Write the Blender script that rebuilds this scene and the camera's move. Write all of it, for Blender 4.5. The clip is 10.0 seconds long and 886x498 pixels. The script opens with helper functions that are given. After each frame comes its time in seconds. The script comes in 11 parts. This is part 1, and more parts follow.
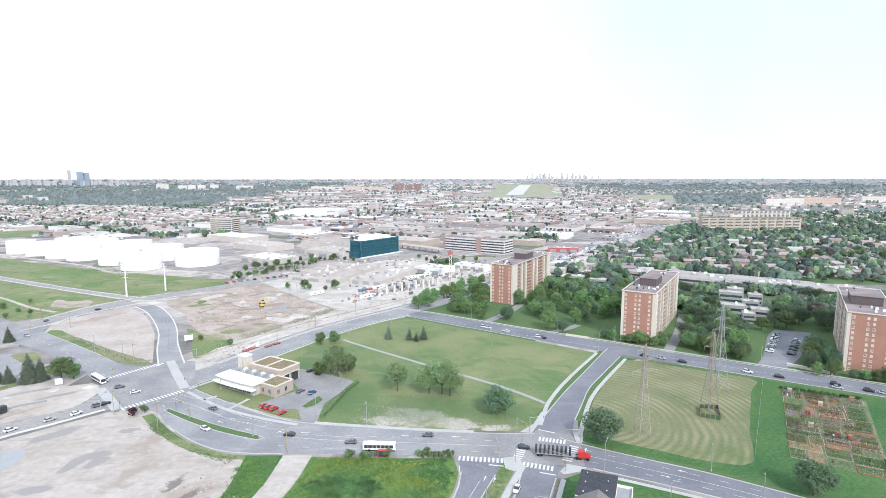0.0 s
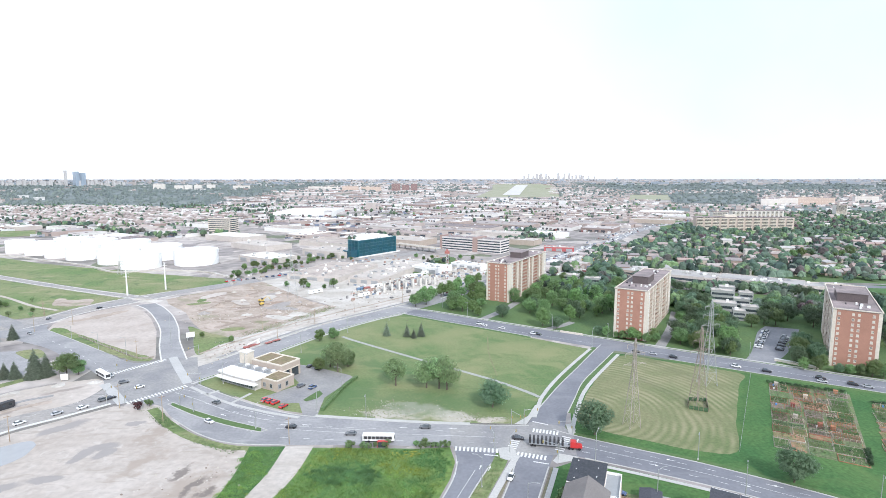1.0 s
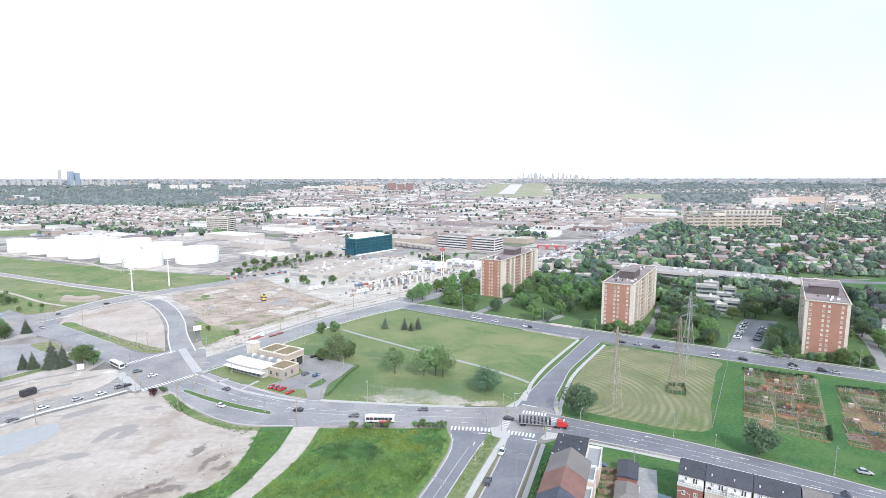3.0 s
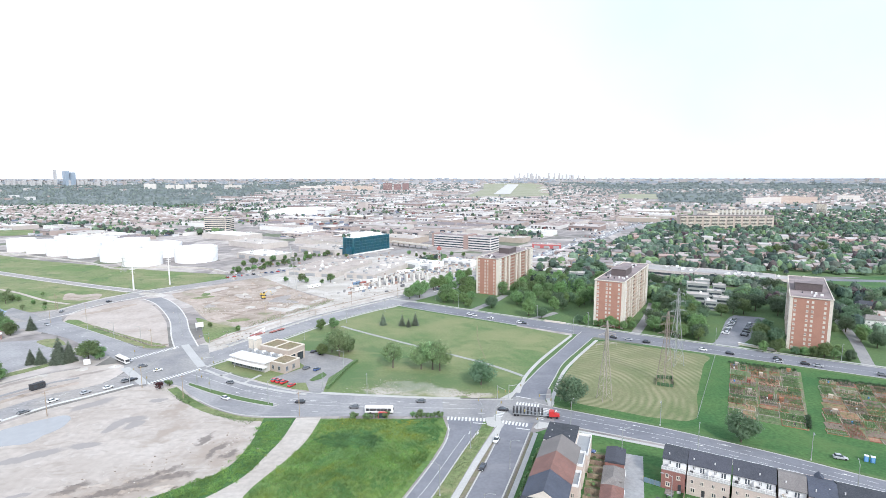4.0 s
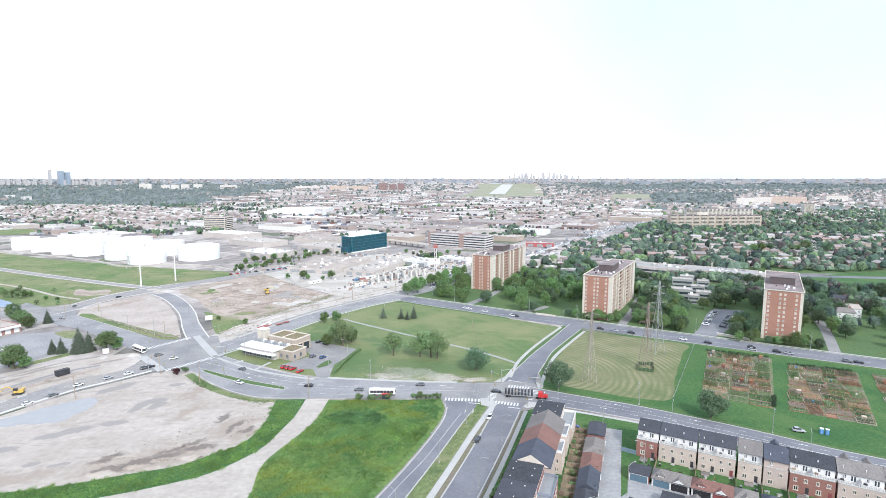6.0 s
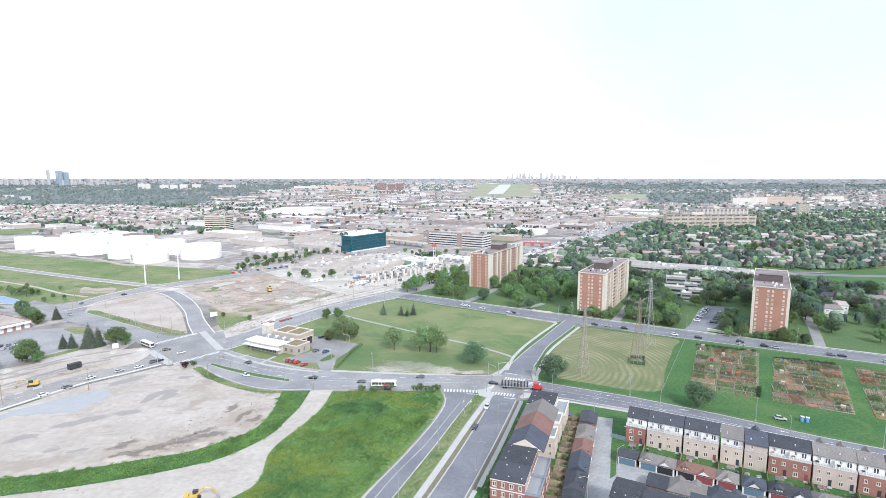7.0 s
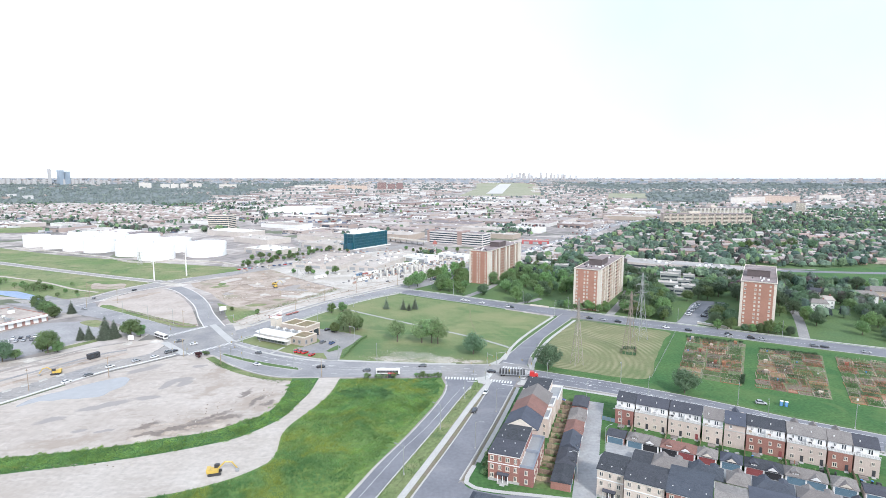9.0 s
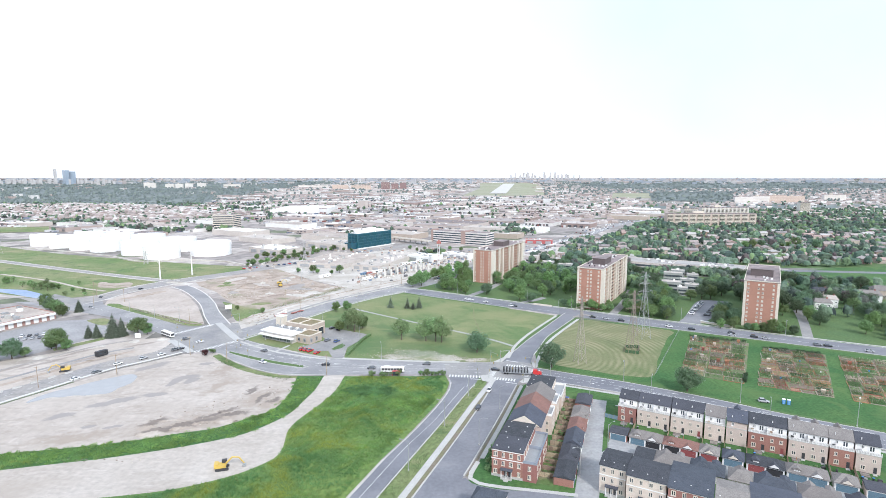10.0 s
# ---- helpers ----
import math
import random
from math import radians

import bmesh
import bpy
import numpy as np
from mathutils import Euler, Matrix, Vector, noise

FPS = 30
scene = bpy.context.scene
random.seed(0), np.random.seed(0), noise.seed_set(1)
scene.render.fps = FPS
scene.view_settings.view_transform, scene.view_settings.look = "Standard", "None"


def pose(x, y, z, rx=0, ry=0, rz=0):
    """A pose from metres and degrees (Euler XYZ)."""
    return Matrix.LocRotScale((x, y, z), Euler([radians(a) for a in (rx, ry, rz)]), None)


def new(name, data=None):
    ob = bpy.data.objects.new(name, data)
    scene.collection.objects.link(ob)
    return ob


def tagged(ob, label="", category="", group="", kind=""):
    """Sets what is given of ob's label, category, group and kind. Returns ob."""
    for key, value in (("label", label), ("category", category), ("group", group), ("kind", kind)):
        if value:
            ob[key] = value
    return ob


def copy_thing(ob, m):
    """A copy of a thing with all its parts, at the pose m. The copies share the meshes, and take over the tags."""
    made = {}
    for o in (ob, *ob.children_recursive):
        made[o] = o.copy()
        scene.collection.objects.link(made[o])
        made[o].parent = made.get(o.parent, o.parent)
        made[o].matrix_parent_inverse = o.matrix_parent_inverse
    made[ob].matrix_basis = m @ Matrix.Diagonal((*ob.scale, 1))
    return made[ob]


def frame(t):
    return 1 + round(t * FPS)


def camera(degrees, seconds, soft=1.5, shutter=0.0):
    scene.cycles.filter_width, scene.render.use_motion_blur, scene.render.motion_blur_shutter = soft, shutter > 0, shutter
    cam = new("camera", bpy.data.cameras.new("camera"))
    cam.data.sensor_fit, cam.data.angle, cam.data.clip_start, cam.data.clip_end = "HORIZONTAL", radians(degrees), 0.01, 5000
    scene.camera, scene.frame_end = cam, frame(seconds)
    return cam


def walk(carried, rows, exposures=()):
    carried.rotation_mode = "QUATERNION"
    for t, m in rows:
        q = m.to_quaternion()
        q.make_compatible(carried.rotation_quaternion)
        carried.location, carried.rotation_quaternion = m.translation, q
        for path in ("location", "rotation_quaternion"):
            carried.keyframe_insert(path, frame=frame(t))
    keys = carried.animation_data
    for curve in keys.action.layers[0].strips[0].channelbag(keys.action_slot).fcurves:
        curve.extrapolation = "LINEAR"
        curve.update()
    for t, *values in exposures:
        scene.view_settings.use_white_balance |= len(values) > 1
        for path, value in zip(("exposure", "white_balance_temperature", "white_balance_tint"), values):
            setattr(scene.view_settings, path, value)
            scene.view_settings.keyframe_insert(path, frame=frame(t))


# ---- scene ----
# ---------------------------------------------------------------- camera
cam = camera(79.06, 10.0, soft=0.32)
# seconds, x, y, z, yaw, pitch, lean to the right
ROWS = [
    (0, 0.00, 0.00, 100.00, 0.000, -7.626, 0.03),
    (0.5, -0.03, -3.35, 100.00, -0.139, -7.622, 0.02),
    (1, -0.02, -7.00, 100.05, -0.330, -7.622, 0.02),
    (1.5, -0.10, -10.80, 100.10, -0.530, -7.625, 0.03),
    (2, -0.20, -14.90, 100.18, -0.640, -7.635, 0.04),
    (2.5, -0.42, -19.20, 100.28, -0.720, -7.665, 0.05),
    (4, -0.90, -32.67, 100.55, -1.256, -7.682, 0.04),
    (4.5, -1.17, -37.45, 100.63, -1.429, -7.688, 0.03),
    (5, -1.63, -42.60, 100.73, -1.570, -7.689, 0.02),
    (5.5, -2.17, -47.80, 100.83, -1.672, -7.684, 0.01),
    (7, -3.45, -63.70, 101.02, -1.970, -7.660, -0.03),
    (7.5, -3.84, -68.75, 101.10, -2.026, -7.674, -0.03),
    (8, -4.21, -73.10, 101.12, -2.065, -7.688, -0.03),
    (8.5, -4.48, -76.30, 101.05, -2.065, -7.704, -0.04),
    (9, -4.66, -78.40, 100.93, -1.992, -7.730, -0.04),
    (9.5, -4.82, -79.75, 100.83, -1.855, -7.745, -0.03),
    (10, -5.00, -80.58, 100.72, -1.615, -7.748, -0.02),
]
EXPOSURE = 0.22
walk(cam, [(t, pose(x, y, z, 90 + pitch, lean, yaw)) for t, x, y, z, yaw, pitch, lean in ROWS],
     exposures=[(0, EXPOSURE, 6230, 10.8), (10, EXPOSURE, 6230, 10.8)])

# ---------------------------------------------------------------- light
SUN_ELEVATION, SUN_AZIMUTH = 38.0, 158.0     # degrees; azimuth clockwise from +y
world = bpy.data.worlds.new("hazy_evening_sky")
scene.world = world
world.use_nodes = True
_n = world.node_tree.nodes
_sky = _n.new("ShaderNodeTexSky")
_sky.sky_type, _sky.sun_disc = "NISHITA", False
_sky.sun_elevation, _sky.sun_rotation = radians(SUN_ELEVATION), radians(SUN_AZIMUTH)
_sky.air_density, _sky.dust_density, _sky.ozone_density = 1.0, 0.6, 1.0
_veil = _n.new("ShaderNodeMix")                # a thin even cloud veil over the sky
_veil.data_type = "RGBA"
_veil.inputs[0].default_value = 0.78
_veil.inputs[7].default_value = (9.0, 9.6, 10.7, 1)
_n["Background"].inputs[1].default_value = 0.13
_way = _n.new("ShaderNodeTexCoord")             # the veil thins out and turns pale blue towards the east
_east = _n.new("ShaderNodeVectorMath")
_east.operation = "DOT_PRODUCT"
_east.inputs[1].default_value = (0.94, 0.05, 0.34)
_thin = _n.new("ShaderNodeMapRange")
_thin.inputs[1].default_value, _thin.inputs[2].default_value = 0.05, 0.48
_cloud = _n.new("ShaderNodeTexNoise")
_cloud.inputs["Scale"].default_value, _cloud.inputs["Detail"].default_value = 2.4, 5
_fade = _n.new("ShaderNodeMath")
_fade.operation = "MULTIPLY"
_blue = _n.new("ShaderNodeMix")
_blue.data_type = "RGBA"
_blue.inputs[6].default_value, _blue.inputs[7].default_value = (9.0, 9.6, 10.7, 1), (5.4, 7.0, 8.2, 1)
for _a, _c in ((_way.outputs["Generated"], _east.inputs[0]), (_east.outputs["Value"], _thin.inputs[0]), (_way.outputs["Generated"], _cloud.inputs["Vector"]), (_thin.outputs[0], _fade.inputs[0]), (_cloud.outputs["Fac"], _fade.inputs[1]), (_fade.outputs[0], _blue.inputs[0]), (_blue.outputs[2], _veil.inputs[7])):
    world.node_tree.links.new(_a, _c)
world.node_tree.links.new(_sky.outputs[0], _veil.inputs[6])
world.node_tree.links.new(_veil.outputs[2], _n["Background"].inputs[0])
_sun = new("sun", bpy.data.lights.new("sun", "SUN"))
_sun.data.energy, _sun.data.angle, _sun.data.color = 2.8, radians(8.0), (1.0, 0.965, 0.91)
_a, _e = radians(SUN_AZIMUTH), radians(SUN_ELEVATION)
_to_sun = Vector((math.sin(_a) * math.cos(_e), math.cos(_a) * math.cos(_e), math.sin(_e)))
_sun.matrix_world = Matrix.Translation((0, -200, 400)) @ _to_sun.to_track_quat("Z", "Y").to_matrix().to_4x4()

# ---------------------------------------------------------------- materials
MATS = {}


def mat(name, base, rough=0.85, vary=0.18, fine=1.5, coarse=0.06, tint=None, metal=0.0, bump=0.0, per_object=0.0, mix=0.5):
    """A surface with grain and larger stains, both at world size; tint: the colour of the stains."""
    if name in MATS:
        return MATS[name]
    m = bpy.data.materials.new(name)
    m.use_nodes = True
    nt = m.node_tree
    n, l = nt.nodes, nt.links
    b = n["Principled BSDF"]
    b.inputs["Roughness"].default_value, b.inputs["Metallic"].default_value = rough, metal
    geo = n.new("ShaderNodeNewGeometry")

    def noise_at(scale, detail):
        t = n.new("ShaderNodeTexNoise")
        t.inputs["Scale"].default_value, t.inputs["Detail"].default_value = scale, detail
        l.new(geo.outputs["Position"], t.inputs["Vector"])
        return t.outputs["Fac"]

    fac_fine, fac_coarse = noise_at(fine, 4), noise_at(coarse, 5)
    ramp = n.new("ShaderNodeMapRange")
    ramp.inputs[1].default_value, ramp.inputs[2].default_value = 0.35, 0.65
    ramp.inputs[3].default_value, ramp.inputs[4].default_value = 0.0, mix * 2
    l.new(fac_coarse, ramp.inputs[0])
    two = n.new("ShaderNodeMix")
    two.data_type = "RGBA"
    two.inputs[6].default_value = (*base, 1)
    two.inputs[7].default_value = (*(tint or [c * (1 - vary) for c in base]), 1)
    l.new(ramp.outputs[0], two.inputs[0])
    hsv = n.new("ShaderNodeHueSaturation")
    grain = n.new("ShaderNodeMapRange")
    grain.inputs[1].default_value, grain.inputs[2].default_value = 0.3, 0.7
    grain.inputs[3].default_value, grain.inputs[4].default_value = 1 - vary, 1 + vary
    l.new(fac_fine, grain.inputs[0])
    value = grain.outputs[0]
    if per_object:
        info = n.new("ShaderNodeObjectInfo")
        spread = n.new("ShaderNodeMapRange")
        spread.inputs[3].default_value, spread.inputs[4].default_value = 1 - per_object, 1 + per_object
        l.new(info.outputs["Random"], spread.inputs[0])
        times = n.new("ShaderNodeMath")
        times.operation = "MULTIPLY"
        l.new(spread.outputs[0], times.inputs[0])
        l.new(value, times.inputs[1])
        value = times.outputs[0]
        hue = n.new("ShaderNodeMapRange")
        hue.inputs[3].default_value, hue.inputs[4].default_value = 0.5 - per_object * 0.08, 0.5 + per_object * 0.08
        l.new(info.outputs["Random"], hue.inputs[0])
        l.new(hue.outputs[0], hsv.inputs["Hue"])
    l.new(value, hsv.inputs["Value"])
    l.new(two.outputs[2], hsv.inputs["Color"])
    l.new(hsv.outputs[0], b.inputs["Base Color"])
    if bump:
        bp = n.new("ShaderNodeBump")
        bp.inputs["Strength"].default_value, bp.inputs["Distance"].default_value = bump, 0.3
        l.new(fac_fine, bp.inputs["Height"])
        l.new(bp.outputs[0], b.inputs["Normal"])
    MATS[name] = m
    return m


def island_mat(name, colours, rough=0.85, vary=0.15, fine=0.5):
    """Each joined piece takes one of the colours, with grain on it."""
    if name in MATS:
        return MATS[name]
    m = bpy.data.materials.new(name)
    m.use_nodes = True
    n, l = m.node_tree.nodes, m.node_tree.links
    b = n["Principled BSDF"]
    b.inputs["Roughness"].default_value = rough
    geo = n.new("ShaderNodeNewGeometry")
    ramp = n.new("ShaderNodeValToRGB")
    ramp.color_ramp.interpolation = "CONSTANT"
    e = ramp.color_ramp.elements
    while len(e) < len(colours):
        e.new(0.5)
    for i, c in enumerate(colours):
        e[i].position, e[i].color = i / len(colours), (*c, 1)
    l.new(geo.outputs["Random Per Island"], ramp.inputs[0])
    t = n.new("ShaderNodeTexNoise")
    t.inputs["Scale"].default_value = fine
    l.new(geo.outputs["Position"], t.inputs["Vector"])
    r = n.new("ShaderNodeMapRange")
    r.inputs[1].default_value, r.inputs[2].default_value = 0.3, 0.7
    r.inputs[3].default_value, r.inputs[4].default_value = 1 - vary, 1 + vary
    l.new(t.outputs["Fac"], r.inputs[0])
    hsv = n.new("ShaderNodeHueSaturation")
    l.new(r.outputs[0], hsv.inputs["Value"])
    l.new(ramp.outputs[0], hsv.inputs["Color"])
    l.new(hsv.outputs[0], b.inputs["Base Color"])
    MATS[name] = m
    return m


def canopy_mat(name, colours, cell=0.085):
    """Leaves whose colour changes from tree to tree over a wood."""
    m = bpy.data.materials.new(name)
    m.use_nodes = True
    n, l = m.node_tree.nodes, m.node_tree.links
    b = n["Principled BSDF"]
    b.inputs["Roughness"].default_value = 0.85
    geo = n.new("ShaderNodeNewGeometry")
    flat = n.new("ShaderNodeVectorMath")
    flat.operation = "MULTIPLY"
    flat.inputs[1].default_value = (1, 1, 0)
    cells = n.new("ShaderNodeTexVoronoi")
    cells.inputs["Scale"].default_value = cell
    sep = n.new("ShaderNodeSeparateColor")
    ramp = n.new("ShaderNodeValToRGB")
    e = ramp.color_ramp.elements
    while len(e) < len(colours):
        e.new(0.5)
    for i, c in enumerate(colours):
        e[i].position, e[i].color = i / (len(colours) - 1), (*c, 1)
    grain = n.new("ShaderNodeTexNoise")
    grain.inputs["Scale"].default_value = 0.4
    r = n.new("ShaderNodeMapRange")
    r.inputs[1].default_value, r.inputs[2].default_value, r.inputs[3].default_value, r.inputs[4].default_value = 0.3, 0.7, 0.78, 1.22
    hsv = n.new("ShaderNodeHueSaturation")
    for a, c in ((geo.outputs["Position"], flat.inputs[0]), (flat.outputs[0], cells.inputs["Vector"]), (cells.outputs["Color"], sep.inputs[0]), (sep.outputs[0], ramp.inputs[0]), (geo.outputs["Position"], grain.inputs["Vector"]),
                 (grain.outputs["Fac"], r.inputs[0]), (r.outputs[0], hsv.inputs["Value"]), (ramp.outputs[0], hsv.inputs["Color"]), (hsv.outputs[0], b.inputs["Base Color"])):
        l.new(a, c)
    return m


def glass_mat(name, base, rough=0.12):
    m = mat(name, base, rough=rough, vary=0.25, fine=0.4, coarse=0.1, per_object=0.35)
    m.node_tree.nodes["Principled BSDF"].inputs["Specular IOR Level"].default_value = 0.7
    return m


def mown_mat(name, base, stripe, angle, width, strength=0.5, dry=None, centre=None):
    """Lawn with the stripes that a mower leaves."""
    m = mat(name, base, rough=0.95, vary=0.16, fine=0.9, coarse=0.03, tint=dry, mix=0.45, bump=0.15)
    n, l = m.node_tree.nodes, m.node_tree.links
    geo = n.new("ShaderNodeNewGeometry")
    turn = n.new("ShaderNodeMapping")
    if centre:
        turn.vector_type = "POINT"
        turn.inputs["Location"].default_value = (-centre[0], -centre[1], 0)
    else:
        turn.inputs["Rotation"].default_value = (0, 0, radians(angle))
    wave = n.new("ShaderNodeTexWave")
    if centre:
        wave.wave_type, wave.rings_direction = "RINGS", "SPHERICAL"
    wave.inputs["Scale"].default_value = 0.314 / width
    wave.inputs["Distortion"].default_value, wave.inputs["Detail Scale"].default_value = 10.0 if centre else 24.0, 0.2
    wave.inputs["Detail"].default_value = 3
    l.new(geo.outputs["Position"], turn.inputs[0])
    l.new(turn.outputs[0], wave.inputs["Vector"])
    patch_ = n.new("ShaderNodeTexNoise")
    patch_.inputs["Scale"].default_value, patch_.inputs["Detail"].default_value = 0.055, 4
    l.new(geo.outputs["Position"], patch_.inputs["Vector"])
    r = n.new("ShaderNodeMapRange")
    r.inputs[1].default_value, r.inputs[2].default_value = 0.42, 0.62
    r.inputs[3].default_value, r.inputs[4].default_value = 0.06, strength
    l.new(patch_.outputs["Fac"], r.inputs[0])
    f = n.new("ShaderNodeMath")
    f.operation = "MULTIPLY"
    l.new(wave.outputs["Fac"], f.inputs[0])
    l.new(r.outputs[0], f.inputs[1])
    mx = n.new("ShaderNodeMix")
    mx.data_type = "RGBA"
    mx.inputs[7].default_value = (*stripe, 1)
    b = n["Principled BSDF"]
    old = b.inputs["Base Color"].links[0].from_socket
    l.new(f.outputs[0], mx.inputs[0])
    l.new(old, mx.inputs[6])
    l.new(mx.outputs[2], b.inputs["Base Color"])
    return m


ASPHALT = mat("asphalt", (0.165, 0.169, 0.192), 0.9, 0.08, 0.8, 0.05, tint=(0.205, 0.209, 0.232), mix=0.6)
ASPHALT_OLD = mat("old_asphalt", (0.235, 0.232, 0.24), 0.9, 0.12, 0.8, 0.08, tint=(0.32, 0.31, 0.30))
CONCRETE = mat("concrete", (0.48, 0.47, 0.45), 0.85, 0.10, 1.5, 0.1)
PAINT_WHITE = mat("road_paint", (0.68, 0.68, 0.67), 0.8, 0.12, 2.0, 0.3)
DIRT = mat("pale_dirt", (0.51, 0.46, 0.42), 0.95, 0.10, 0.35, 0.035, tint=(0.42, 0.37, 0.33), bump=0.25)
DIRT_DARK = mat("damp_dirt", (0.35, 0.325, 0.305), 0.85, 0.16, 0.6, 0.08, tint=(0.29, 0.265, 0.25))
DIRT_BROWN = mat("brown_dirt", (0.45, 0.375, 0.325), 0.95, 0.14, 0.4, 0.05, tint=(0.33, 0.275, 0.225), bump=0.4)
GRAVEL = mat("pale_gravel", (0.55, 0.52, 0.485), 0.95, 0.10, 0.5, 0.05, tint=(0.42, 0.385, 0.34))
GRASS = mat("grass", (0.08, 0.145, 0.054), 0.95, 0.2, 0.7, 0.04, tint=(0.095, 0.152, 0.052), bump=0.2)
GRASS_BRIGHT = mat("bright_grass", (0.038, 0.115, 0.031), 0.95, 0.28, 0.8, 0.04, tint=(0.070, 0.146, 0.040), bump=0.2)
GRASS_ROUGH = mat("rough_grass", (0.12, 0.19, 0.062), 0.95, 0.25, 0.6, 0.022, tint=(0.22, 0.23, 0.115), bump=0.3)
MEADOW = mat("weedy_meadow", (0.095, 0.178, 0.05), 0.95, 0.3, 0.55, 0.03, tint=(0.15, 0.21, 0.05), mix=0.4, bump=0.5)
LAWN = mown_mat("mown_park_lawn", (0.108, 0.175, 0.062), (0.205, 0.228, 0.11), -28, 7.0, 0.32, dry=(0.215, 0.232, 0.11))
HAYFIELD = mown_mat("mown_dry_grass", (0.128, 0.162, 0.066), (0.40, 0.345, 0.225), 60, 3.4, 0.46, dry=(0.20, 0.20, 0.105), centre=(60, 214))
BRICK_ORANGE = mat("orange_brick", (0.43, 0.225, 0.165), 0.85, 0.10, 3.0, 0.12)
BRICK_RED = mat("red_brick", (0.325, 0.155, 0.13), 0.85, 0.14, 4.0, 0.2, per_object=0.1)
BRICK_TAN = mat("tan_brick", (0.63, 0.53, 0.465), 0.85, 0.10, 4.0, 0.2, per_object=0.12)
BRICK_BUFF = mat("buff_brick", (0.47, 0.395, 0.335), 0.85, 0.10, 4.0, 0.2)
CREAM = mat("cream_panel", (0.68, 0.615, 0.53), 0.8, 0.08, 1.0, 0.1)
WHITE = mat("white_paint", (0.78, 0.77, 0.75), 0.6, 0.06, 1.0, 0.2)
TANK_WHITE = mat("tank_white", (0.9, 0.9, 0.89), 0.5, 0.05, 0.3, 0.05)
GREY = mat("grey_metal", (0.38, 0.39, 0.40), 0.5, 0.08, 2.0, 0.3, metal=0.3)
STEEL = mat("galvanised_steel", (0.46, 0.47, 0.46), 0.5, 0.10, 1.0, 0.3, metal=0.5)
DARK = mat("dark_metal", (0.05, 0.05, 0.055), 0.6, 0.15, 2.0, 0.4)
BLACK = mat("black_rubber", (0.02, 0.02, 0.022), 0.8, 0.1, 3.0, 0.5)
ROOF_DARK = mat("dark_shingle_roof", (0.056, 0.06, 0.073), 0.9, 0.2, 2.5, 0.25, per_object=0.25)
ROOF_BLUE = mat("slate_blue_roof", (0.068, 0.079, 0.103), 0.9, 0.2, 2.5, 0.25, per_object=0.18)
ROOF_TAN = mat("tan_shingle_roof", (0.24, 0.222, 0.21), 0.9, 0.14, 2.5, 0.2, per_object=0.15)
ROOF_RED = mat("red_shingle_roof", (0.245, 0.128, 0.105), 0.9, 0.14, 2.5, 0.2)
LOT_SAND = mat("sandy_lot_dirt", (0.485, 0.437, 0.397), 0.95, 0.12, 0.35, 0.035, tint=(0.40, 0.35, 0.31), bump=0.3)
ROOF_GRAVEL = mat("gravel_roof", (0.31, 0.255, 0.25), 0.95, 0.14, 1.2, 0.12, tint=(0.20, 0.17, 0.17))
PENTHOUSE = mat("brown_brick_penthouse", (0.13, 0.105, 0.105), 0.9, 0.12, 2.0, 0.2)
ASPHALT_WORN = mat("worn_asphalt", (0.235, 0.234, 0.245), 0.9, 0.10, 0.8, 0.05, tint=(0.31, 0.305, 0.31), mix=0.6)
ASPHALT_DUSTY = mat("dusty_asphalt", (0.29, 0.282, 0.285), 0.9, 0.14, 0.7, 0.05, tint=(0.35, 0.325, 0.30))
DRIVE_EARTH = mat("packed_drive", (0.49, 0.45, 0.41), 0.95, 0.12, 0.5, 0.045, tint=(0.41, 0.365, 0.325), bump=0.2)
BROWN_STRIP = mat("trodden_earth", (0.20, 0.165, 0.135), 0.95, 0.2, 0.8, 0.15, tint=(0.17, 0.18, 0.09), mix=0.4)
LANE_PAVING = mat("lane_paving", (0.37, 0.37, 0.37), 0.9, 0.12, 0.8, 0.08, tint=(0.31, 0.31, 0.315))
GLASS_DARK = glass_mat("window_glass", (0.07, 0.085, 0.10))
CURTAINED = island_mat("curtained_glass", ((0.6, 0.58, 0.55), (0.08, 0.09, 0.10)), 0.3)


def curtains(m):
    """Some panes show pale blinds, others dark rooms."""
    n, l = m.node_tree.nodes, m.node_tree.links
    ramp = next(x for x in n if x.bl_idname == "ShaderNodeValToRGB")
    info = n.new("ShaderNodeObjectInfo")
    l.new(info.outputs["Random"], ramp.inputs[0])
    e = ramp.color_ramp.elements.new(0.45)
    e.color = (0.28, 0.26, 0.25, 1)
    ramp.color_ramp.elements[-1].position = 0.7


curtains(CURTAINED)
GLASS_TEAL = mat("teal_curtain_glass", (0.018, 0.085, 0.115), 0.08, 0.12, 0.2, 0.05, per_object=0.12)
WOOD = mat("weathered_wood", (0.35, 0.27, 0.20), 0.9, 0.2, 2.0, 0.3, per_object=0.3)
BARK = mat("bark", (0.14, 0.115, 0.09), 0.95, 0.2, 3.0, 0.4)
RED_PAINT = mat("red_paint", (0.55, 0.04, 0.04), 0.4, 0.08, 1.0, 0.3)
YELLOW = mat("yellow_machine_paint", (0.62, 0.43, 0.10), 0.45, 0.10, 1.0, 0.3)
BLUE = mat("blue_plastic", (0.07, 0.26, 0.60), 0.5, 0.08, 1.0, 0.3)
WATER = mat("muddy_puddle_water", (0.34, 0.345, 0.35), 0.22, 0.05, 0.3, 0.05)


def leaf_mat(name, base, tip):
    """Leaves let part of the light through."""
    return translucent(mat(name, base, 0.75, 0.3, 0.8, 0.12, tint=tip, per_object=0.3))


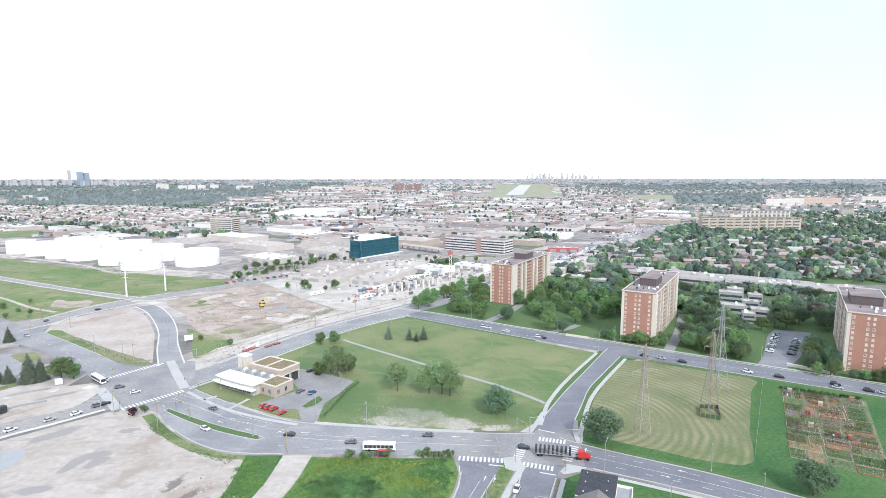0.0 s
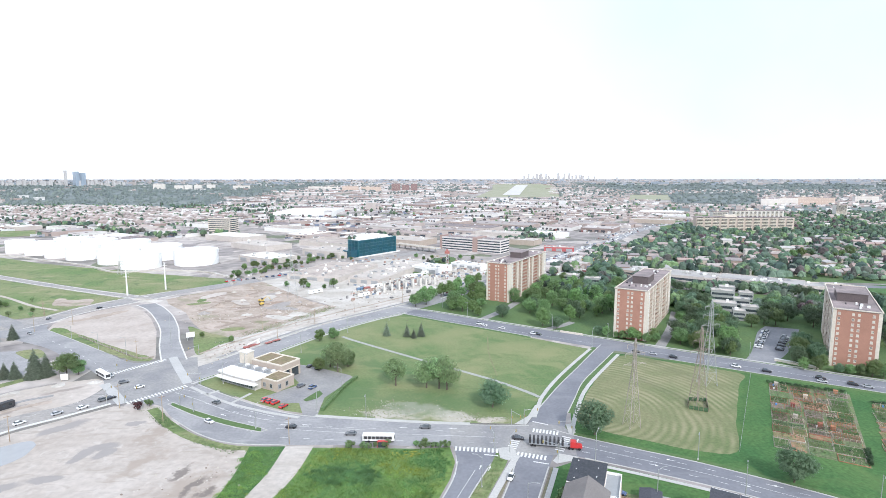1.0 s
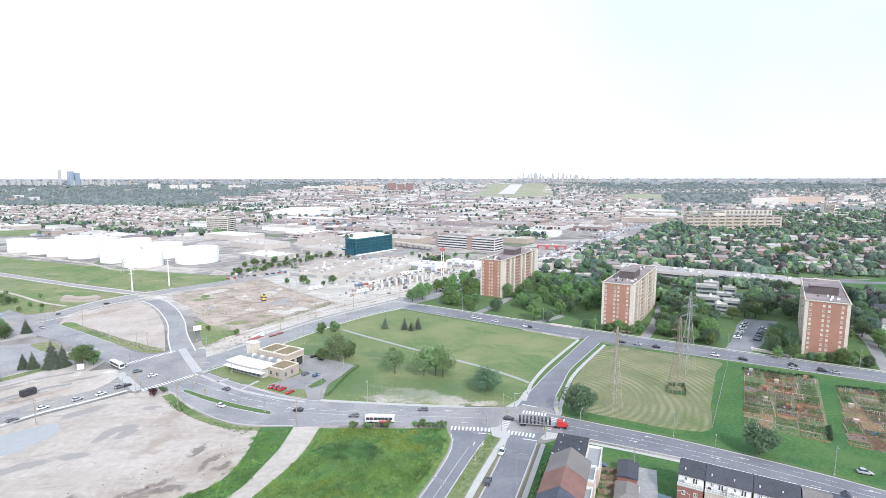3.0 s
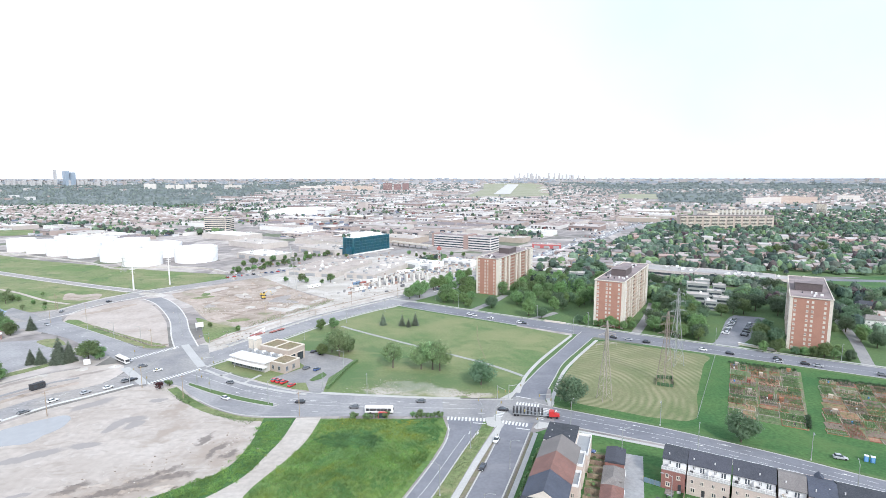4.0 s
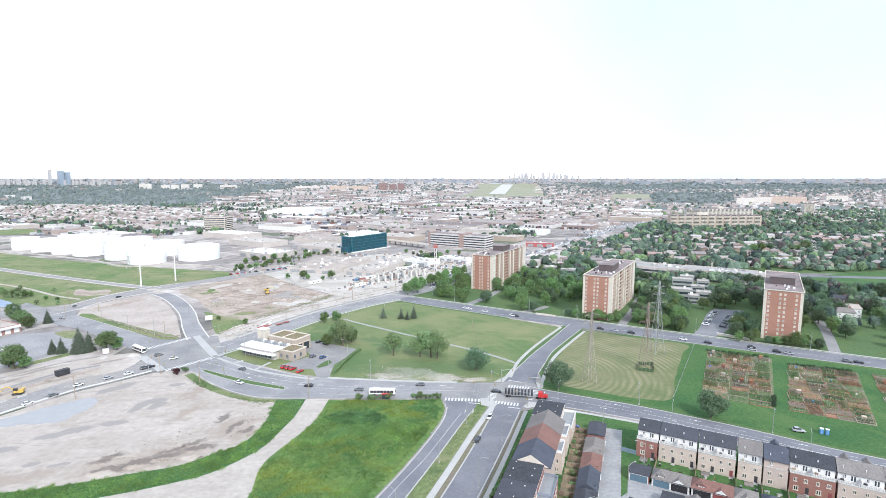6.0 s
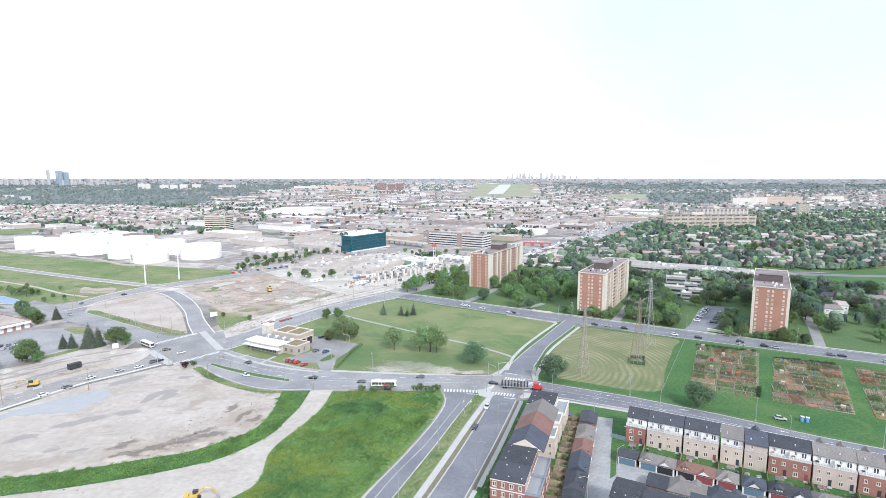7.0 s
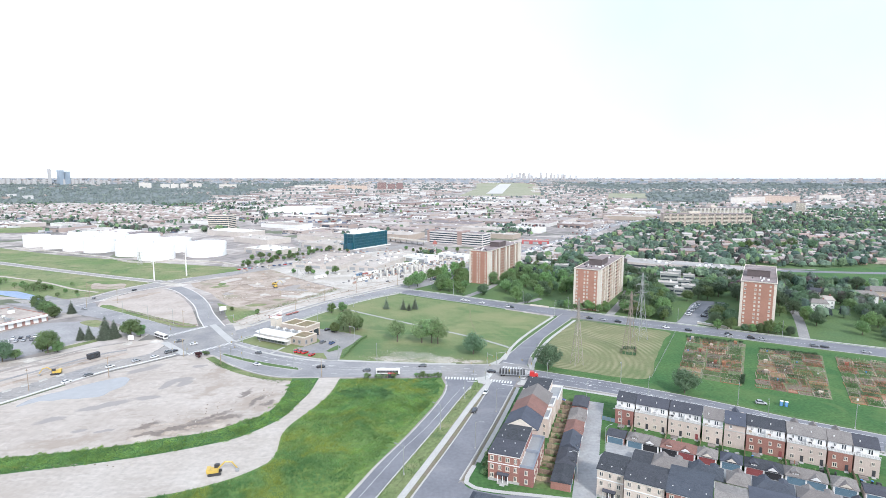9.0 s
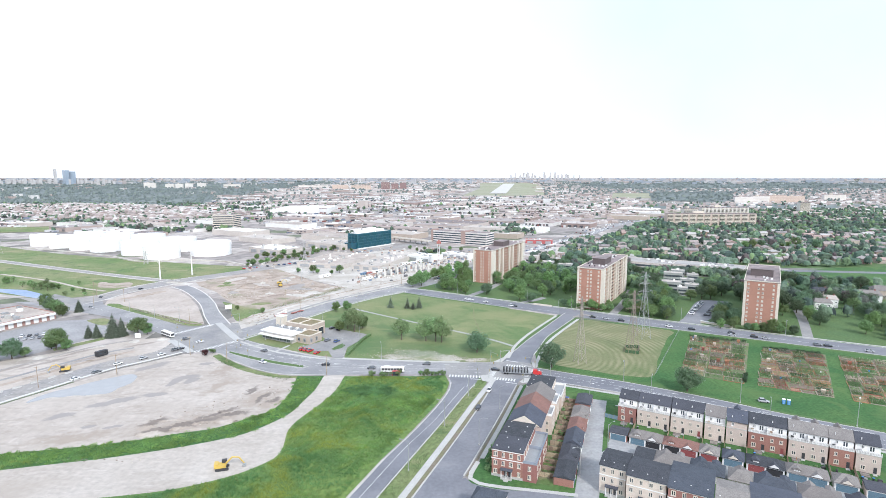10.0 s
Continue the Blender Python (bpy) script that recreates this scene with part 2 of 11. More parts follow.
def translucent(m):
    n, l = m.node_tree.nodes, m.node_tree.links
    b = n["Principled BSDF"]
    thin = n.new("ShaderNodeBsdfTranslucent")
    l.new(b.inputs["Base Color"].links[0].from_socket, thin.inputs[0])
    both = n.new("ShaderNodeMixShader")
    both.inputs[0].default_value = 0.55
    l.new(b.outputs[0], both.inputs[1])
    l.new(thin.outputs[0], both.inputs[2])
    l.new(both.outputs[0], n["Material Output"].inputs[0])
    return m


LEAF_A = leaf_mat("maple_leaves", (0.20, 0.30, 0.14), (0.235, 0.335, 0.15))
LEAF_B = leaf_mat("light_leaves", (0.225, 0.335, 0.14), (0.25, 0.36, 0.15))
LEAF_C = leaf_mat("dark_leaves", (0.15, 0.225, 0.14), (0.17, 0.25, 0.145))
NEEDLE = leaf_mat("spruce_needles", (0.22, 0.265, 0.20), (0.255, 0.295, 0.225))
LEAF_W = leaf_mat("pale_leaves", (0.265, 0.37, 0.185), (0.295, 0.39, 0.195))


def stain(m, scale, low, high, colour, strength, stretch=(1, 1, 1), detail=7.0, warp=1.0):
    """Irregular worn or damp patches over a ground or roof material."""
    n, l = m.node_tree.nodes, m.node_tree.links
    geo = n.new("ShaderNodeNewGeometry")
    turn = n.new("ShaderNodeMapping")
    turn.inputs["Scale"].default_value = stretch
    turn.inputs["Rotation"].default_value = (0, 0, 0.5)
    t = n.new("ShaderNodeTexNoise")
    t.inputs["Scale"].default_value, t.inputs["Detail"].default_value, t.inputs["Distortion"].default_value = scale, detail, warp
    r = n.new("ShaderNodeMapRange")
    r.inputs[1].default_value, r.inputs[2].default_value, r.inputs[3].default_value, r.inputs[4].default_value = low, high, 0.0, strength
    mx = n.new("ShaderNodeMix")
    mx.data_type = "RGBA"
    mx.inputs[7].default_value = (*colour, 1)
    b = n["Principled BSDF"]
    old = b.inputs["Base Color"].links[0].from_socket
    for a, c in ((geo.outputs["Position"], turn.inputs[0]), (turn.outputs[0], t.inputs["Vector"]), (t.outputs["Fac"], r.inputs[0]), (r.outputs[0], mx.inputs[0]), (old, mx.inputs[6]), (mx.outputs[2], b.inputs["Base Color"])):
        l.new(a, c)


def blots(m, places, colour, strength, ragged=9.0, edge=0.45):
    """Soft-edged damp or trodden spots at given places: x, y, half length, half width, turn."""
    n, l = m.node_tree.nodes, m.node_tree.links
    geo = n.new("ShaderNodeNewGeometry")
    t = n.new("ShaderNodeTexNoise")
    t.inputs["Scale"].default_value, t.inputs["Detail"].default_value, t.inputs["Roughness"].default_value = 0.13, 8, 0.65
    off = n.new("ShaderNodeVectorMath")
    off.operation, off.inputs[1].default_value, off.inputs[2].default_value = "MULTIPLY_ADD", (ragged, ragged, 0), (-ragged / 2, -ragged / 2, 0)
    add = n.new("ShaderNodeVectorMath")
    l.new(geo.outputs["Position"], t.inputs["Vector"])
    l.new(t.outputs["Color"], off.inputs[0])
    l.new(geo.outputs["Position"], add.inputs[0])
    l.new(off.outputs[0], add.inputs[1])
    most = None
    for x, y, a, c, turn in places:
        fit = n.new("ShaderNodeMapping")
        fit.vector_type = "TEXTURE"
        fit.inputs["Location"].default_value, fit.inputs["Rotation"].default_value, fit.inputs["Scale"].default_value = (x, y, 0), (0, 0, radians(turn)), (a, c, 1000)
        away = n.new("ShaderNodeVectorMath")
        away.operation = "LENGTH"
        r = n.new("ShaderNodeMapRange")
        r.interpolation_type = "SMOOTHSTEP"
        r.inputs[1].default_value, r.inputs[2].default_value, r.inputs[3].default_value, r.inputs[4].default_value = 1.15 - edge, 1.15, strength, 0.0
        l.new(add.outputs[0], fit.inputs[0])
        l.new(fit.outputs[0], away.inputs[0])
        l.new(away.outputs["Value"], r.inputs[0])
        if most is None:
            most = r.outputs[0]
        else:
            both = n.new("ShaderNodeMath")
            both.operation = "MAXIMUM"
            l.new(most, both.inputs[0])
            l.new(r.outputs[0], both.inputs[1])
            most = both.outputs[0]
    mx = n.new("ShaderNodeMix")
    mx.data_type = "RGBA"
    mx.inputs[7].default_value = (*colour, 1)
    b = n["Principled BSDF"]
    l.new(most, mx.inputs[0])
    l.new(b.inputs["Base Color"].links[0].from_socket, mx.inputs[6])
    l.new(mx.outputs[2], b.inputs["Base Color"])


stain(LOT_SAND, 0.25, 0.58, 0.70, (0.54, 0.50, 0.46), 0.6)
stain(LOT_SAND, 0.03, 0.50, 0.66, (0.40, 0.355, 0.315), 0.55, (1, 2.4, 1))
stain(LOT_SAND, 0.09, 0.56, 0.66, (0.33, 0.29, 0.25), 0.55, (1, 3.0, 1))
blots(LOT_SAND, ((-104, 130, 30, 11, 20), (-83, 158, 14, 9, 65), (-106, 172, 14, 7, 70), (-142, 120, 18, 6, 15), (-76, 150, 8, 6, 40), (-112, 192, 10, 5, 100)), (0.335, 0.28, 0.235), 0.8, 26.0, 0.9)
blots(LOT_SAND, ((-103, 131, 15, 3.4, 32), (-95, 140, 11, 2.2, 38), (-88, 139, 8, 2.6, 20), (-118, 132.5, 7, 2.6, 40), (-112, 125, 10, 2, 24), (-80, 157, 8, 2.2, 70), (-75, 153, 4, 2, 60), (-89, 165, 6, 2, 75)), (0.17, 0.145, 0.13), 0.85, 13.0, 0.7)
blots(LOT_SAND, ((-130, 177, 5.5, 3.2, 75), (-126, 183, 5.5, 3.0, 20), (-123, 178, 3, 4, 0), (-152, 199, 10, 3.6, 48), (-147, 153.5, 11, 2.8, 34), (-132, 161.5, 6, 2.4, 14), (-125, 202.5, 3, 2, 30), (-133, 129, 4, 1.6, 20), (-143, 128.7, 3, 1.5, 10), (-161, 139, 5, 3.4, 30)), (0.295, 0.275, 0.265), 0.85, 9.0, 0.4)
blots(LAWN, ((-25, 210.5, 8, 5, 0), (-10, 213, 13, 8, 10), (4, 208.5, 12, 5.5, -15), (20, 204.5, 9, 2.6, -5), (-18, 219, 9, 4, 15)), (0.49, 0.445, 0.395), 0.95, 11.0, 0.45)
stain(DIRT, 0.035, 0.57, 0.66, (0.30, 0.265, 0.235), 0.75, (1, 2.2, 1))
stain(DIRT, 0.25, 0.58, 0.70, (0.56, 0.52, 0.48), 0.6)
stain(DIRT, 0.014, 0.46, 0.62, (0.42, 0.365, 0.315), 0.55)
stain(DIRT_BROWN, 0.06, 0.54, 0.64, (0.25, 0.195, 0.15), 0.75, (1, 1.8, 1))
blots(DIRT_BROWN, ((-150, 400, 16, 3, 20), (-170, 421, 13, 2.6, -20), (-132, 372, 14, 3, 35), (-186, 442, 12, 3, 40), (-118, 392, 10, 2.6, 10), (-160, 452, 10, 3, 50), (-145, 350, 9, 2, 60), (-178, 396, 10, 2.4, 70)), (0.235, 0.175, 0.145), 0.75, 13.0, 0.6)
blots(DIRT, ((-184, 216, 15, 1.7, 58), (-199, 205, 17, 1.9, 58), (-213, 206, 14, 2.2, 52), (-178, 237, 9, 2.2, 40), (-206, 224, 12, 2.0, 50), (-226, 196, 14, 2.0, 55)), (0.255, 0.22, 0.20), 0.7, 8.0, 0.6)
stain(DIRT_BROWN, 0.18, 0.60, 0.68, (0.55, 0.49, 0.44), 0.45)
stain(DIRT_BROWN, 0.03, 0.60, 0.68, (0.17, 0.20, 0.09), 0.6)
stain(GRAVEL, 0.08, 0.56, 0.66, (0.34, 0.30, 0.26), 0.7, (1, 2.0, 1))
stain(DRIVE_EARTH, 0.05, 0.52, 0.68, (0.35, 0.31, 0.27), 0.6, (1, 2.4, 1))
stain(DRIVE_EARTH, 0.22, 0.56, 0.70, (0.56, 0.52, 0.48), 0.5, (1, 4.0, 1))
blots(DRIVE_EARTH, ((-150, 82, 34, 9, 15), (-190, 72, 30, 9, 25)), (0.38, 0.33, 0.285), 0.6, 18.0, 0.9)
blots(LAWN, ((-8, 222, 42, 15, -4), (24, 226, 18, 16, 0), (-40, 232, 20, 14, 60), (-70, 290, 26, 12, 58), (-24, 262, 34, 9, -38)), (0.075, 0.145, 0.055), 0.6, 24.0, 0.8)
blots(LAWN, ((60, 290, 26, 9, 58), (40, 300, 34, 14, 35), (10, 330, 30, 10, 30)), (0.24, 0.245, 0.12), 0.5, 20.0, 0.9)
stain(ASPHALT, 0.05, 0.55, 0.68, (0.25, 0.25, 0.265), 0.5, (1, 2.0, 1))
stain(ASPHALT_WORN, 0.05, 0.55, 0.64, (0.36, 0.355, 0.355), 0.5, (1, 2.0, 1))
stain(ASPHALT_DUSTY, 0.12, 0.54, 0.62, (0.19, 0.185, 0.185), 0.45, (1, 3.0, 1))
stain(GRASS_ROUGH, 0.03, 0.55, 0.66, (0.30, 0.275, 0.16), 0.6, (1, 2.5, 1))
stain(GRASS_ROUGH, 0.08, 0.56, 0.66, (0.075, 0.135, 0.05), 0.6)
stain(MEADOW, 0.05, 0.52, 0.64, (0.08, 0.16, 0.05), 0.6)
stain(MEADOW, 0.07, 0.56, 0.68, (0.18, 0.235, 0.06), 0.4)
stain(LAWN, 0.035, 0.54, 0.68, (0.25, 0.255, 0.125), 0.5, (1, 2.0, 1))
stain(LAWN, 0.05, 0.56, 0.68, (0.085, 0.155, 0.05), 0.5)
stain(GRASS_BRIGHT, 0.06, 0.54, 0.68, (0.10, 0.165, 0.05), 0.6)
for _m in (ROOF_DARK, ROOF_BLUE):
    stain(_m, 2.4, 0.5, 0.64, (0.095, 0.10, 0.115), 0.5, (1, 1, 3))
for _m in (ROOF_TAN, ROOF_RED):
    stain(_m, 2.4, 0.5, 0.64, (0.14, 0.115, 0.11), 0.5, (1, 1, 3))
stain(ROOF_DARK, 0.5, 0.5, 0.68, (0.075, 0.078, 0.092), 0.5)
stain(ROOF_BLUE, 0.5, 0.5, 0.68, (0.088, 0.098, 0.12), 0.5)
stain(ROOF_TAN, 0.6, 0.5, 0.66, (0.17, 0.155, 0.15), 0.6)
stain(ROOF_RED, 0.6, 0.5, 0.66, (0.18, 0.095, 0.08), 0.6)
stain(BRICK_TAN, 0.35, 0.52, 0.68, (0.50, 0.415, 0.355), 0.5)
stain(BRICK_ORANGE, 0.2, 0.52, 0.68, (0.36, 0.18, 0.13), 0.5)
stain(LANE_PAVING, 0.3, 0.55, 0.68, (0.27, 0.265, 0.26), 0.6)

# ---------------------------------------------------------------- mesh tools


def box(bm, x0, y0, z0, x1, y1, z1, m=None):
    """An upright box between two corners, optionally moved by the matrix m."""
    p = [Vector(c) for c in ((x0, y0, z0), (x1, y0, z0), (x1, y1, z0), (x0, y1, z0),
                             (x0, y0, z1), (x1, y0, z1), (x1, y1, z1), (x0, y1, z1))]
    v = [bm.verts.new(m @ c if m else c) for c in p]
    for f in ((3, 2, 1, 0), (4, 5, 6, 7), (0, 1, 5, 4), (1, 2, 6, 5), (2, 3, 7, 6), (3, 0, 4, 7)):
        bm.faces.new([v[i] for i in f])


def prism(bm, outline, z0, z1):
    """An upright prism over a plan outline (anticlockwise)."""
    lo = [bm.verts.new((x, y, z0)) for x, y in outline]
    hi = [bm.verts.new((x, y, z1)) for x, y in outline]
    k = len(lo)
    bm.faces.new(hi)
    bm.faces.new(lo[::-1])
    for i in range(k):
        bm.faces.new((lo[i], lo[(i + 1) % k], hi[(i + 1) % k], hi[i]))


def tube(bm, a, b, r0, r1=None, sides=8, caps=True):
    """A straight tapering tube from a to b."""
    a, b = Vector(a), Vector(b)
    r1 = r0 if r1 is None else r1
    q = (b - a).to_track_quat("Z", "Y")
    rings = []
    for c, r in ((a, r0), (b, r1)):
        rings.append([bm.verts.new(c + q @ Vector((r * math.cos(2 * math.pi * i / sides), r * math.sin(2 * math.pi * i / sides), 0)))
                      for i in range(sides)])
    for i in range(sides):
        j = (i + 1) % sides
        bm.faces.new((rings[0][i], rings[0][j], rings[1][j], rings[1][i]))
    if caps:
        bm.faces.new(rings[0][::-1])
        bm.faces.new(rings[1])


def part(name, bm, material, parent=None, label="", smooth=False):
    me = bpy.data.meshes.new(name)
    if isinstance(bm, bpy.types.Mesh):
        me = bm
    else:
        bm.to_mesh(me)
        bm.free()
        me.materials.append(material)
        if smooth:
            for p in me.polygons:
                p.use_smooth = True
    ob = new(name, me)
    if parent is not None:
        ob.parent = parent
    if label:
        tagged(ob, label)
    return ob


def thing(name, label, category, m=None, group="", kind=""):
    ob = new(name)
    ob.empty_display_size = 1
    if m is not None:
        ob.matrix_basis = m
    return tagged(ob, label, category, group, kind)


def structure(name, bm, material, label, category="", smooth=False):
    return tagged(part(name, bm, material, None, "", smooth), label, category or name.replace("_", " "), kind="structure")


def smooth_line(pts, step=4.0, closed=False):
    """A Catmull-Rom curve through plan points, cut into short pieces."""
    p = [Vector((*q, 0)) for q in pts]
    k, out = len(p), []
    for i in range(k if closed else k - 1):
        a, b, c, d = (p[(i + j) % k] if closed else p[min(max(i + j, 0), k - 1)] for j in (-1, 0, 1, 2))
        if not closed and i == 0:
            a = 2 * b - c
        if not closed and i == k - 2:
            d = 2 * c - b
        cuts = max(1, int((c - b).length / step))
        for s in range(cuts):
            t = s / cuts
            out.append(0.5 * (2 * b + (c - a) * t + (2 * a - 5 * b + 4 * c - d) * t * t + (3 * b - a - 3 * c + d) * t ** 3))
    if not closed:
        out.append(p[-1])
    return [(v.x, v.y) for v in out]


def resample(line, k):
    d = np.array(line)
    s = np.concatenate([[0], np.cumsum(np.hypot(*np.diff(d, axis=0).T))])
    q = np.linspace(0, s[-1], k)
    return list(zip(np.interp(q, s, d[:, 0]), np.interp(q, s, d[:, 1])))


def band(left, right, z, step=4.0):
    """A strip of ground between two edges."""
    a, b = smooth_line(left, step), smooth_line(right, step)
    k = max(len(a), len(b))
    a, b = resample(a, k), resample(b, k)
    bm = bmesh.new()
    va = [bm.verts.new((*p, z)) for p in a]
    vb = [bm.verts.new((*p, z)) for p in b]
    for i in range(k - 1):
        bm.faces.new((va[i], vb[i], vb[i + 1], va[i + 1]))
    bmesh.ops.recalc_face_normals(bm, faces=bm.faces)
    if sum(f.normal.z for f in bm.faces) < 0:
        bmesh.ops.reverse_faces(bm, faces=bm.faces)
    return bm


def offset_line(line, d):
    p = np.array(line)
    t = np.gradient(p, axis=0)
    t /= np.maximum(np.hypot(t[:, 0], t[:, 1]), 1e-6)[:, None]
    return [tuple(q) for q in p + d * np.stack([t[:, 1], -t[:, 0]], 1)]


def along(line, width, z0, z1, step=3.0, shift=0.0, smoothed=True):
    """A solid strip of rectangular section along a line (kerbs, pavements, walls)."""
    c = smooth_line(line, step) if smoothed else list(line)
    a, b = offset_line(c, shift + width / 2), offset_line(c, shift - width / 2)
    bm = bmesh.new()
    rings = [[bm.verts.new((*p, z0)), bm.verts.new((*p, z1)), bm.verts.new((*q, z1)), bm.verts.new((*q, z0))] for p, q in zip(a, b)]
    for r, s in zip(rings, rings[1:]):
        for i in range(3):
            bm.faces.new((r[i], s[i], s[i + 1], r[i + 1]))
    bm.faces.new(rings[0])
    bm.faces.new(rings[-1][::-1])
    bmesh.ops.recalc_face_normals(bm, faces=bm.faces)
    return bm


def patch(outline, z, curved=True, step=4.0, wobble=0.0):
    """A flat piece of ground inside an outline."""
    line = smooth_line(outline, step, True) if curved else outline
    bm = bmesh.new()
    vs = []
    for x, y in line:
        if wobble:
            x += wobble * noise.noise((x * 0.15, y * 0.15, 3.1))
            y += wobble * noise.noise((x * 0.15, y * 0.15, 7.7))
        vs.append(bm.verts.new((x, y, z)))
    f = bm.faces.new(vs)
    f.normal_update()
    if f.normal.z < 0:
        f.normal_flip()
    bmesh.ops.triangulate(bm, faces=[f])
    return bm


CENTRE = Vector((-2, -40))


def far_place(x, y):
    """Beyond 2.5 km the land is drawn together and lifted along its line of sight. Gives place and scale."""
    d = math.hypot(x - CENTRE.x, y - CENTRE.y)
    if d <= 2500:
        return x, y, 0.0, 1.0
    k = (2500 + 2380 * (1 - math.exp(-(d - 2500) / 2380))) / d
    return CENTRE.x + (x - CENTRE.x) * k, CENTRE.y + (y - CENTRE.y) * k, 100.5 * (1 - k), k


def inside(x, y, poly):
    hit, j = False, len(poly) - 1
    for i in range(len(poly)):
        (xi, yi), (xj, yj) = poly[i], poly[j]
        if (yi > y) != (yj > y) and x < (xj - xi) * (y - yi) / (yj - yi) + xi:
            hit = not hit
        j = i
    return hit
# ---------------------------------------------------------------- the ground
CITY = bpy.data.materials.new("city_ground")
CITY.use_nodes = True
_n, _l = CITY.node_tree.nodes, CITY.node_tree.links
_geo = _n.new("ShaderNodeNewGeometry")
_cell = _n.new("ShaderNodeTexVoronoi")
_cell.inputs["Scale"].default_value = 0.026
_l.new(_geo.outputs["Position"], _cell.inputs["Vector"])
_ramp = _n.new("ShaderNodeValToRGB")
_ramp.color_ramp.interpolation = "CONSTANT"
for _i, (_p, _c) in enumerate(((0.0, (0.14, 0.16, 0.105)), (0.09, (0.27, 0.245, 0.235)), (0.42, (0.335, 0.30, 0.28)), (0.66, (0.19, 0.18, 0.165)), (0.76, (0.42, 0.38, 0.355)))):
    if _i > 1:
        _ramp.color_ramp.elements.new(_p)
    _ramp.color_ramp.elements[_i].position, _ramp.color_ramp.elements[_i].color = _p, (*_c, 1)
_sep = _n.new("ShaderNodeSeparateColor")
_l.new(_cell.outputs["Color"], _sep.inputs[0])
_l.new(_sep.outputs[0], _ramp.inputs[0])
_grain = _n.new("ShaderNodeTexNoise")
_grain.inputs["Scale"].default_value, _grain.inputs["Detail"].default_value = 0.08, 6
_l.new(_geo.outputs["Position"], _grain.inputs["Vector"])
_rng = _n.new("ShaderNodeMapRange")
_rng.inputs[1].default_value, _rng.inputs[2].default_value, _rng.inputs[3].default_value, _rng.inputs[4].default_value = 0.3, 0.7, 0.7, 1.3
_l.new(_grain.outputs["Fac"], _rng.inputs[0])
_hsv = _n.new("ShaderNodeHueSaturation")
_l.new(_rng.outputs[0], _hsv.inputs["Value"])
_l.new(_ramp.outputs[0], _hsv.inputs["Color"])
_l.new(_hsv.outputs[0], _n["Principled BSDF"].inputs["Base Color"])
_n["Principled BSDF"].inputs["Roughness"].default_value = 0.95

bm = bmesh.new()
_rings = [30, 80, 160, 300, 500, 800, 1200, 1700, 2200, 2500, 2800, 3200, 3700, 4300, 5000, 6000, 7500, 9500, 12500, 17000, 24000]
_prev = [bm.verts.new((CENTRE.x, CENTRE.y, 0))] * 96
for _r in _rings:
    _ring = []
    for _i in range(96):
        _w = 2 * math.pi * _i / 96
        _x, _y, _z, _k = far_place(CENTRE.x + _r * math.cos(_w), CENTRE.y + _r * math.sin(_w))
        _ring.append(bm.verts.new((_x, _y, _z)))
    for _i in range(96):
        _j = (_i + 1) % 96
        if _prev[0] is _prev[1]:
            bm.faces.new((_prev[0], _ring[_i], _ring[_j]))
        else:
            bm.faces.new((_prev[_i], _ring[_i], _ring[_j], _prev[_j]))
    _prev = _ring
structure("ground", bm, CITY, "wide flat city land reaching the hazy horizon", "ground", True)

# edges of the roads, walked from one end to the other
MAIN_N = [(-118, 244), (-104, 234), (-84, 221), (-67, 212), (-53, 208), (-33, 205), (-10, 202), (12, 200), (36, 199)]
MAIN_S = [(-135, 222), (-124, 220), (-112, 207), (-96, 194), (-80, 186), (-58, 184), (-30, 184), (-8, 183), (12, 182), (27, 180)]
EAST_N = [(45, 196), (51.8, 191), (71.5, 180.5), (91.6, 170.2), (117, 154.2), (133, 143), (147, 132.4), (163.7, 122), (176, 114.2), (240, 70), (330, 10)]
EAST_S = [(40, 178), (52, 174), (73, 164), (96, 152), (116, 138.5), (135, 125), (149, 114.5), (167, 101), (232, 55), (322, -5)]
NORTH_W = [(35.4, 200), (42.1, 213.7), (48.8, 225.7), (58, 242), (72.5, 265.5), (91, 296), (97, 305)]
NORTH_E = [(49.8, 196), (54.5, 211.5), (61, 226), (69.5, 245), (81.5, 264), (99.3, 291), (107, 300)]
RIDGE_N = [(-36, 402), (-8, 387), (27, 364), (64, 340), (100, 318), (146, 289), (191, 262), (240, 233), (320, 187), (470, 98)]
RIDGE_S = [(-32, 384), (-18, 374), (6, 357), (26, 344), (58, 322), (92, 300), (127, 279), (171, 253), (204, 234), (290, 184), (450, 92)]
DIAG_S = [(-123, 246), (-108, 269), (-90, 303), (-69, 337), (-46, 365), (-26, 384), (8, 425), (56, 499), (81, 538), (141, 635.5), (207, 737.5), (279, 831.5), (353, 951.5), (437, 1069), (519, 1151), (731, 1364)]
DIAG_N = [(-137, 258), (-121, 281), (-104, 312), (-84, 345), (-60, 374), (-40, 396), (-6, 436), (42, 508), (68, 546.5), (128, 644), (194, 746), (265, 840.5), (339, 960.5), (423, 1078.5), (507, 1163), (719, 1376)]
SITE_N = [(-141, 284), (-131, 312), (-108, 352), (-80, 404), (-44, 462), (-14, 505), (30, 560), (80, 620)]
WEST_S = [(-136, 224), (-146, 221), (-158, 208), (-171, 195), (-184, 173), (-197, 151), (-245, 75), (-300, -10)]
WEST_N = [(-152, 252), (-160, 238), (-162, 224), (-170, 216.5), (-180, 209), (-195, 185), (-208, 165), (-258, 90), (-312, 5)]
CURVE_W = [(-152, 276), (-167, 303), (-184, 337), (-204, 368), (-223, 393), (-240, 409)]
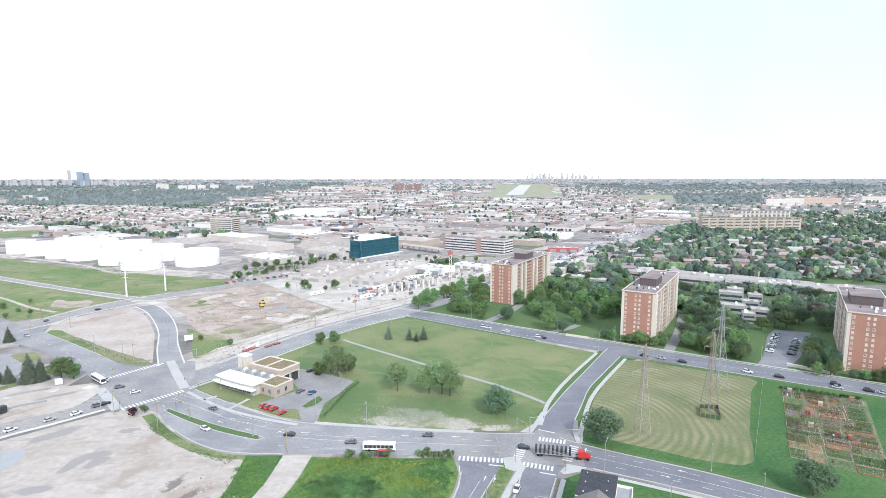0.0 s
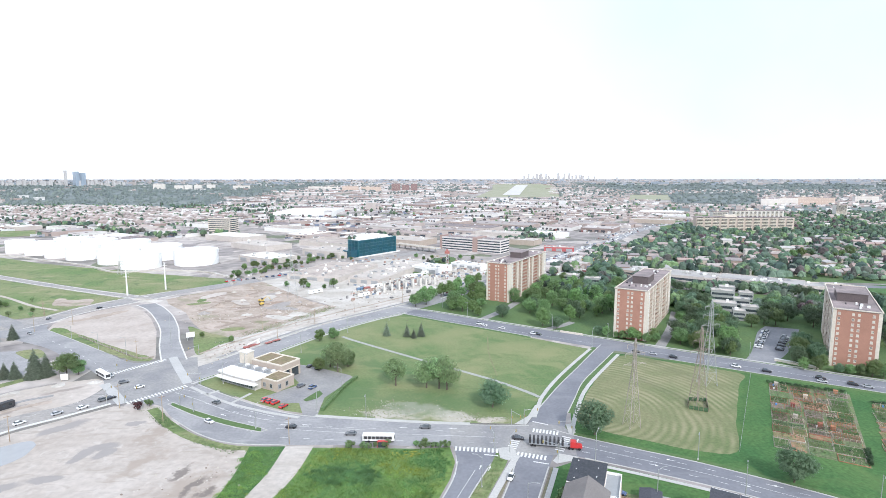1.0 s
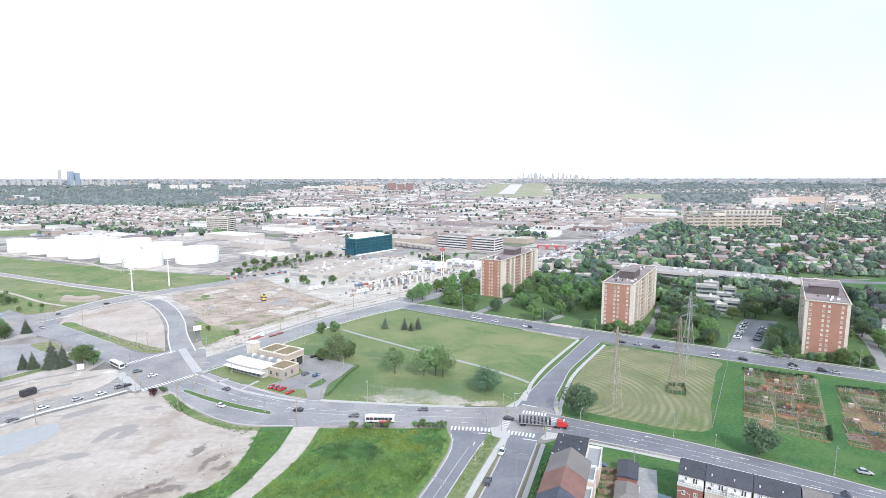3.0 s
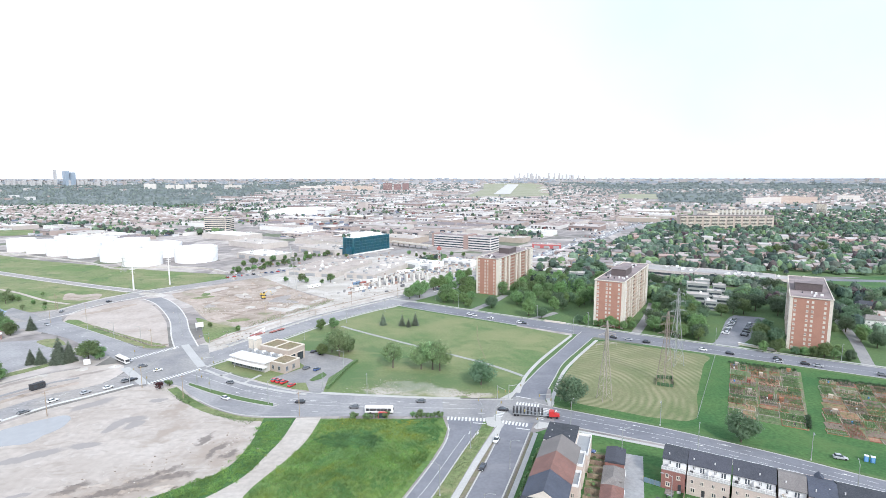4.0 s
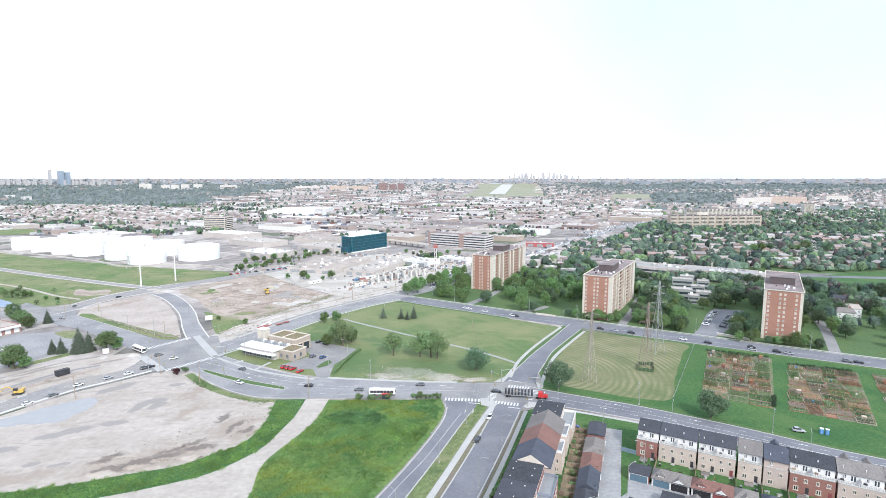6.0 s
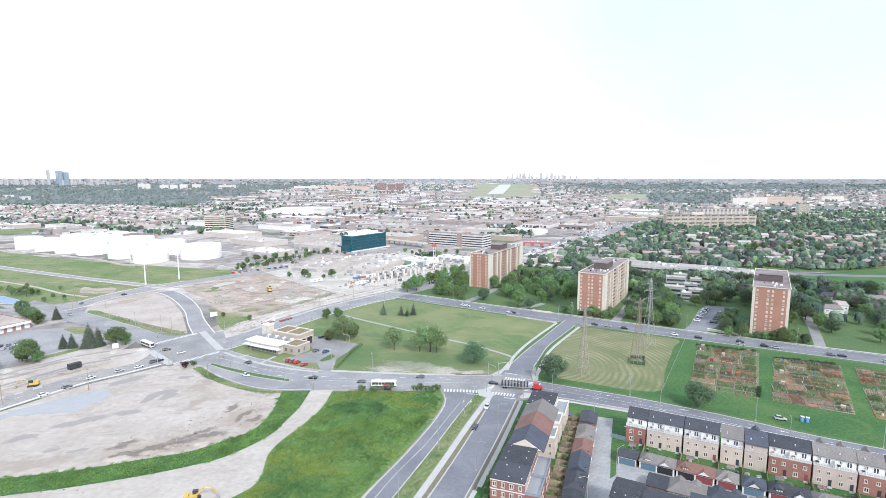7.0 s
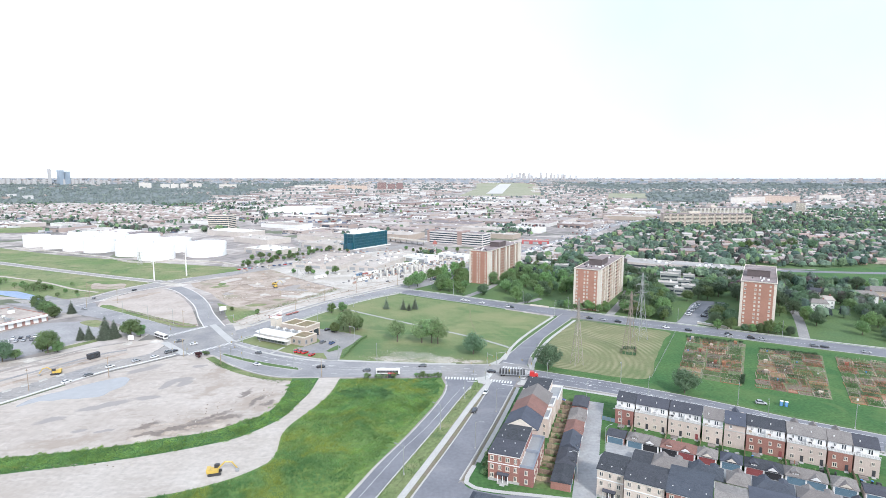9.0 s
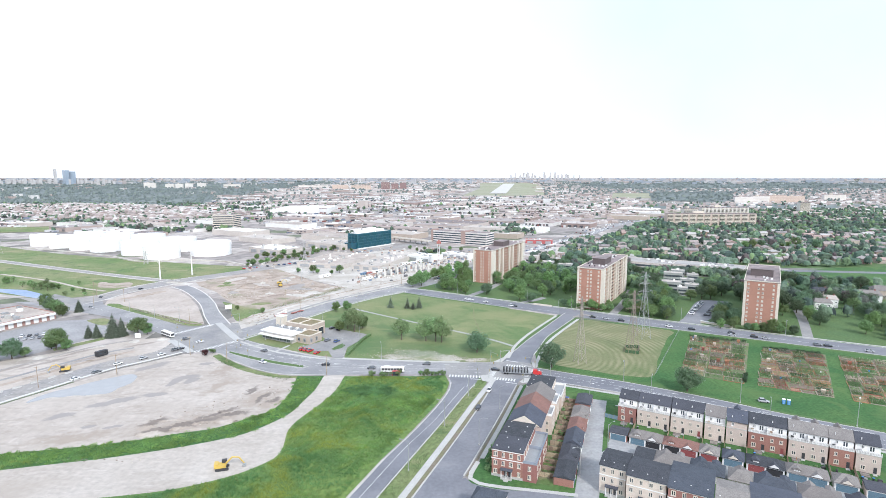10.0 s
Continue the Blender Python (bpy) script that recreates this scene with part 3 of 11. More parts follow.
CURVE_E = [(-140.3, 280.5), (-160.7, 314.9), (-176.3, 345.4), (-195.8, 377.0), (-214.2, 401.0), (-227.4, 414.4)]
LEFT_N = [(-150, 283), (-166, 275), (-193, 293), (-230, 319), (-259, 339), (-268, 352)]
LEFT_S = [(-164, 246), (-178, 260), (-203, 278), (-231, 300), (-262, 316), (-286, 326), (-340, 352)]
BACK_W = [(-345, 366), (-300, 362), (-285, 372), (-280, 394), (-272, 414), (-260, 436), (-238, 460), (-203, 499), (-185, 522), (-120, 610), (0, 760)]
BACK_E = [(-300, 334), (-278, 342), (-270, 358), (-267, 378), (-259, 396), (-249, 412), (-226, 446), (-189, 488), (-172, 508), (-108, 598), (12, 750)]
FARLEFT_N = [(-246, 438), (-311, 466), (-392, 507), (-440, 532), (-760, 700)]
FARLEFT_S = [(-248, 428), (-311, 457), (-392, 497), (-440, 522), (-760, 688)]
SOUTH_W = [(30, 179), (26.5, 171), (21, 154), (5.2, 114), (-10.8, 76), (-41, 4), (-85, -100)]
SOUTH_E = [(42, 178), (38, 168), (24, 131), (12, 101), (7, 89), (1, 76), (-32, -3), (-76, -107)]
SLIP_W = [(5, 183), (6, 172), (4, 161), (-1, 146), (-11, 122), (-21, 101), (-30, 79), (-60, 8), (-104, -96)]
SLIP_E = [(21, 180), (18, 170), (11, 154), (0, 127), (-9, 106), (-20, 80), (-50, 8), (-94, -96)]

# open ground, larger pieces first
HYDRO = [(52, 193), (56, 212), (62.5, 226), (71, 245), (83.5, 264), (102, 289), (128, 276), (171, 251), (204, 232), (290, 182), (430, 100), (330, 12), (240, 71), (176, 115.2), (163.7, 123), (147, 133.4), (133, 144), (117, 155.2), (91.6, 171.2), (71.5, 181.5)]
structure("hydro_lawn", patch(HYDRO, 0.010, False), GRASS_BRIGHT, "bright green mown grass beside the garden plots", "grass")
structure("hay_field", patch([(57, 202), (64.5, 223), (71.5, 238), (82, 256), (102.5, 285), (126, 274), (154, 257), (146, 243), (133, 221), (121, 200), (109, 178), (98, 178), (80, 186)], 0.016, True, 3, 0.5),
          HAYFIELD, "freshly mown dry grass with curved mower swaths", "grass")
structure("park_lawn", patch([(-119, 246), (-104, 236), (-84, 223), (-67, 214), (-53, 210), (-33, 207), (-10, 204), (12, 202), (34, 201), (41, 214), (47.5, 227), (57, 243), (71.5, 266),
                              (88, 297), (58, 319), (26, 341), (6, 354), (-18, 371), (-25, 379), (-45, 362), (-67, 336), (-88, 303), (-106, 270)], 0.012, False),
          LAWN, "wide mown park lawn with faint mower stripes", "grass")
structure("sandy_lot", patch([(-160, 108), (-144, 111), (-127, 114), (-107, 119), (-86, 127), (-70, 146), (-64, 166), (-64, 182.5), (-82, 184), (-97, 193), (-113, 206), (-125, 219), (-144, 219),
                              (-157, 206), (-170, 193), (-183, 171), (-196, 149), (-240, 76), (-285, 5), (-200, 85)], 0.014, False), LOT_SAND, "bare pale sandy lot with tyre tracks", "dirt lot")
structure("meadow", patch([(-46, 182), (-8, 181), (3.6, 182), (5.3, 171.5), (3.4, 161), (-1.7, 146), (-11.7, 122), (-21.7, 101), (-30.7, 79), (-60.7, 8), (-130, -60), (-260, -40), (-180, 68), (-137, 77.5), (-104, 82), (-87, 86), (-71.3, 93.8), (-64, 100.8), (-61, 104.5), (-61.3, 113), (-62.7, 122.6), (-61.5, 131.8), (-58.3, 140.3), (-54, 151.6), (-50.5, 164.4), (-49, 182)], 0.014, False), MEADOW, "tall weedy meadow with yellow flowers", "meadow")
STRIP_EDGE = [(-240, 84), (-200, 100), (-160, 108.5), (-144, 111), (-120, 116.5), (-103.5, 122.5), (-92, 126), (-85.4, 130.8), (-78.7, 136.7), (-74, 141), (-71, 149), (-70, 163), (-71.5, 183)]
DRIVE_W = [(-245, 70), (-190, 88), (-153, 97), (-138, 100.5), (-122, 104), (-101, 110.5), (-86, 116.8), (-77.5, 121.5), (-68.8, 131.8), (-64, 140.5), (-61.6, 152), (-59, 165), (-58.2, 183)]
DRIVE_E = [(-225, 50), (-180, 66), (-137, 76), (-104, 80.5), (-86, 84.5), (-70, 92.5), (-62.5, 99.8), (-59.5, 104), (-59.8, 113), (-61.2, 122.6), (-60, 131.4), (-56.8, 139.8), (-52.4, 151.2), (-49, 164.4), (-47.5, 183)]
structure("grass_strip", band(STRIP_EDGE, offset_line(DRIVE_W, 0.15), 0.022), GRASS_BRIGHT, "weedy grass strip beside the gravel drive", "grass")
structure("gravel_drive", band(DRIVE_W, DRIVE_E, 0.018), DRIVE_EARTH, "pale compacted gravel drive", "drive")
structure("construction_strip", band(DIAG_N[:10], SITE_N, 0.012), GRAVEL, "pale gravel strip of a road building site", "building site")
structure("works_yard", patch([(-176, 508), (-120, 440), (-80, 400), (-44, 462), (-14, 505), (30, 560), (62, 606), (20, 640), (-60, 650), (-120, 610), (-168, 560)], 0.0095, False), GRAVEL, "pale gravel yard round the low works", "yard")
structure("west_verge", band([(-164, 248), (-161, 238), (-162.5, 224), (-170, 216.5), (-180, 209), (-195, 185), (-208, 165), (-258, 90), (-312, 5)], [(-172, 252), (-190, 244), (-218, 224), (-240, 208), (-262, 188), (-310, 120), (-360, 40)], 0.012),
          DIRT, "pale torn-up gravel beside the road", "building site")
structure("corner_verge", patch([(-258, 339), (-229, 317), (-194.6, 294), (-166, 277), (-159, 281), (-166, 287), (-194, 303.5), (-230, 328), (-254, 344)], 0.018, True, 3, 1.5), GRASS_ROUGH, "rough weedy verge round the dirt lot", "grass")
structure("corner_lot", patch([(-260, 340), (-266, 354), (-265, 374), (-258, 393), (-244, 407), (-224, 390), (-206, 367), (-186, 336), (-169, 303), (-158, 281), (-168, 279), (-193, 296), (-230, 321)], 0.014, False),
          mat("levelled_dirt", (0.48, 0.425, 0.385), 0.95, 0.12, 0.4, 0.05, tint=(0.39, 0.335, 0.295), bump=0.3), "bare levelled dirt lot behind a low fence", "dirt lot")
structure("rubble_lot", patch([(-216, 412), (-226, 428), (-216, 446), (-190, 484), (-172, 505), (-98, 412), (-78, 402), (-108, 350), (-126, 322), (-150, 328), (-170, 354), (-190, 385)], 0.011, False),
          DIRT_BROWN, "torn-up dirt lot of a building site with rubble", "dirt lot")
structure("corner_grass", patch([(-138, 288), (-156, 322), (-170, 347), (-150, 332), (-128, 318), (-134, 304)], 0.016), GRASS_ROUGH, "rough grass at the bend", "grass")
structure("tank_field", patch([(-760, 700), (-440, 534), (-392, 509), (-311, 468), (-248, 440), (-232, 462), (-203, 500), (-215, 520), (-300, 548), (-470, 618), (-560, 668), (-740, 780)], 0.010, False), GRASS_ROUGH,
          "green field before the storage tanks", "grass")
structure("left_field", patch([(-258, 430), (-311, 455), (-392, 495), (-440, 520), (-760, 686), (-800, 560), (-420, 400), (-345, 372), (-302, 366), (-287, 375), (-283, 396), (-275, 416), (-267, 427)], 0.010, False), GRASS_ROUGH,
          "rough grass field with a dirt track", "grass")
structure("apartment_lawn", patch([(-36, 404), (-8, 389), (27, 366), (64, 342), (100, 320), (146, 291), (191, 264), (240, 235), (320, 189), (470, 100), (600, 340), (420, 420), (330, 425), (215, 465), (130, 570), (40, 470)], 0.010, False), GRASS,
          "shaded lawn round the apartment blocks", "grass")
structure("townhouse_ground", patch([(9, 88), (25, 129), (39, 167), (50, 173), (73, 162), (96, 150), (116, 136.5), (135, 123), (149, 112.5), (167, 99), (232, 53), (230, -40), (40, -60), (-20, 20)], 0.010, False), GRASS_BRIGHT,
          "small grass plots between the townhouses", "grass")
structure("far_park", patch([(350, 440), (392, 478), (560, 500), (620, 420), (500, 330), (415, 385)], 0.012), GRASS_BRIGHT, "open green park among trees", "grass")

# roads
ROADS = (("main_road", MAIN_N, MAIN_S), ("main_road", EAST_N, EAST_S), ("side_road", NORTH_W, NORTH_E), ("side_road", RIDGE_N, RIDGE_S), ("avenue", DIAG_N, DIAG_S), ("avenue", WEST_N, WEST_S),
         ("bend_road", CURVE_W, CURVE_E), ("side_road", LEFT_N, LEFT_S), ("back_road", BACK_W, BACK_E), ("back_road", FARLEFT_N, FARLEFT_S), ("main_road", SOUTH_W, SOUTH_E), ("slip_road", SLIP_W, SLIP_E))
for _i, (_name, _a, _b) in enumerate(ROADS):
    structure(_name, band(_a, _b, 0.026 + 0.004 * _i), ASPHALT_DUSTY if _a in (WEST_N, BACK_W, FARLEFT_N) else ASPHALT_WORN if _a in (MAIN_N, DIAG_N, CURVE_W, LEFT_N) else ASPHALT, "grey asphalt road with worn wheel tracks", "road")
structure("junction", patch([(-161, 240), (-166, 248), (-172, 262), (-152, 282), (-136, 284), (-118, 245), (-128, 226), (-137, 222), (-148, 223)], 0.08, False), ASPHALT_OLD, "grey asphalt of the wide junction", "road")
structure("junction", patch([(4, 182), (4, 200), (34, 199), (38, 203), (50, 198.5), (52, 191), (49.5, 175.5), (42, 176), (30, 176), (21, 178)], 0.08, False), ASPHALT_OLD, "grey asphalt of the wide junction", "road")
structure("side_street", band([(2, 84), (7.0, 89), (7.9, 85.6), (10.6, 83.2), (17.6, 80.8), (42, 75.4), (90, 52), (150, 20)], [(-4, 70), (2, 74), (10, 76), (20, 73), (46, 62), (86, 42), (146, 10)], 0.084), ASPHALT, "grey asphalt side street", "road")
structure("lane", band([(75.5, 148.4), (65.5, 122), (59, 104), (49, 76), (45, 66)], [(69, 151), (57, 119), (51, 104), (41, 76), (37, 66)], 0.020), LANE_PAVING, "pale concrete back lane behind the townhouses", "lane")
structure("lane", band([(55, 101.5), (62, 106), (64.5, 113.5), (66.5, 114.5), (81, 106), (107, 90.5), (150, 65)], [(52, 94), (64, 99), (75, 96), (100, 81.5), (145, 55)], 0.024), LANE_PAVING, "pale concrete back lane behind the townhouses", "lane")

# kerbs, medians, pavements
for _line, _shift in ((MAIN_N, -0.2), (MAIN_S[2:6], 0.2), (EAST_N, -0.2), (EAST_S[1:], 0.2), (NORTH_W[1:], -0.2), (NORTH_E[1:-1], 0.2), (RIDGE_N, -0.2), (RIDGE_S[:5], 0.2), (RIDGE_S[6:], 0.2),
                      (DIAG_S[:6], 0.2), (WEST_S[2:], 0.2), (LEFT_N[2:5], -0.2), (SOUTH_W[1:], -0.2), (SOUTH_E[1:5], 0.2), (SLIP_W[1:], -0.25), (SLIP_E[1:], 0.25), ):
    structure("kerb", along(_line, 0.45, 0, 0.15, shift=_shift), CONCRETE, "low concrete kerb along the road", "kerb")
for _line in (FARLEFT_N, FARLEFT_S, BACK_E[1:7], BACK_W[2:7], CURVE_W, CURVE_E):
    structure("shoulder", along(_line, 0.8, 0, 0.13), mat("pale_shoulder", (0.62, 0.60, 0.57), 0.9, 0.08, 0.8, 0.1), "pale concrete shoulder along the road", "kerb")
structure("field_path", along([(-448, 479), (-408, 460), (-365, 437), (-319, 406), (-290, 392)], 3.0, 0.01, 0.03), DIRT, "pale dirt path across the field", "path")
structure("field_dirt", patch([(-317, 431), (-303, 427), (-288, 430), (-277, 411), (-286, 406), (-297, 405), (-309, 414)], 0.028, True, 1, 2.5), DIRT_BROWN, "bare brown dirt patch in the field", "dirt")
structure("verge_grass", band([(-222, 226), (-214, 236), (-206, 248), (-202, 258)], [(-226, 231), (-219, 240), (-210, 252), (-206, 262)], 0.03), GRASS_ROUGH, "rough grass strip beside the car park", "grass")
structure("verge_grass", patch([(-245, 294), (-236, 299), (-222, 286), (-226, 280), (-236, 286)], 0.05), GRASS_ROUGH, "grass island beside the road", "grass")
structure("kerb", along(WEST_S[1:], 1.5, 0, 0.2, shift=1.0), mat("pale_new_concrete", (0.62, 0.61, 0.59), 0.85, 0.06, 1.0, 0.1), "broad pale concrete kerb beside the sandy lot", "kerb")
structure("median", band([(-120, 223), (-105, 214), (-88, 205), (-72, 198)], [(-119, 219.5), (-104, 209.5), (-87, 200.5), (-71, 194.5)], 0.15), GRASS, "raised grass median", "median")
structure("kerb", along([(-120, 223), (-105, 214), (-88, 205), (-72, 198), (-69, 196), (-71, 194.5), (-87, 200.5), (-104, 209.5), (-119, 219.5), (-121, 221), (-120, 223)], 0.35, 0, 0.18), CONCRETE, "low concrete kerb round the median", "kerb")
for _line, _w, _s in ((RIDGE_N, 1.6, -2.6), (SOUTH_E[1:4], 1.7, -2.3), (MAIN_N[4:8], 1.7, -1.3), (DIAG_S[:6], 1.7, 2.2), (EAST_S[1:], 1.6, 3.0)):
    structure("pavement", along(_line, _w, 0, 0.12, shift=_s), CONCRETE, "pale concrete pavement slabs", "pavement")
for _line in ([(39.5, 207), (43.5, 219), (47.3, 229.2), (57.1, 248.2), (71.7, 272), (88.2, 297.3)], [(52.5, 193), (53.8, 199), (63, 223.3), (69.7, 237.6), (80.2, 255.1), (101.3, 287.2)]):
    structure("pavement", along(_line, 1.8, 0, 0.12), CONCRETE, "pale concrete pavement slabs", "pavement")
structure("slip_verge", band([(20, 178), (17, 168), (10.5, 153), (-0.4, 126), (-9.4, 105), (-20.4, 79), (-50, 6)], [(25.5, 177), (22.5, 168), (15.6, 152), (0.6, 114.5), (-15.4, 76), (-46, 5)], 0.018), GRASS_ROUGH, "rough grass strip between the roads", "grass")
structure("pavement", along([(28, 176), (23.6, 166.5), (15.2, 147), (1.9, 114), (-14, 76), (-45, 4)], 2.3, 0, 0.12), CONCRETE, "pale concrete pavement slabs", "pavement")
structure("earth_strip", band([(29, 174.5), (24.8, 166), (16.6, 147), (3.2, 114), (-12.7, 76), (-43.6, 4)], [(28.6, 175.5), (25.6, 168.5), (18.0, 147), (4.9, 114), (-11.1, 76), (-41.6, 4)], 0.05), BROWN_STRIP, "dark earth strip beside the pavement", "verge")
structure("earth_strip", along(SOUTH_E[1:5], 0.9, 0.02, 0.05, shift=-0.9), BROWN_STRIP, "dark earth strip beside the pavement", "verge")
structure("pavement", along([(12.6, 98), (9.6, 91), (8.9, 87.6), (11.4, 84.6), (18.2, 82.2), (30, 79.6), (42.4, 76.8)], 1.6, 0, 0.12), CONCRETE, "pale concrete pavement slabs", "pavement")
structure("verge_grass", band([(-124, 218), (-112, 205.5), (-96, 192.5), (-80, 184.5), (-68, 183)], [(-127, 215), (-115, 202.5), (-99, 189.5), (-82, 181.5), (-70, 180)], 0.02), GRASS_ROUGH, "grass strip beside the kerb", "grass")
for _line, _w, _s in ((NORTH_W[1:], 3.0, -1.9), (NORTH_E[1:-1], 3.0, 1.9), (RIDGE_N, 2.0, -1.3), (RIDGE_S[:5], 3.0, 1.8), (RIDGE_S[6:], 3.0, 1.8), (EAST_N[1:], 2.4, -1.6), (DIAG_S[:6], 1.2, 0.9)):
    structure("verge_grass", along(_line, _w, 0.006, 0.0215, shift=_s), GRASS, "strip of grass between kerb and pavement", "grass")
structure("foot_path", along([(-62, 323), (-49, 311), (-7, 276), (24, 251), (40, 235), (45.5, 228)], 2.2, 0, 0.05), mat("foot_path_asphalt", (0.36, 0.365, 0.34), 0.9, 0.1, 0.8, 0.1), "pale asphalt foot path across the lawn", "path")
structure("worn_track", along([(30, 322), (28, 290), (29, 255)], 0.8, 0.012, 0.03), mat("trodden_grass", (0.21, 0.22, 0.11), 0.95, 0.2, 0.8, 0.1), "trodden faint track in the grass", "path")
structure("station_yard", patch([(-58, 209), (-52, 208.5), (-53, 228), (-43, 252), (-46, 256), (-66, 268), (-76, 272), (-80, 262), (-68, 244), (-82, 228), (-72, 222), (-63, 222)], 0.03, False), ASPHALT_OLD, "grey asphalt yard of the station", "yard")

# ---------------------------------------------------------------- building parts
WINDOW_MESH, PANE_MESH = {}, {}


def moulding(b, xs, zs, cells, y0, y1):
    """One joined moulding: the filled cells of a grid in x and z, between the depths y0 and y1."""
    at = {}

    def corner(i, k, y):
        if (i, k, y) not in at:
            at[i, k, y] = b.verts.new((xs[i], y, zs[k]))
        return at[i, k, y]
    for i, k in cells:
        ring = ((i, k), (i + 1, k), (i + 1, k + 1), (i, k + 1))
        b.faces.new([corner(*p, y0) for p in ring])
        b.faces.new([corner(*p, y1) for p in reversed(ring)])
        for side, (p, q) in zip(((i, k - 1), (i + 1, k), (i, k + 1), (i - 1, k)), zip(ring, ring[1:] + ring[:1])):
            if side not in cells:
                b.faces.new((corner(*q, y0), corner(*p, y0), corner(*p, y1), corner(*q, y1)))


def window(parent, m, w, h, frame_mat=None, glass=None, name="window"):
    """A framed window standing 6 cm proud of its wall; its outside faces local -y."""
    frame_mat, glass = frame_mat or WHITE, glass or GLASS_DARK
    key = (round(w, 2), round(h, 2), frame_mat.name, glass.name)
    if key not in WINDOW_MESH:
        t = min(0.24, w * 0.17)
        xs, zs = [-w / 2, -w / 2 + t, -t / 2, t / 2, w / 2 - t, w / 2], [0, t, h - t, h]
        cells = {(i, k) for i in range(5) for k in range(3) if k != 1 or i % 2 == 0}
        if w < 2.2:
            xs, zs = [-w / 2 - 0.12] + xs + [w / 2 + 0.12], [-0.16] + zs
            cells = {(i + 1, k + 1) for i, k in cells} | {(i, 0) for i in range(7)}
        b = bmesh.new()
        moulding(b, xs, zs, cells, -0.09, 0.03)
        me = bpy.data.meshes.new("window")
        b.to_mesh(me), b.free(), me.materials.append(frame_mat)
        WINDOW_MESH[key] = me
        b = bmesh.new()
        box(b, -w / 2 + t, -0.03, t, w / 2 - t, 0.02, h - t)
        me = bpy.data.meshes.new("pane")
        b.to_mesh(me), b.free(), me.materials.append(glass)
        PANE_MESH[key] = me
    ob = part(name, WINDOW_MESH[key], None, parent)
    ob.matrix_basis = m
    part("pane", PANE_MESH[key], None, ob)
    return ob


SLAB_MESH = {}


def shared(name, key, make, material, parent, m):
    """A part whose mesh is made once and shared."""
    if key not in SLAB_MESH:
        b = bmesh.new()
        make(b)
        me = bpy.data.meshes.new(name)
        b.to_mesh(me), b.free(), me.materials.append(material)
        SLAB_MESH[key] = me
    ob = part(name, SLAB_MESH[key], None, parent)
    ob.matrix_basis = m
    return ob


def railing(b, x0, x1, y, z, h=1.05, step=0.5, t=0.07):
    """A balustrade along local x: posts, two rails and balusters."""
    box(b, x0, y - t / 2, z + h - 0.1, x1, y + t / 2, z + h)
    box(b, x0, y - t / 2, z + 0.08, x1, y + t / 2, z + 0.2)
    k = max(1, int((x1 - x0) / step))
    for i in range(k + 1):
        x = x0 + (x1 - x0) * i / k
        w = 0.14 if i % 4 == 0 else 0.06
        box(b, x - w / 2, y - w / 2, z, x + w / 2, y + w / 2, z + h + (0.08 if i % 4 == 0 else -0.1))


# tan fronts, with the shade of the recesses between the fins mixed in
BALCONY = mat("tan_balcony_front", (0.52, 0.425, 0.345), 0.8, 0.08, 1.0, 0.1)


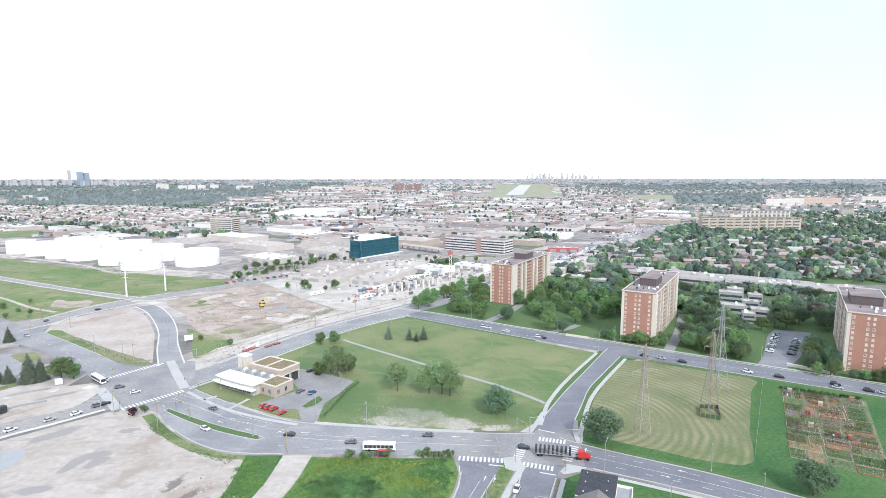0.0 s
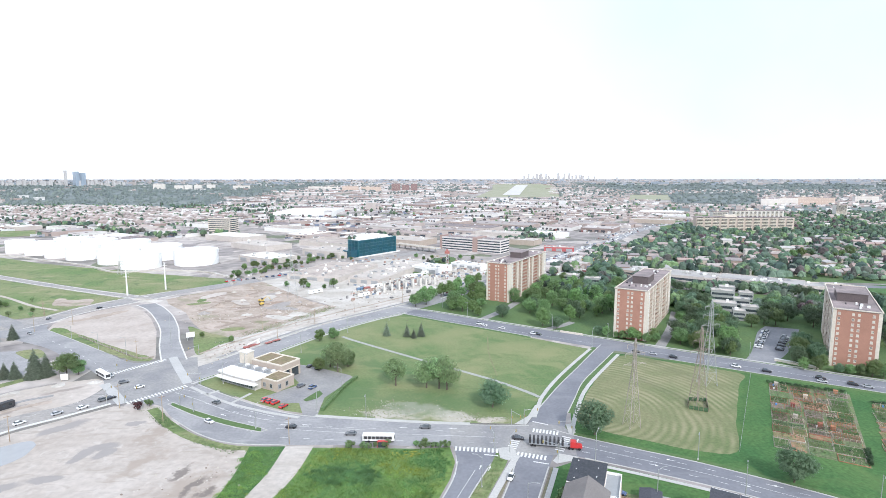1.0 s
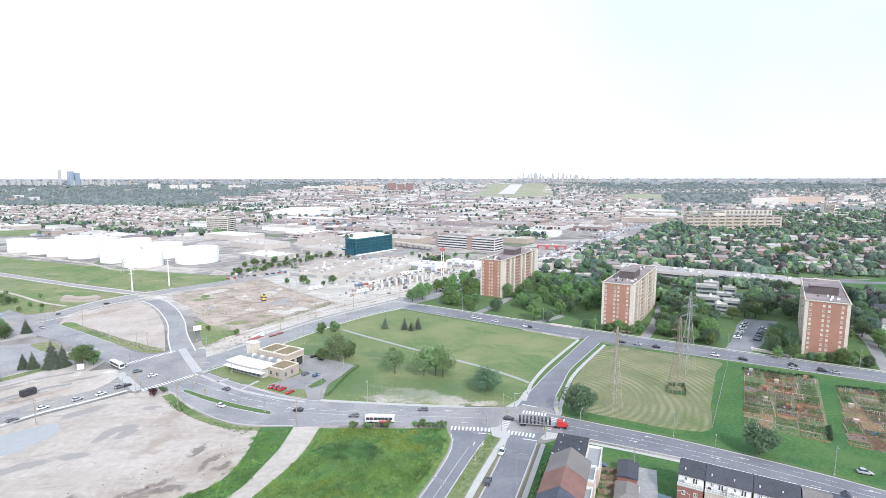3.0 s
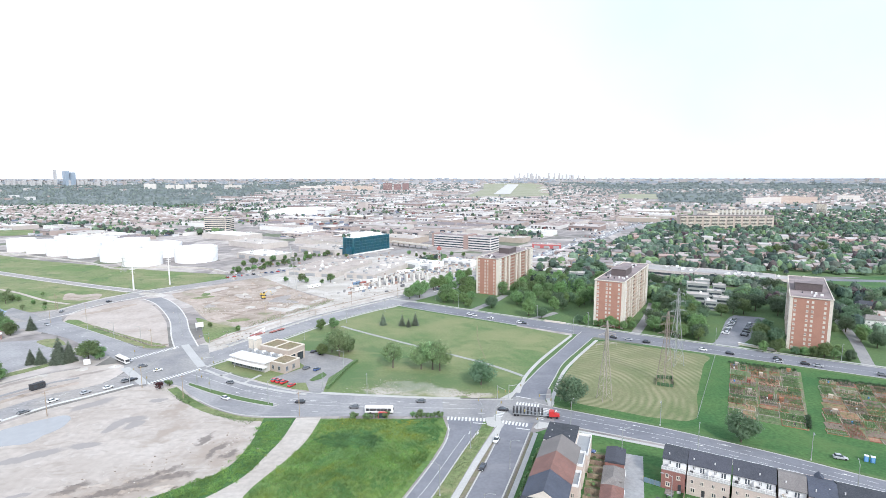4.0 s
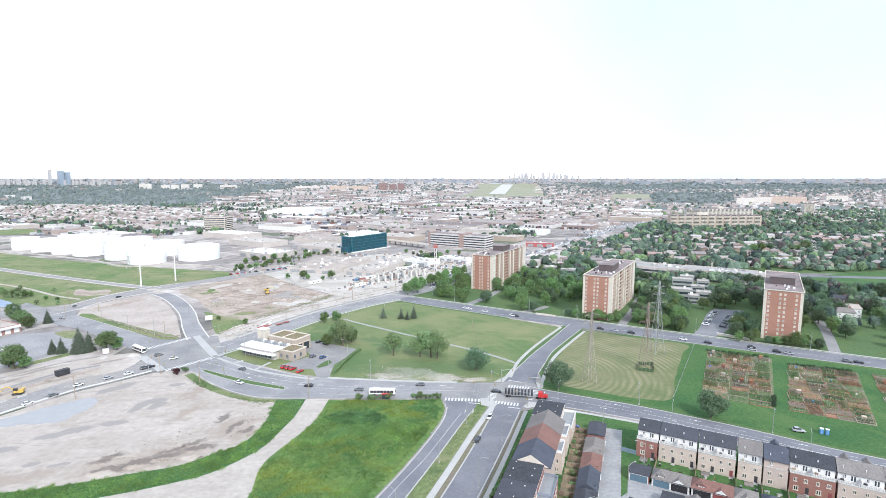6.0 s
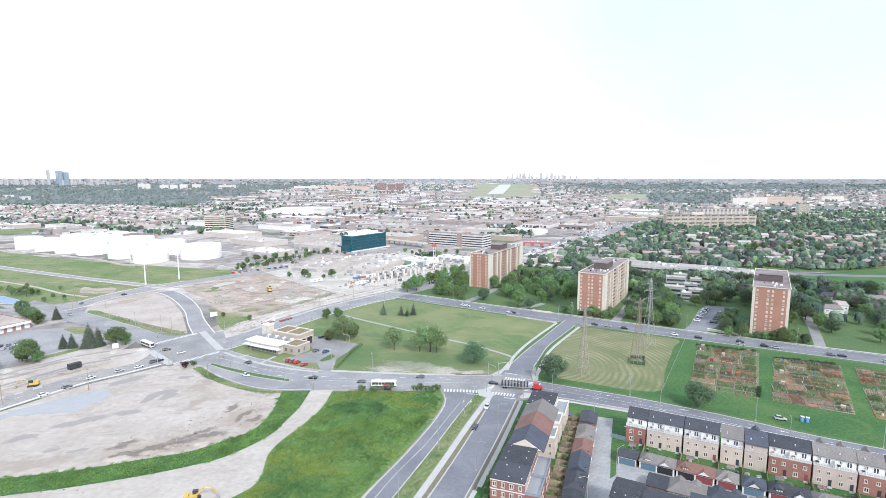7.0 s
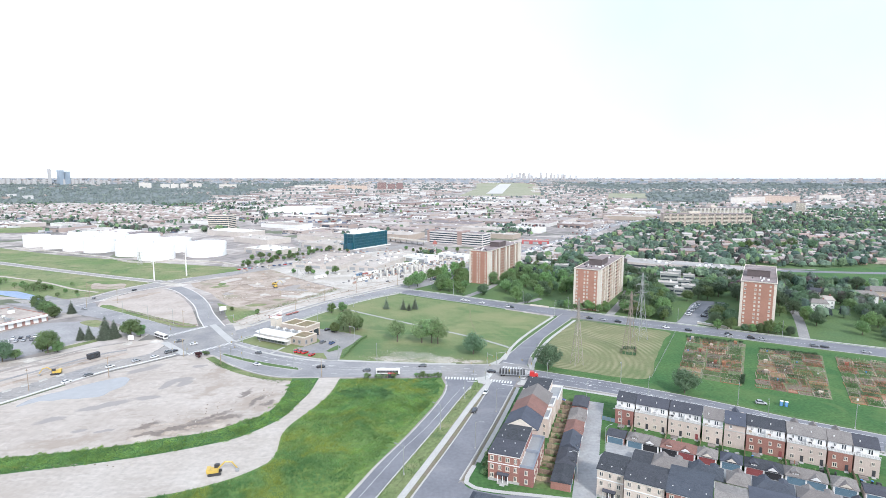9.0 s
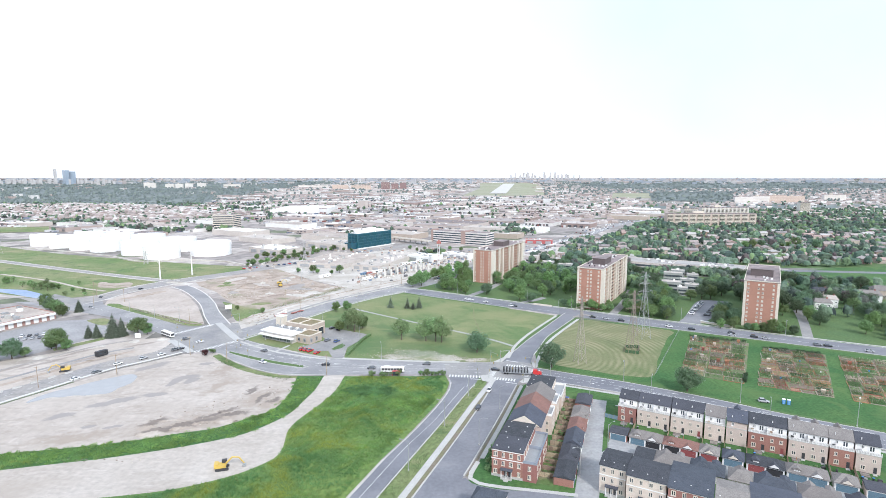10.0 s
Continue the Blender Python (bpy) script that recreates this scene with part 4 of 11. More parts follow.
def apartment(x, y, turn, width, length, label, storeys=11, sides=(0, 1), house=(0.27, 0.5, 0.27, 0.78)):
    """An eleven-storey slab block: brick ends, balcony bays between cream fins along its sides."""
    h, H = 2.75, 2.75 * 11 + 0.7
    t = thing("apartment_block", label, "apartment building", pose(x, y, 0, 0, 0, turn), "apartment blocks")
    bay = 1.6
    b = bmesh.new()
    box(b, bay, 0, 0, width - bay, length, H)
    part("wall", b, BRICK_ORANGE, t, "orange brick wall")
    b = bmesh.new()
    box(b, -0.25, -0.25, H, width + 0.25, length + 0.25, H + 0.25)
    roof = part("roof", b, ROOF_GRAVEL, t, "flat gravel roof")
    b = bmesh.new()
    for r in ((-0.3, -0.3, width + 0.3, 0.1), (-0.3, length - 0.1, width + 0.3, length + 0.3), (-0.3, 0.1, 0.1, length - 0.1), (width - 0.1, 0.1, width + 0.3, length - 0.1)):
        box(b, r[0], r[1], H + 0.25, r[2], r[3], H + 0.75)
    part("parapet", b, CREAM, roof)
    b = bmesh.new()
    box(b, width * house[2], length * house[0], H + 0.25, width * house[3], length * house[1], H + 4.9)
    part("penthouse", b, PENTHOUSE, t, "dark brown brick penthouse")
    b = bmesh.new()
    box(b, width * (house[2] - 0.02), length * (house[0] - 0.005), H + 4.9, width * (house[3] + 0.02), length * (house[1] + 0.005), H + 5.2)
    part("penthouse_roof", b, ROOF_GRAVEL, t)
    rnd = random.Random(int(x))
    for i in range(12):
        px, py = rnd.uniform(1.5, width - 3), rnd.uniform(2, length * 0.24) if i < 8 else rnd.uniform(length * 0.56, length - 4)
        sx, sy, sz = rnd.uniform(0.5, 1.6), rnd.uniform(0.5, 1.8), rnd.uniform(0.4, 1.3)
        b = bmesh.new()
        box(b, px, py, H + 0.25, px + sx, py + sy, H + 0.25 + sz)
        box(b, px + sx * 0.2, py + sy * 0.2, H + 0.25 + sz, px + sx * 0.8, py + sy * 0.8, H + 0.4 + sz)
        part("roof_unit", b, WHITE if i % 3 else DARK, t)
    # ends
    for end, yy, rot in ((0, 0.0, 0),):
        for f in (0.13, 0.42, 0.54, 0.83):
            for s in range(storeys):
                xx = f * width if end == 0 else width - f * width
                window(t, pose(xx, yy - 0.03 if end == 0 else yy + 0.03, 0.9 + s * h, 0, 0, rot), 1.15, 1.35, CREAM, CURTAINED)
    # sides
    n = 10
    step = length / n
    for side in (0, 1):
        for i in range(n):
            y0 = i * step
            x0, x1 = (0, bay) if side == 0 else (width - bay, width)
            if side not in sides:
                b = bmesh.new()
                box(b, x0, y0, 0, x1, y0 + step - 0.003, H)
                part("side_panel", b, CREAM, t, "cream rendered panel")
                continue
            if i % 3 != 1:
                b = bmesh.new()
                box(b, x0, y0, 0, x1, y0 + step * (1.0 if i in (0, n - 1) else 0.34), H)
                part("side_panel", b, CREAM, t, "cream rendered panel")
            if i in (0, n - 1):
                for s in range(storeys):
                    window(t, pose(x0 - 0.03 if side == 0 else x1 + 0.03, y0 + step * 0.7, 0.9 + s * h, 0, 0, -90 if side == 0 else 90), 1.4, 1.5)
                continue
            ww = step * (0.62 if i % 3 != 1 else 0.96)
            ys = y0 + (step * 0.36 if i % 3 != 1 else step * 0.02)
            for s in range(storeys):
                shared("balcony", ("balcony", round(ww, 2)), lambda b: (box(b, 0, 0, 0, bay, ww, 0.18), box(b, 0, 0, 0.18, 0.08, ww, 1.15)), BALCONY, t,
                       pose(x0 if side == 0 else x1, ys if side == 0 else ys + ww, s * h + 0.3, 0, 0, 0 if side == 0 else 180))
                if 100 < x < 150:
                    shared("balcony_door", ("door", round(ww, 2)), lambda b: box(b, -0.05, 0, 0, 0.0, ww * 0.55, 2.1), GLASS_DARK, t,
                           pose(bay if side == 0 else width - bay, ys + (ww * 0.2 if side == 0 else ww * 0.8), s * h + 0.5, 0, 0, 0 if side == 0 else 180))
    return t


apartment(109.5, 322, -32, 19.5, 86, "tall orange brick apartment block with cream balcony sides", sides=(1,))
apartment(38, 425, -31, 20, 84, "tall orange brick apartment block among leafy trees", sides=(1,), house=(0.42, 0.62, 0.27, 0.78))
apartment(208, 269, -33, 20.7, 78, "tall orange brick apartment block beside a car park", house=(0.3, 0.56, 0.13, 0.8))


def gable_roof(b, x0, y0, x1, y1, z, rise, over=0.35, along_x=True, hip=0.0, thick=0.18):
    """A solid pitched roof over a rectangle, its ridge along x or y; hip: how far the ridge ends draw in."""
    x0, y0, x1, y1 = x0 - over, y0 - over, x1 + over, y1 + over
    if along_x:
        my = (y0 + y1) / 2
        r = [(x0 + hip, my, z + rise), (x1 - hip, my, z + rise)]
    else:
        mx = (x0 + x1) / 2
        r = [(mx, y0 + hip, z + rise), (mx, y1 - hip, z + rise)]
    lo = [b.verts.new((x, y, z - thick)) for x, y in ((x0, y0), (x1, y0), (x1, y1), (x0, y1))]
    c = [b.verts.new((x, y, z)) for x, y in ((x0, y0), (x1, y0), (x1, y1), (x0, y1))]
    p, q = (b.verts.new(v) for v in r)
    for i in range(4):
        b.faces.new((lo[i], lo[(i + 1) % 4], c[(i + 1) % 4], c[i]))
    b.faces.new(lo[::-1])
    if along_x:
        for f in ((c[0], c[1], q, p), (c[2], c[3], p, q), (c[1], c[2], q), (c[3], c[0], p)):
            b.faces.new(f)
    else:
        for f in ((c[1], c[2], q, p), (c[3], c[0], p, q), (c[0], c[1], p), (c[2], c[3], q)):
            b.faces.new(f)


A_FRAME = pose(15, 86, 0, 0, 0, -21.8)       # x: away from the street, y: along it
B_FRAME = pose(46, 178, 0, 0, 0, -30.46)     # x: along the main road, y: towards it


DOOR_BLUE = mat("blue_grey_door", (0.12, 0.20, 0.26), 0.6, 0.08, 2.0, 0.3)
DOOR_RED = mat("dull_red_door", (0.26, 0.07, 0.07), 0.6, 0.08, 2.0, 0.3)
DOOR_OPEN = mat("dark_open_garage", (0.03, 0.03, 0.035), 0.9, 0.1, 2.0, 0.3)
CREAM_TRIM = mat("cream_window_trim", (0.66, 0.595, 0.52), 0.7, 0.06, 1.5, 0.3)
BLUE_CLAD = mat("blue_grey_cladding", (0.27, 0.30, 0.35), 0.7, 0.08, 1.0, 0.2)
SIDING = mat("white_siding", (0.80, 0.79, 0.775), 0.7, 0.06, 1.5, 0.3)


def townhouse(frame_m, x0, x1, y0, brick, roof, label, units=2, style="terrace", depth=13.0, setback=2.6, height=6.4, seed=0):
    """A three-storey townhouse; its yard side faces local -y, with a roof terrace before a white third floor."""
    t = thing("townhouse", label, "house", frame_m @ pose(x0, y0, 0), "townhouses")
    w, d, h = x1 - x0, depth, height
    rnd = random.Random(seed)
    b = bmesh.new()
    box(b, 0, 0, 0, w, d, h)
    part("wall", b, brick, t)
    b = bmesh.new()
    box(b, 0.0, setback, h + 0.003, w, d, h + 2.9)
    part("upper_wall", b, SIDING if style == "terrace" else brick, t, "white clad third floor" if style == "terrace" else "")
    b = bmesh.new()
    box(b, -0.08, -0.08, h, w + 0.08, setback, h + 0.16)
    part("terrace_floor", b, CONCRETE, t)
    if style == "terrace":
        b = bmesh.new()
        railing(b, 0.05, w - 0.05, 0.0, h + 0.16, 1.0, 0.42)
        part("balustrade", b, WHITE, t, "white balustrade")
    for i in range(1, units):
        b = bmesh.new()
        box(b, w * i / units - 0.12, 0.1, h + 0.16, w * i / units + 0.12, setback, h + 1.9)
        part("party_wall", b, WHITE, t)
    b = bmesh.new()
    gable_roof(b, 0, setback - 0.3, w, d, h + 2.75, 2.1, 0.2)
    rf = part("roof", b, roof, t)
    for i in range(units):
        cx = w * (i + 0.5) / units
        if seed in (4, 6, 7):
            b = bmesh.new()
            gable_roof(b, cx - 1.2, d - 2.4, cx + 1.2, d + 0.3, h + 3.3, 1.3, 0.1, False)
            part("front_gable", b, roof, t)
        for k in range(2):
            b = bmesh.new()
            tube(b, (cx + (k - 0.5) * w / units * 0.5, setback + 1.6 + k * 2.2, h + 2.9 + 0.6), (cx + (k - 0.5) * w / units * 0.5, setback + 1.6 + k * 2.2, h + 4.15), 0.17, 0.17, 6)
            part("roof_vent", b, WHITE, rf)
    # yard face
    u = w / units
    for i in range(units):
        c = u * i
        for f, z, ww, hh in ((0.25, 4.0, 0.95, 1.3), (0.72, 4.0, 1.15, 1.3), (0.3, 1.0, 1.45, 1.6)):
            window(t, pose(c + f * u, -0.03, z), ww, hh, CREAM_TRIM)
        window(t, pose(c + 0.3 * u, setback - 0.03, h + 0.9), 0.9, 1.3)
        if style != "terrace":
            continue
        window(t, pose(c + 0.55 * u + 0.8, setback - 0.03, h + 0.2), 1.7, 2.1, name="terrace_door")
        b = bmesh.new()
        box(b, c + 0.12 * u, setback - 0.9, h + 0.16, c + 0.12 * u + 0.9, setback - 0.3, h + 0.6 + 0.35 * rnd.random())
        part("terrace_bench", b, rnd.choice((DARK, GREY, WOOD)), t)
        b = bmesh.new()
        xx = c + 0.72 * u
        box(b, xx, -0.06, 0.3, xx + 0.95, 0.05, 2.45)
        part("back_door", b, rnd.choice((DARK, DARK, DOOR_RED)), t)
        b = bmesh.new()
        for k in range(3):
            box(b, xx - 0.15, -0.5 - 0.35 * k, 0, xx + 1.1, -0.15 - 0.35 * k, 0.3 - 0.1 * k)
        part("back_step", b, CONCRETE, t)
    for side, xx, rot in ((0, -0.03, -90), (1, w + 0.03, 90)) if seed in (0, 8) else ():
        for yy, z in ((3.0, 3.9), (8.5, 3.9), (3.0, 1.0), (8.5, 1.0), (8.5, 7.2)):
            window(t, pose(xx, yy, z, 0, 0, rot), 1.0, 1.4)
    return t


ROW_B = ((48.6, 55.7, BRICK_RED, ROOF_DARK, 1, "narrow red brick townhouse with a dark roof"), (56.2, 68.3, BRICK_TAN, ROOF_DARK, 2, "tan brick townhouse pair with white balustrades"),
         (68.9, 80.3, BRICK_TAN, ROOF_DARK, 2, "tan brick townhouse pair with white balustrades"), (81.0, 87.9, BRICK_TAN, ROOF_TAN, 1, "tan brick townhouse with a tan shingle roof"),
         (88.4, 95.2, BRICK_TAN, ROOF_BLUE, 1, "grey-tan townhouse with a steep slate roof"), (95.7, 107.8, BRICK_RED, ROOF_DARK, 2, "red brick townhouse pair with white balustrades"),
         (108.4, 120.1, BRICK_TAN, ROOF_TAN, 2, "tan brick townhouse pair with a tan shingle roof"), (120.6, 127.5, BRICK_RED, ROOF_TAN, 1, "red brick townhouse with a tan shingle roof"),
         (128.0, 135.0, BRICK_TAN, ROOF_DARK, 1, "tan brick end townhouse with a dark roof"))
for _i, (_x0, _x1, _br, _rf, _u, _lab) in enumerate(ROW_B):
    townhouse(B_FRAME, _x0, _x1, -28.2, _br, _rf, _lab, _u, "plain" if _i == 4 else "terrace", setback=0.5 if _i == 4 else (1.6 if _i == 3 else 2.6), seed=_i)


def garage(frame_m, x0, x1, y0, y1, kind, brick, roof, door, label, doors=1, face=-1):
    """A back-lane garage; face -1: its doors look to local -y, +1: to +y."""
    m = frame_m @ pose(x0, y0, 0) if face < 0 else frame_m @ pose(x1, y1, 0, 0, 0, 180)
    t = thing("garage", label, "garage", m, "back-lane garages")
    w, d, h = x1 - x0, y1 - y0, 2.9
    b = bmesh.new()
    box(b, 0, 0, 0, w, d, h)
    part("wall", b, brick, t)
    b = bmesh.new()
    if kind == "flat":
        gable_roof(b, 0, 0, w, d, h, 0.7, 0.2, True)
    elif kind == "hip":
        gable_roof(b, 0, 0, w, d, h, 2.0, 0.35, True, min(w, d) * 0.42)
    else:
        gable_roof(b, 0, 0, w, d, h, 2.2, 0.35, True)
    rf = part("roof", b, roof, t)
    if kind != "flat":
        b = bmesh.new()
        gx = w * (0.72 if doors == 2 else 0.5)
        gable_roof(b, gx - 1.7, -0.3, gx + 1.7, d * 0.5, h + 0.25, 1.3, 0.15, False)
        part("front_gable", b, roof, t)
        b = bmesh.new()
        v = [b.verts.new(p) for p in ((gx - 1.6, -0.62, h + 0.26), (gx + 1.6, -0.62, h + 0.26), (gx, -0.62, h + 1.45), (gx - 1.6, -0.48, h + 0.26), (gx + 1.6, -0.48, h + 0.26), (gx, -0.48, h + 1.45))]
        for f in ((0, 1, 2), (5, 4, 3), (0, 3, 4, 1), (1, 4, 5, 2), (2, 5, 3, 0)):
            b.faces.new([v[i] for i in f])
        part("gable_board", b, WHITE if doors == 2 else CREAM, t)
        if doors == 2:
            b = bmesh.new()
            gable_roof(b, w * 0.14, 0.4, w * 0.14 + 2.3, d * 0.42, h + 1.15, 0.6, 0.15, False)
            box(b, w * 0.14 + 0.1, 0.5, h + 0.3, w * 0.14 + 2.2, d * 0.42, h + 0.97)
            dm = part("dormer", b, roof, rf)
            b = bmesh.new()
            for k in range(3):
                box(b, w * 0.14 + 0.25 + 0.65 * k, 0.42, h + 0.42, w * 0.14 + 0.75 + 0.65 * k, 0.5, h + 0.92)
            part("dormer_window", b, WHITE, dm, "white dormer window")
    dw = (w - 0.5 * (doors + 1)) / doors
    for i in range(doors):
        xx = 0.5 + i * (dw + 0.5)
        b = bmesh.new()
        box(b, xx - 0.22, -0.06, 0, xx - 0.003, 0.02, 2.62)
        box(b, xx + dw + 0.003, -0.06, 0, xx + dw + 0.22, 0.02, 2.62)
        box(b, xx - 0.22, -0.06, 2.42, xx + dw + 0.22, 0.02, 2.62)
        part("door_frame", b, WHITE, t)
        b = bmesh.new()
        for k in range(4):
            box(b, xx, -0.03 - 0.015 * (k % 2), 0.6 * k + 0.01, xx + dw, 0.02, 0.6 * k + 0.59)
        part("garage_door", b, door[i % len(door)], t)
    return t


for _x0, _x1, _k, _br, _rf, _d, _n2, _lab in (
        (48.9, 55.4, "flat", BRICK_RED, ROOF_DARK, (DOOR_BLUE,), 1, "red brick garage with a blue-grey door"), (56.3, 67.6, "hip", WHITE, ROOF_TAN, (DOOR_BLUE, DOOR_OPEN), 2, "double garage with a tan hipped roof"),
        (68.2, 79.8, "hip", WHITE, ROOF_RED, (DOOR_OPEN, DOOR_RED), 2, "double garage with a red hipped roof"), (80.4, 86.6, "hip", BRICK_TAN, ROOF_TAN, (DOOR_RED,), 1, "garage with a tan roof and red door"),
        (87.8, 94.3, "hip", WHITE, ROOF_BLUE, (DOOR_BLUE,), 1, "garage with a slate roof and blue door"), (95.2, 106.4, "hip", WHITE, ROOF_DARK, (DOOR_RED, DOOR_OPEN), 2, "double garage with a dark hipped roof"),
        (107.0, 118.6, "hip", WHITE, ROOF_TAN, (DOOR_BLUE, DOOR_BLUE), 2, "double garage with two blue doors"), (120.0, 126.6, "hip", WHITE, ROOF_TAN, (DOOR_BLUE,), 1, "garage with a tan roof and blue door"),
        (128.2, 134.8, "flat", BRICK_TAN, ROOF_DARK, (DOOR_BLUE,), 1, "tan garage with a flat dark roof")):
    garage(B_FRAME, _x0, _x1, -46.0, -39.6, _k, _br, _rf, _d, _lab, _n2)
for _x0, _x1, _k, _br, _rf, _d, _n2, _lab in (
        (60.5, 66.6, "flat", BRICK_RED, ROOF_DARK, (DOOR_BLUE,), 1, "garage with a flat dark roof"), (67.0, 77.6, "hip", WHITE, ROOF_TAN, (DOOR_BLUE, DOOR_RED), 2, "double garage with a tan hipped roof"),
        (78.4, 88.6, "hip", WHITE, ROOF_BLUE, (DOOR_BLUE, DOOR_OPEN), 2, "double garage with a slate hipped roof"), (90.0, 96.5, "hip", WHITE, ROOF_TAN, (DOOR_BLUE,), 1, "garage with a tan roof"),
        (97.5, 108.5, "hip", WHITE, ROOF_BLUE, (DOOR_BLUE, DOOR_RED), 2, "double garage with a slate hipped roof"), (109.5, 120.5, "hip", WHITE, ROOF_TAN, (DOOR_BLUE, DOOR_BLUE), 2, "double garage with a tan hipped roof"),
        (122.0, 134.0, "hip", WHITE, ROOF_DARK, (DOOR_RED, DOOR_BLUE), 2, "double garage with a dark hipped roof")):
    garage(B_FRAME, _x0, _x1, -60.6, -52.4, _k, _br, _rf, _d, _lab, _n2, 1)


def street_house(frame_m, x0, x1, y0, y1, brick, roof, kind, label, face=0, trim=True, height=9.6):
    """A three-storey townhouse seen from its street side; face: the turn of its front about the plan's middle."""
    w, d = (x1 - x0, y1 - y0) if face in (0, 180) else (y1 - y0, x1 - x0)
    cx, cy = (x0 + x1) / 2, (y0 + y1) / 2
    t = thing("townhouse", label, "house", frame_m @ pose(cx, cy, 0, 0, 0, face) @ pose(-w / 2, -d / 2, 0), "townhouses")
    h = height
    b = bmesh.new()
    box(b, 0, 0, 0, w, d, h - {"gable": 1.5, "hip": 0.8}.get(kind, 0.0))
    part("wall", b, brick, t)
    b = bmesh.new()
    box(b, -0.05, -0.05, 0, w + 0.05, d + 0.05, 0.9)
    part("plinth", b, CONCRETE, t, "pale stone base")
    if trim:
        b = bmesh.new()
        for z in (h - 0.35, 6.3):
            box(b, -0.12, -0.12, z, w + 0.12, d + 0.12, z + 0.3)
        part("cornice", b, WHITE, t)
    b = bmesh.new()
    if kind == "flat":
        gable_roof(b, 0, 0, w, d, h + 0.25, 0.45, 0.15, True, w * 0.3)
    elif kind == "slope":
        gable_roof(b, 0, 0, w, d, h + 0.1, 1.2, 0.3, True)
    elif kind == "gable":
        gable_roof(b, 0, 0, w, d, h - 1.3, 3.8, 0.3, True)
        for xx in (-0.38, w + 0.30):
            g = bmesh.new()
            v = [g.verts.new((xx + k, yy, zz)) for k in (0, 0.08) for yy, zz in ((0.3, h - 1.2), (d - 0.3, h - 1.2), (d / 2, h + 2.2))]
            for f in ((0, 2, 1), (3, 4, 5), (0, 1, 4, 3), (1, 2, 5, 4), (2, 0, 3, 5)):
                g.faces.new([v[i] for i in f])
            part("gable_wall", g, CREAM, t, "cream clad gable")
    else:
        gable_roof(b, 0, 0, w, d, h - 0.6, 2.8, 0.3, True, w * 0.3)
    rf = part("roof", b, roof, t)
    for k in range(5 if kind in ("flat", "slope") else 0):
        b = bmesh.new()
        xx, yy = w * (0.12 + 0.19 * k), d * (0.18 + 0.6 * (k % 2))
        tube(b, (xx, yy, h + 0.1), (xx, yy, h + 0.62), 0.19, 0.19, 6)
        part("roof_vent", b, WHITE, rf)
    n = max(2, int(w / 2.6))
    for s in range(3):
        for i in range(n):
            if s == 0 and i in (n // 2, n // 2 - 1):
                continue
            window(t, pose(w * (i + 0.5) / n, -0.03, 1.15 + 3.05 * s), 1.05 if i % 2 else 1.3, 1.65, CREAM_TRIM)
    for side, xx, rot in ((0, -0.03, -90), (1, w + 0.03, 90)) if "end" in label or "corner" in label else ():
        for i in range(3):
            for s in range(3):
                window(t, pose(xx, d * (0.2 + 0.3 * i), 1.1 + 3.05 * s, 0, 0, rot), 1.0, 1.6, CREAM_TRIM)
    b = bmesh.new()
    box(b, w * 0.5 - 1.9, -1.5, 3.1, w * 0.5 + 1.9, 0, 3.35)
    gable_roof(b, w * 0.5 - 1.9, -1.5, w * 0.5 + 1.9, 0, 3.4, 0.5, 0.1)
    part("porch_roof", b, roof, t)
    for xx in (-1.7, 0, 1.7):
        b = bmesh.new()
        tube(b, (w * 0.5 + xx, -1.35, 0.5), (w * 0.5 + xx, -1.35, 3.12), 0.13, 0.13, 8)
        part("porch_column", b, WHITE, t)
    b = bmesh.new()
    box(b, w * 0.5 - 1.9, -1.5, 0, w * 0.5 + 1.9, 0, 0.5)
    for k in range(3):
        box(b, w * 0.5 - 0.8, -1.85 - 0.3 * k, 0, w * 0.5 + 0.8, -1.5 - 0.3 * k, 0.38 - 0.12 * k)
    part("porch", b, CONCRETE, t)
    for xx in (-0.9, 0.5):
        b = bmesh.new()
        box(b, w * 0.5 + xx, -0.06, 0.5, w * 0.5 + xx + 0.95, 0.03, 2.6)
        part("front_door", b, DARK, t)
    return t


def row_a_rear(y0, y1, brick, clad, depth=4.6, x=10.6, z0=6.3):
    """The two-storey rear wing of a row A house with its terrace."""
    t = thing("rear_wing", "brick rear wing with a walled roof terrace", "house wing", A_FRAME @ pose(x, y0, 0), "rear wings")
    w = y1 - y0
    b = bmesh.new()
    box(b, 0, 0, 0, depth, w, z0)
    part("wall", b, brick, t)
    b = bmesh.new()
    box(b, 0.003, 0.1, z0, depth, w - 0.1, z0 + 0.12)
    part("terrace_floor", b, GREY, t)
    for r in ((0, -0.1, depth, 0.15), (0, w - 0.15, depth, w + 0.1), (depth - 0.25, 0.15, depth, w - 0.15)):
        b = bmesh.new()
        box(b, r[0], r[1], z0 + 0.12, r[2], r[3], z0 + 0.95)
        part("terrace_wall", b, clad, t)
    for yy in (w * 0.2, w * 0.45, w * 0.7):
        for z in (1.0, 4.0):
            window(t, pose(depth + 0.03, yy, z, 0, 0, 90), 1.2, 1.6, CREAM_TRIM)
    for yy, rot in ((-0.13, 0), (w + 0.13, 180)):
        for z in (1.0, 4.0):
            window(t, pose(depth * 0.5, yy, z, 0, 0, rot), 1.1, 1.6, CREAM_TRIM)


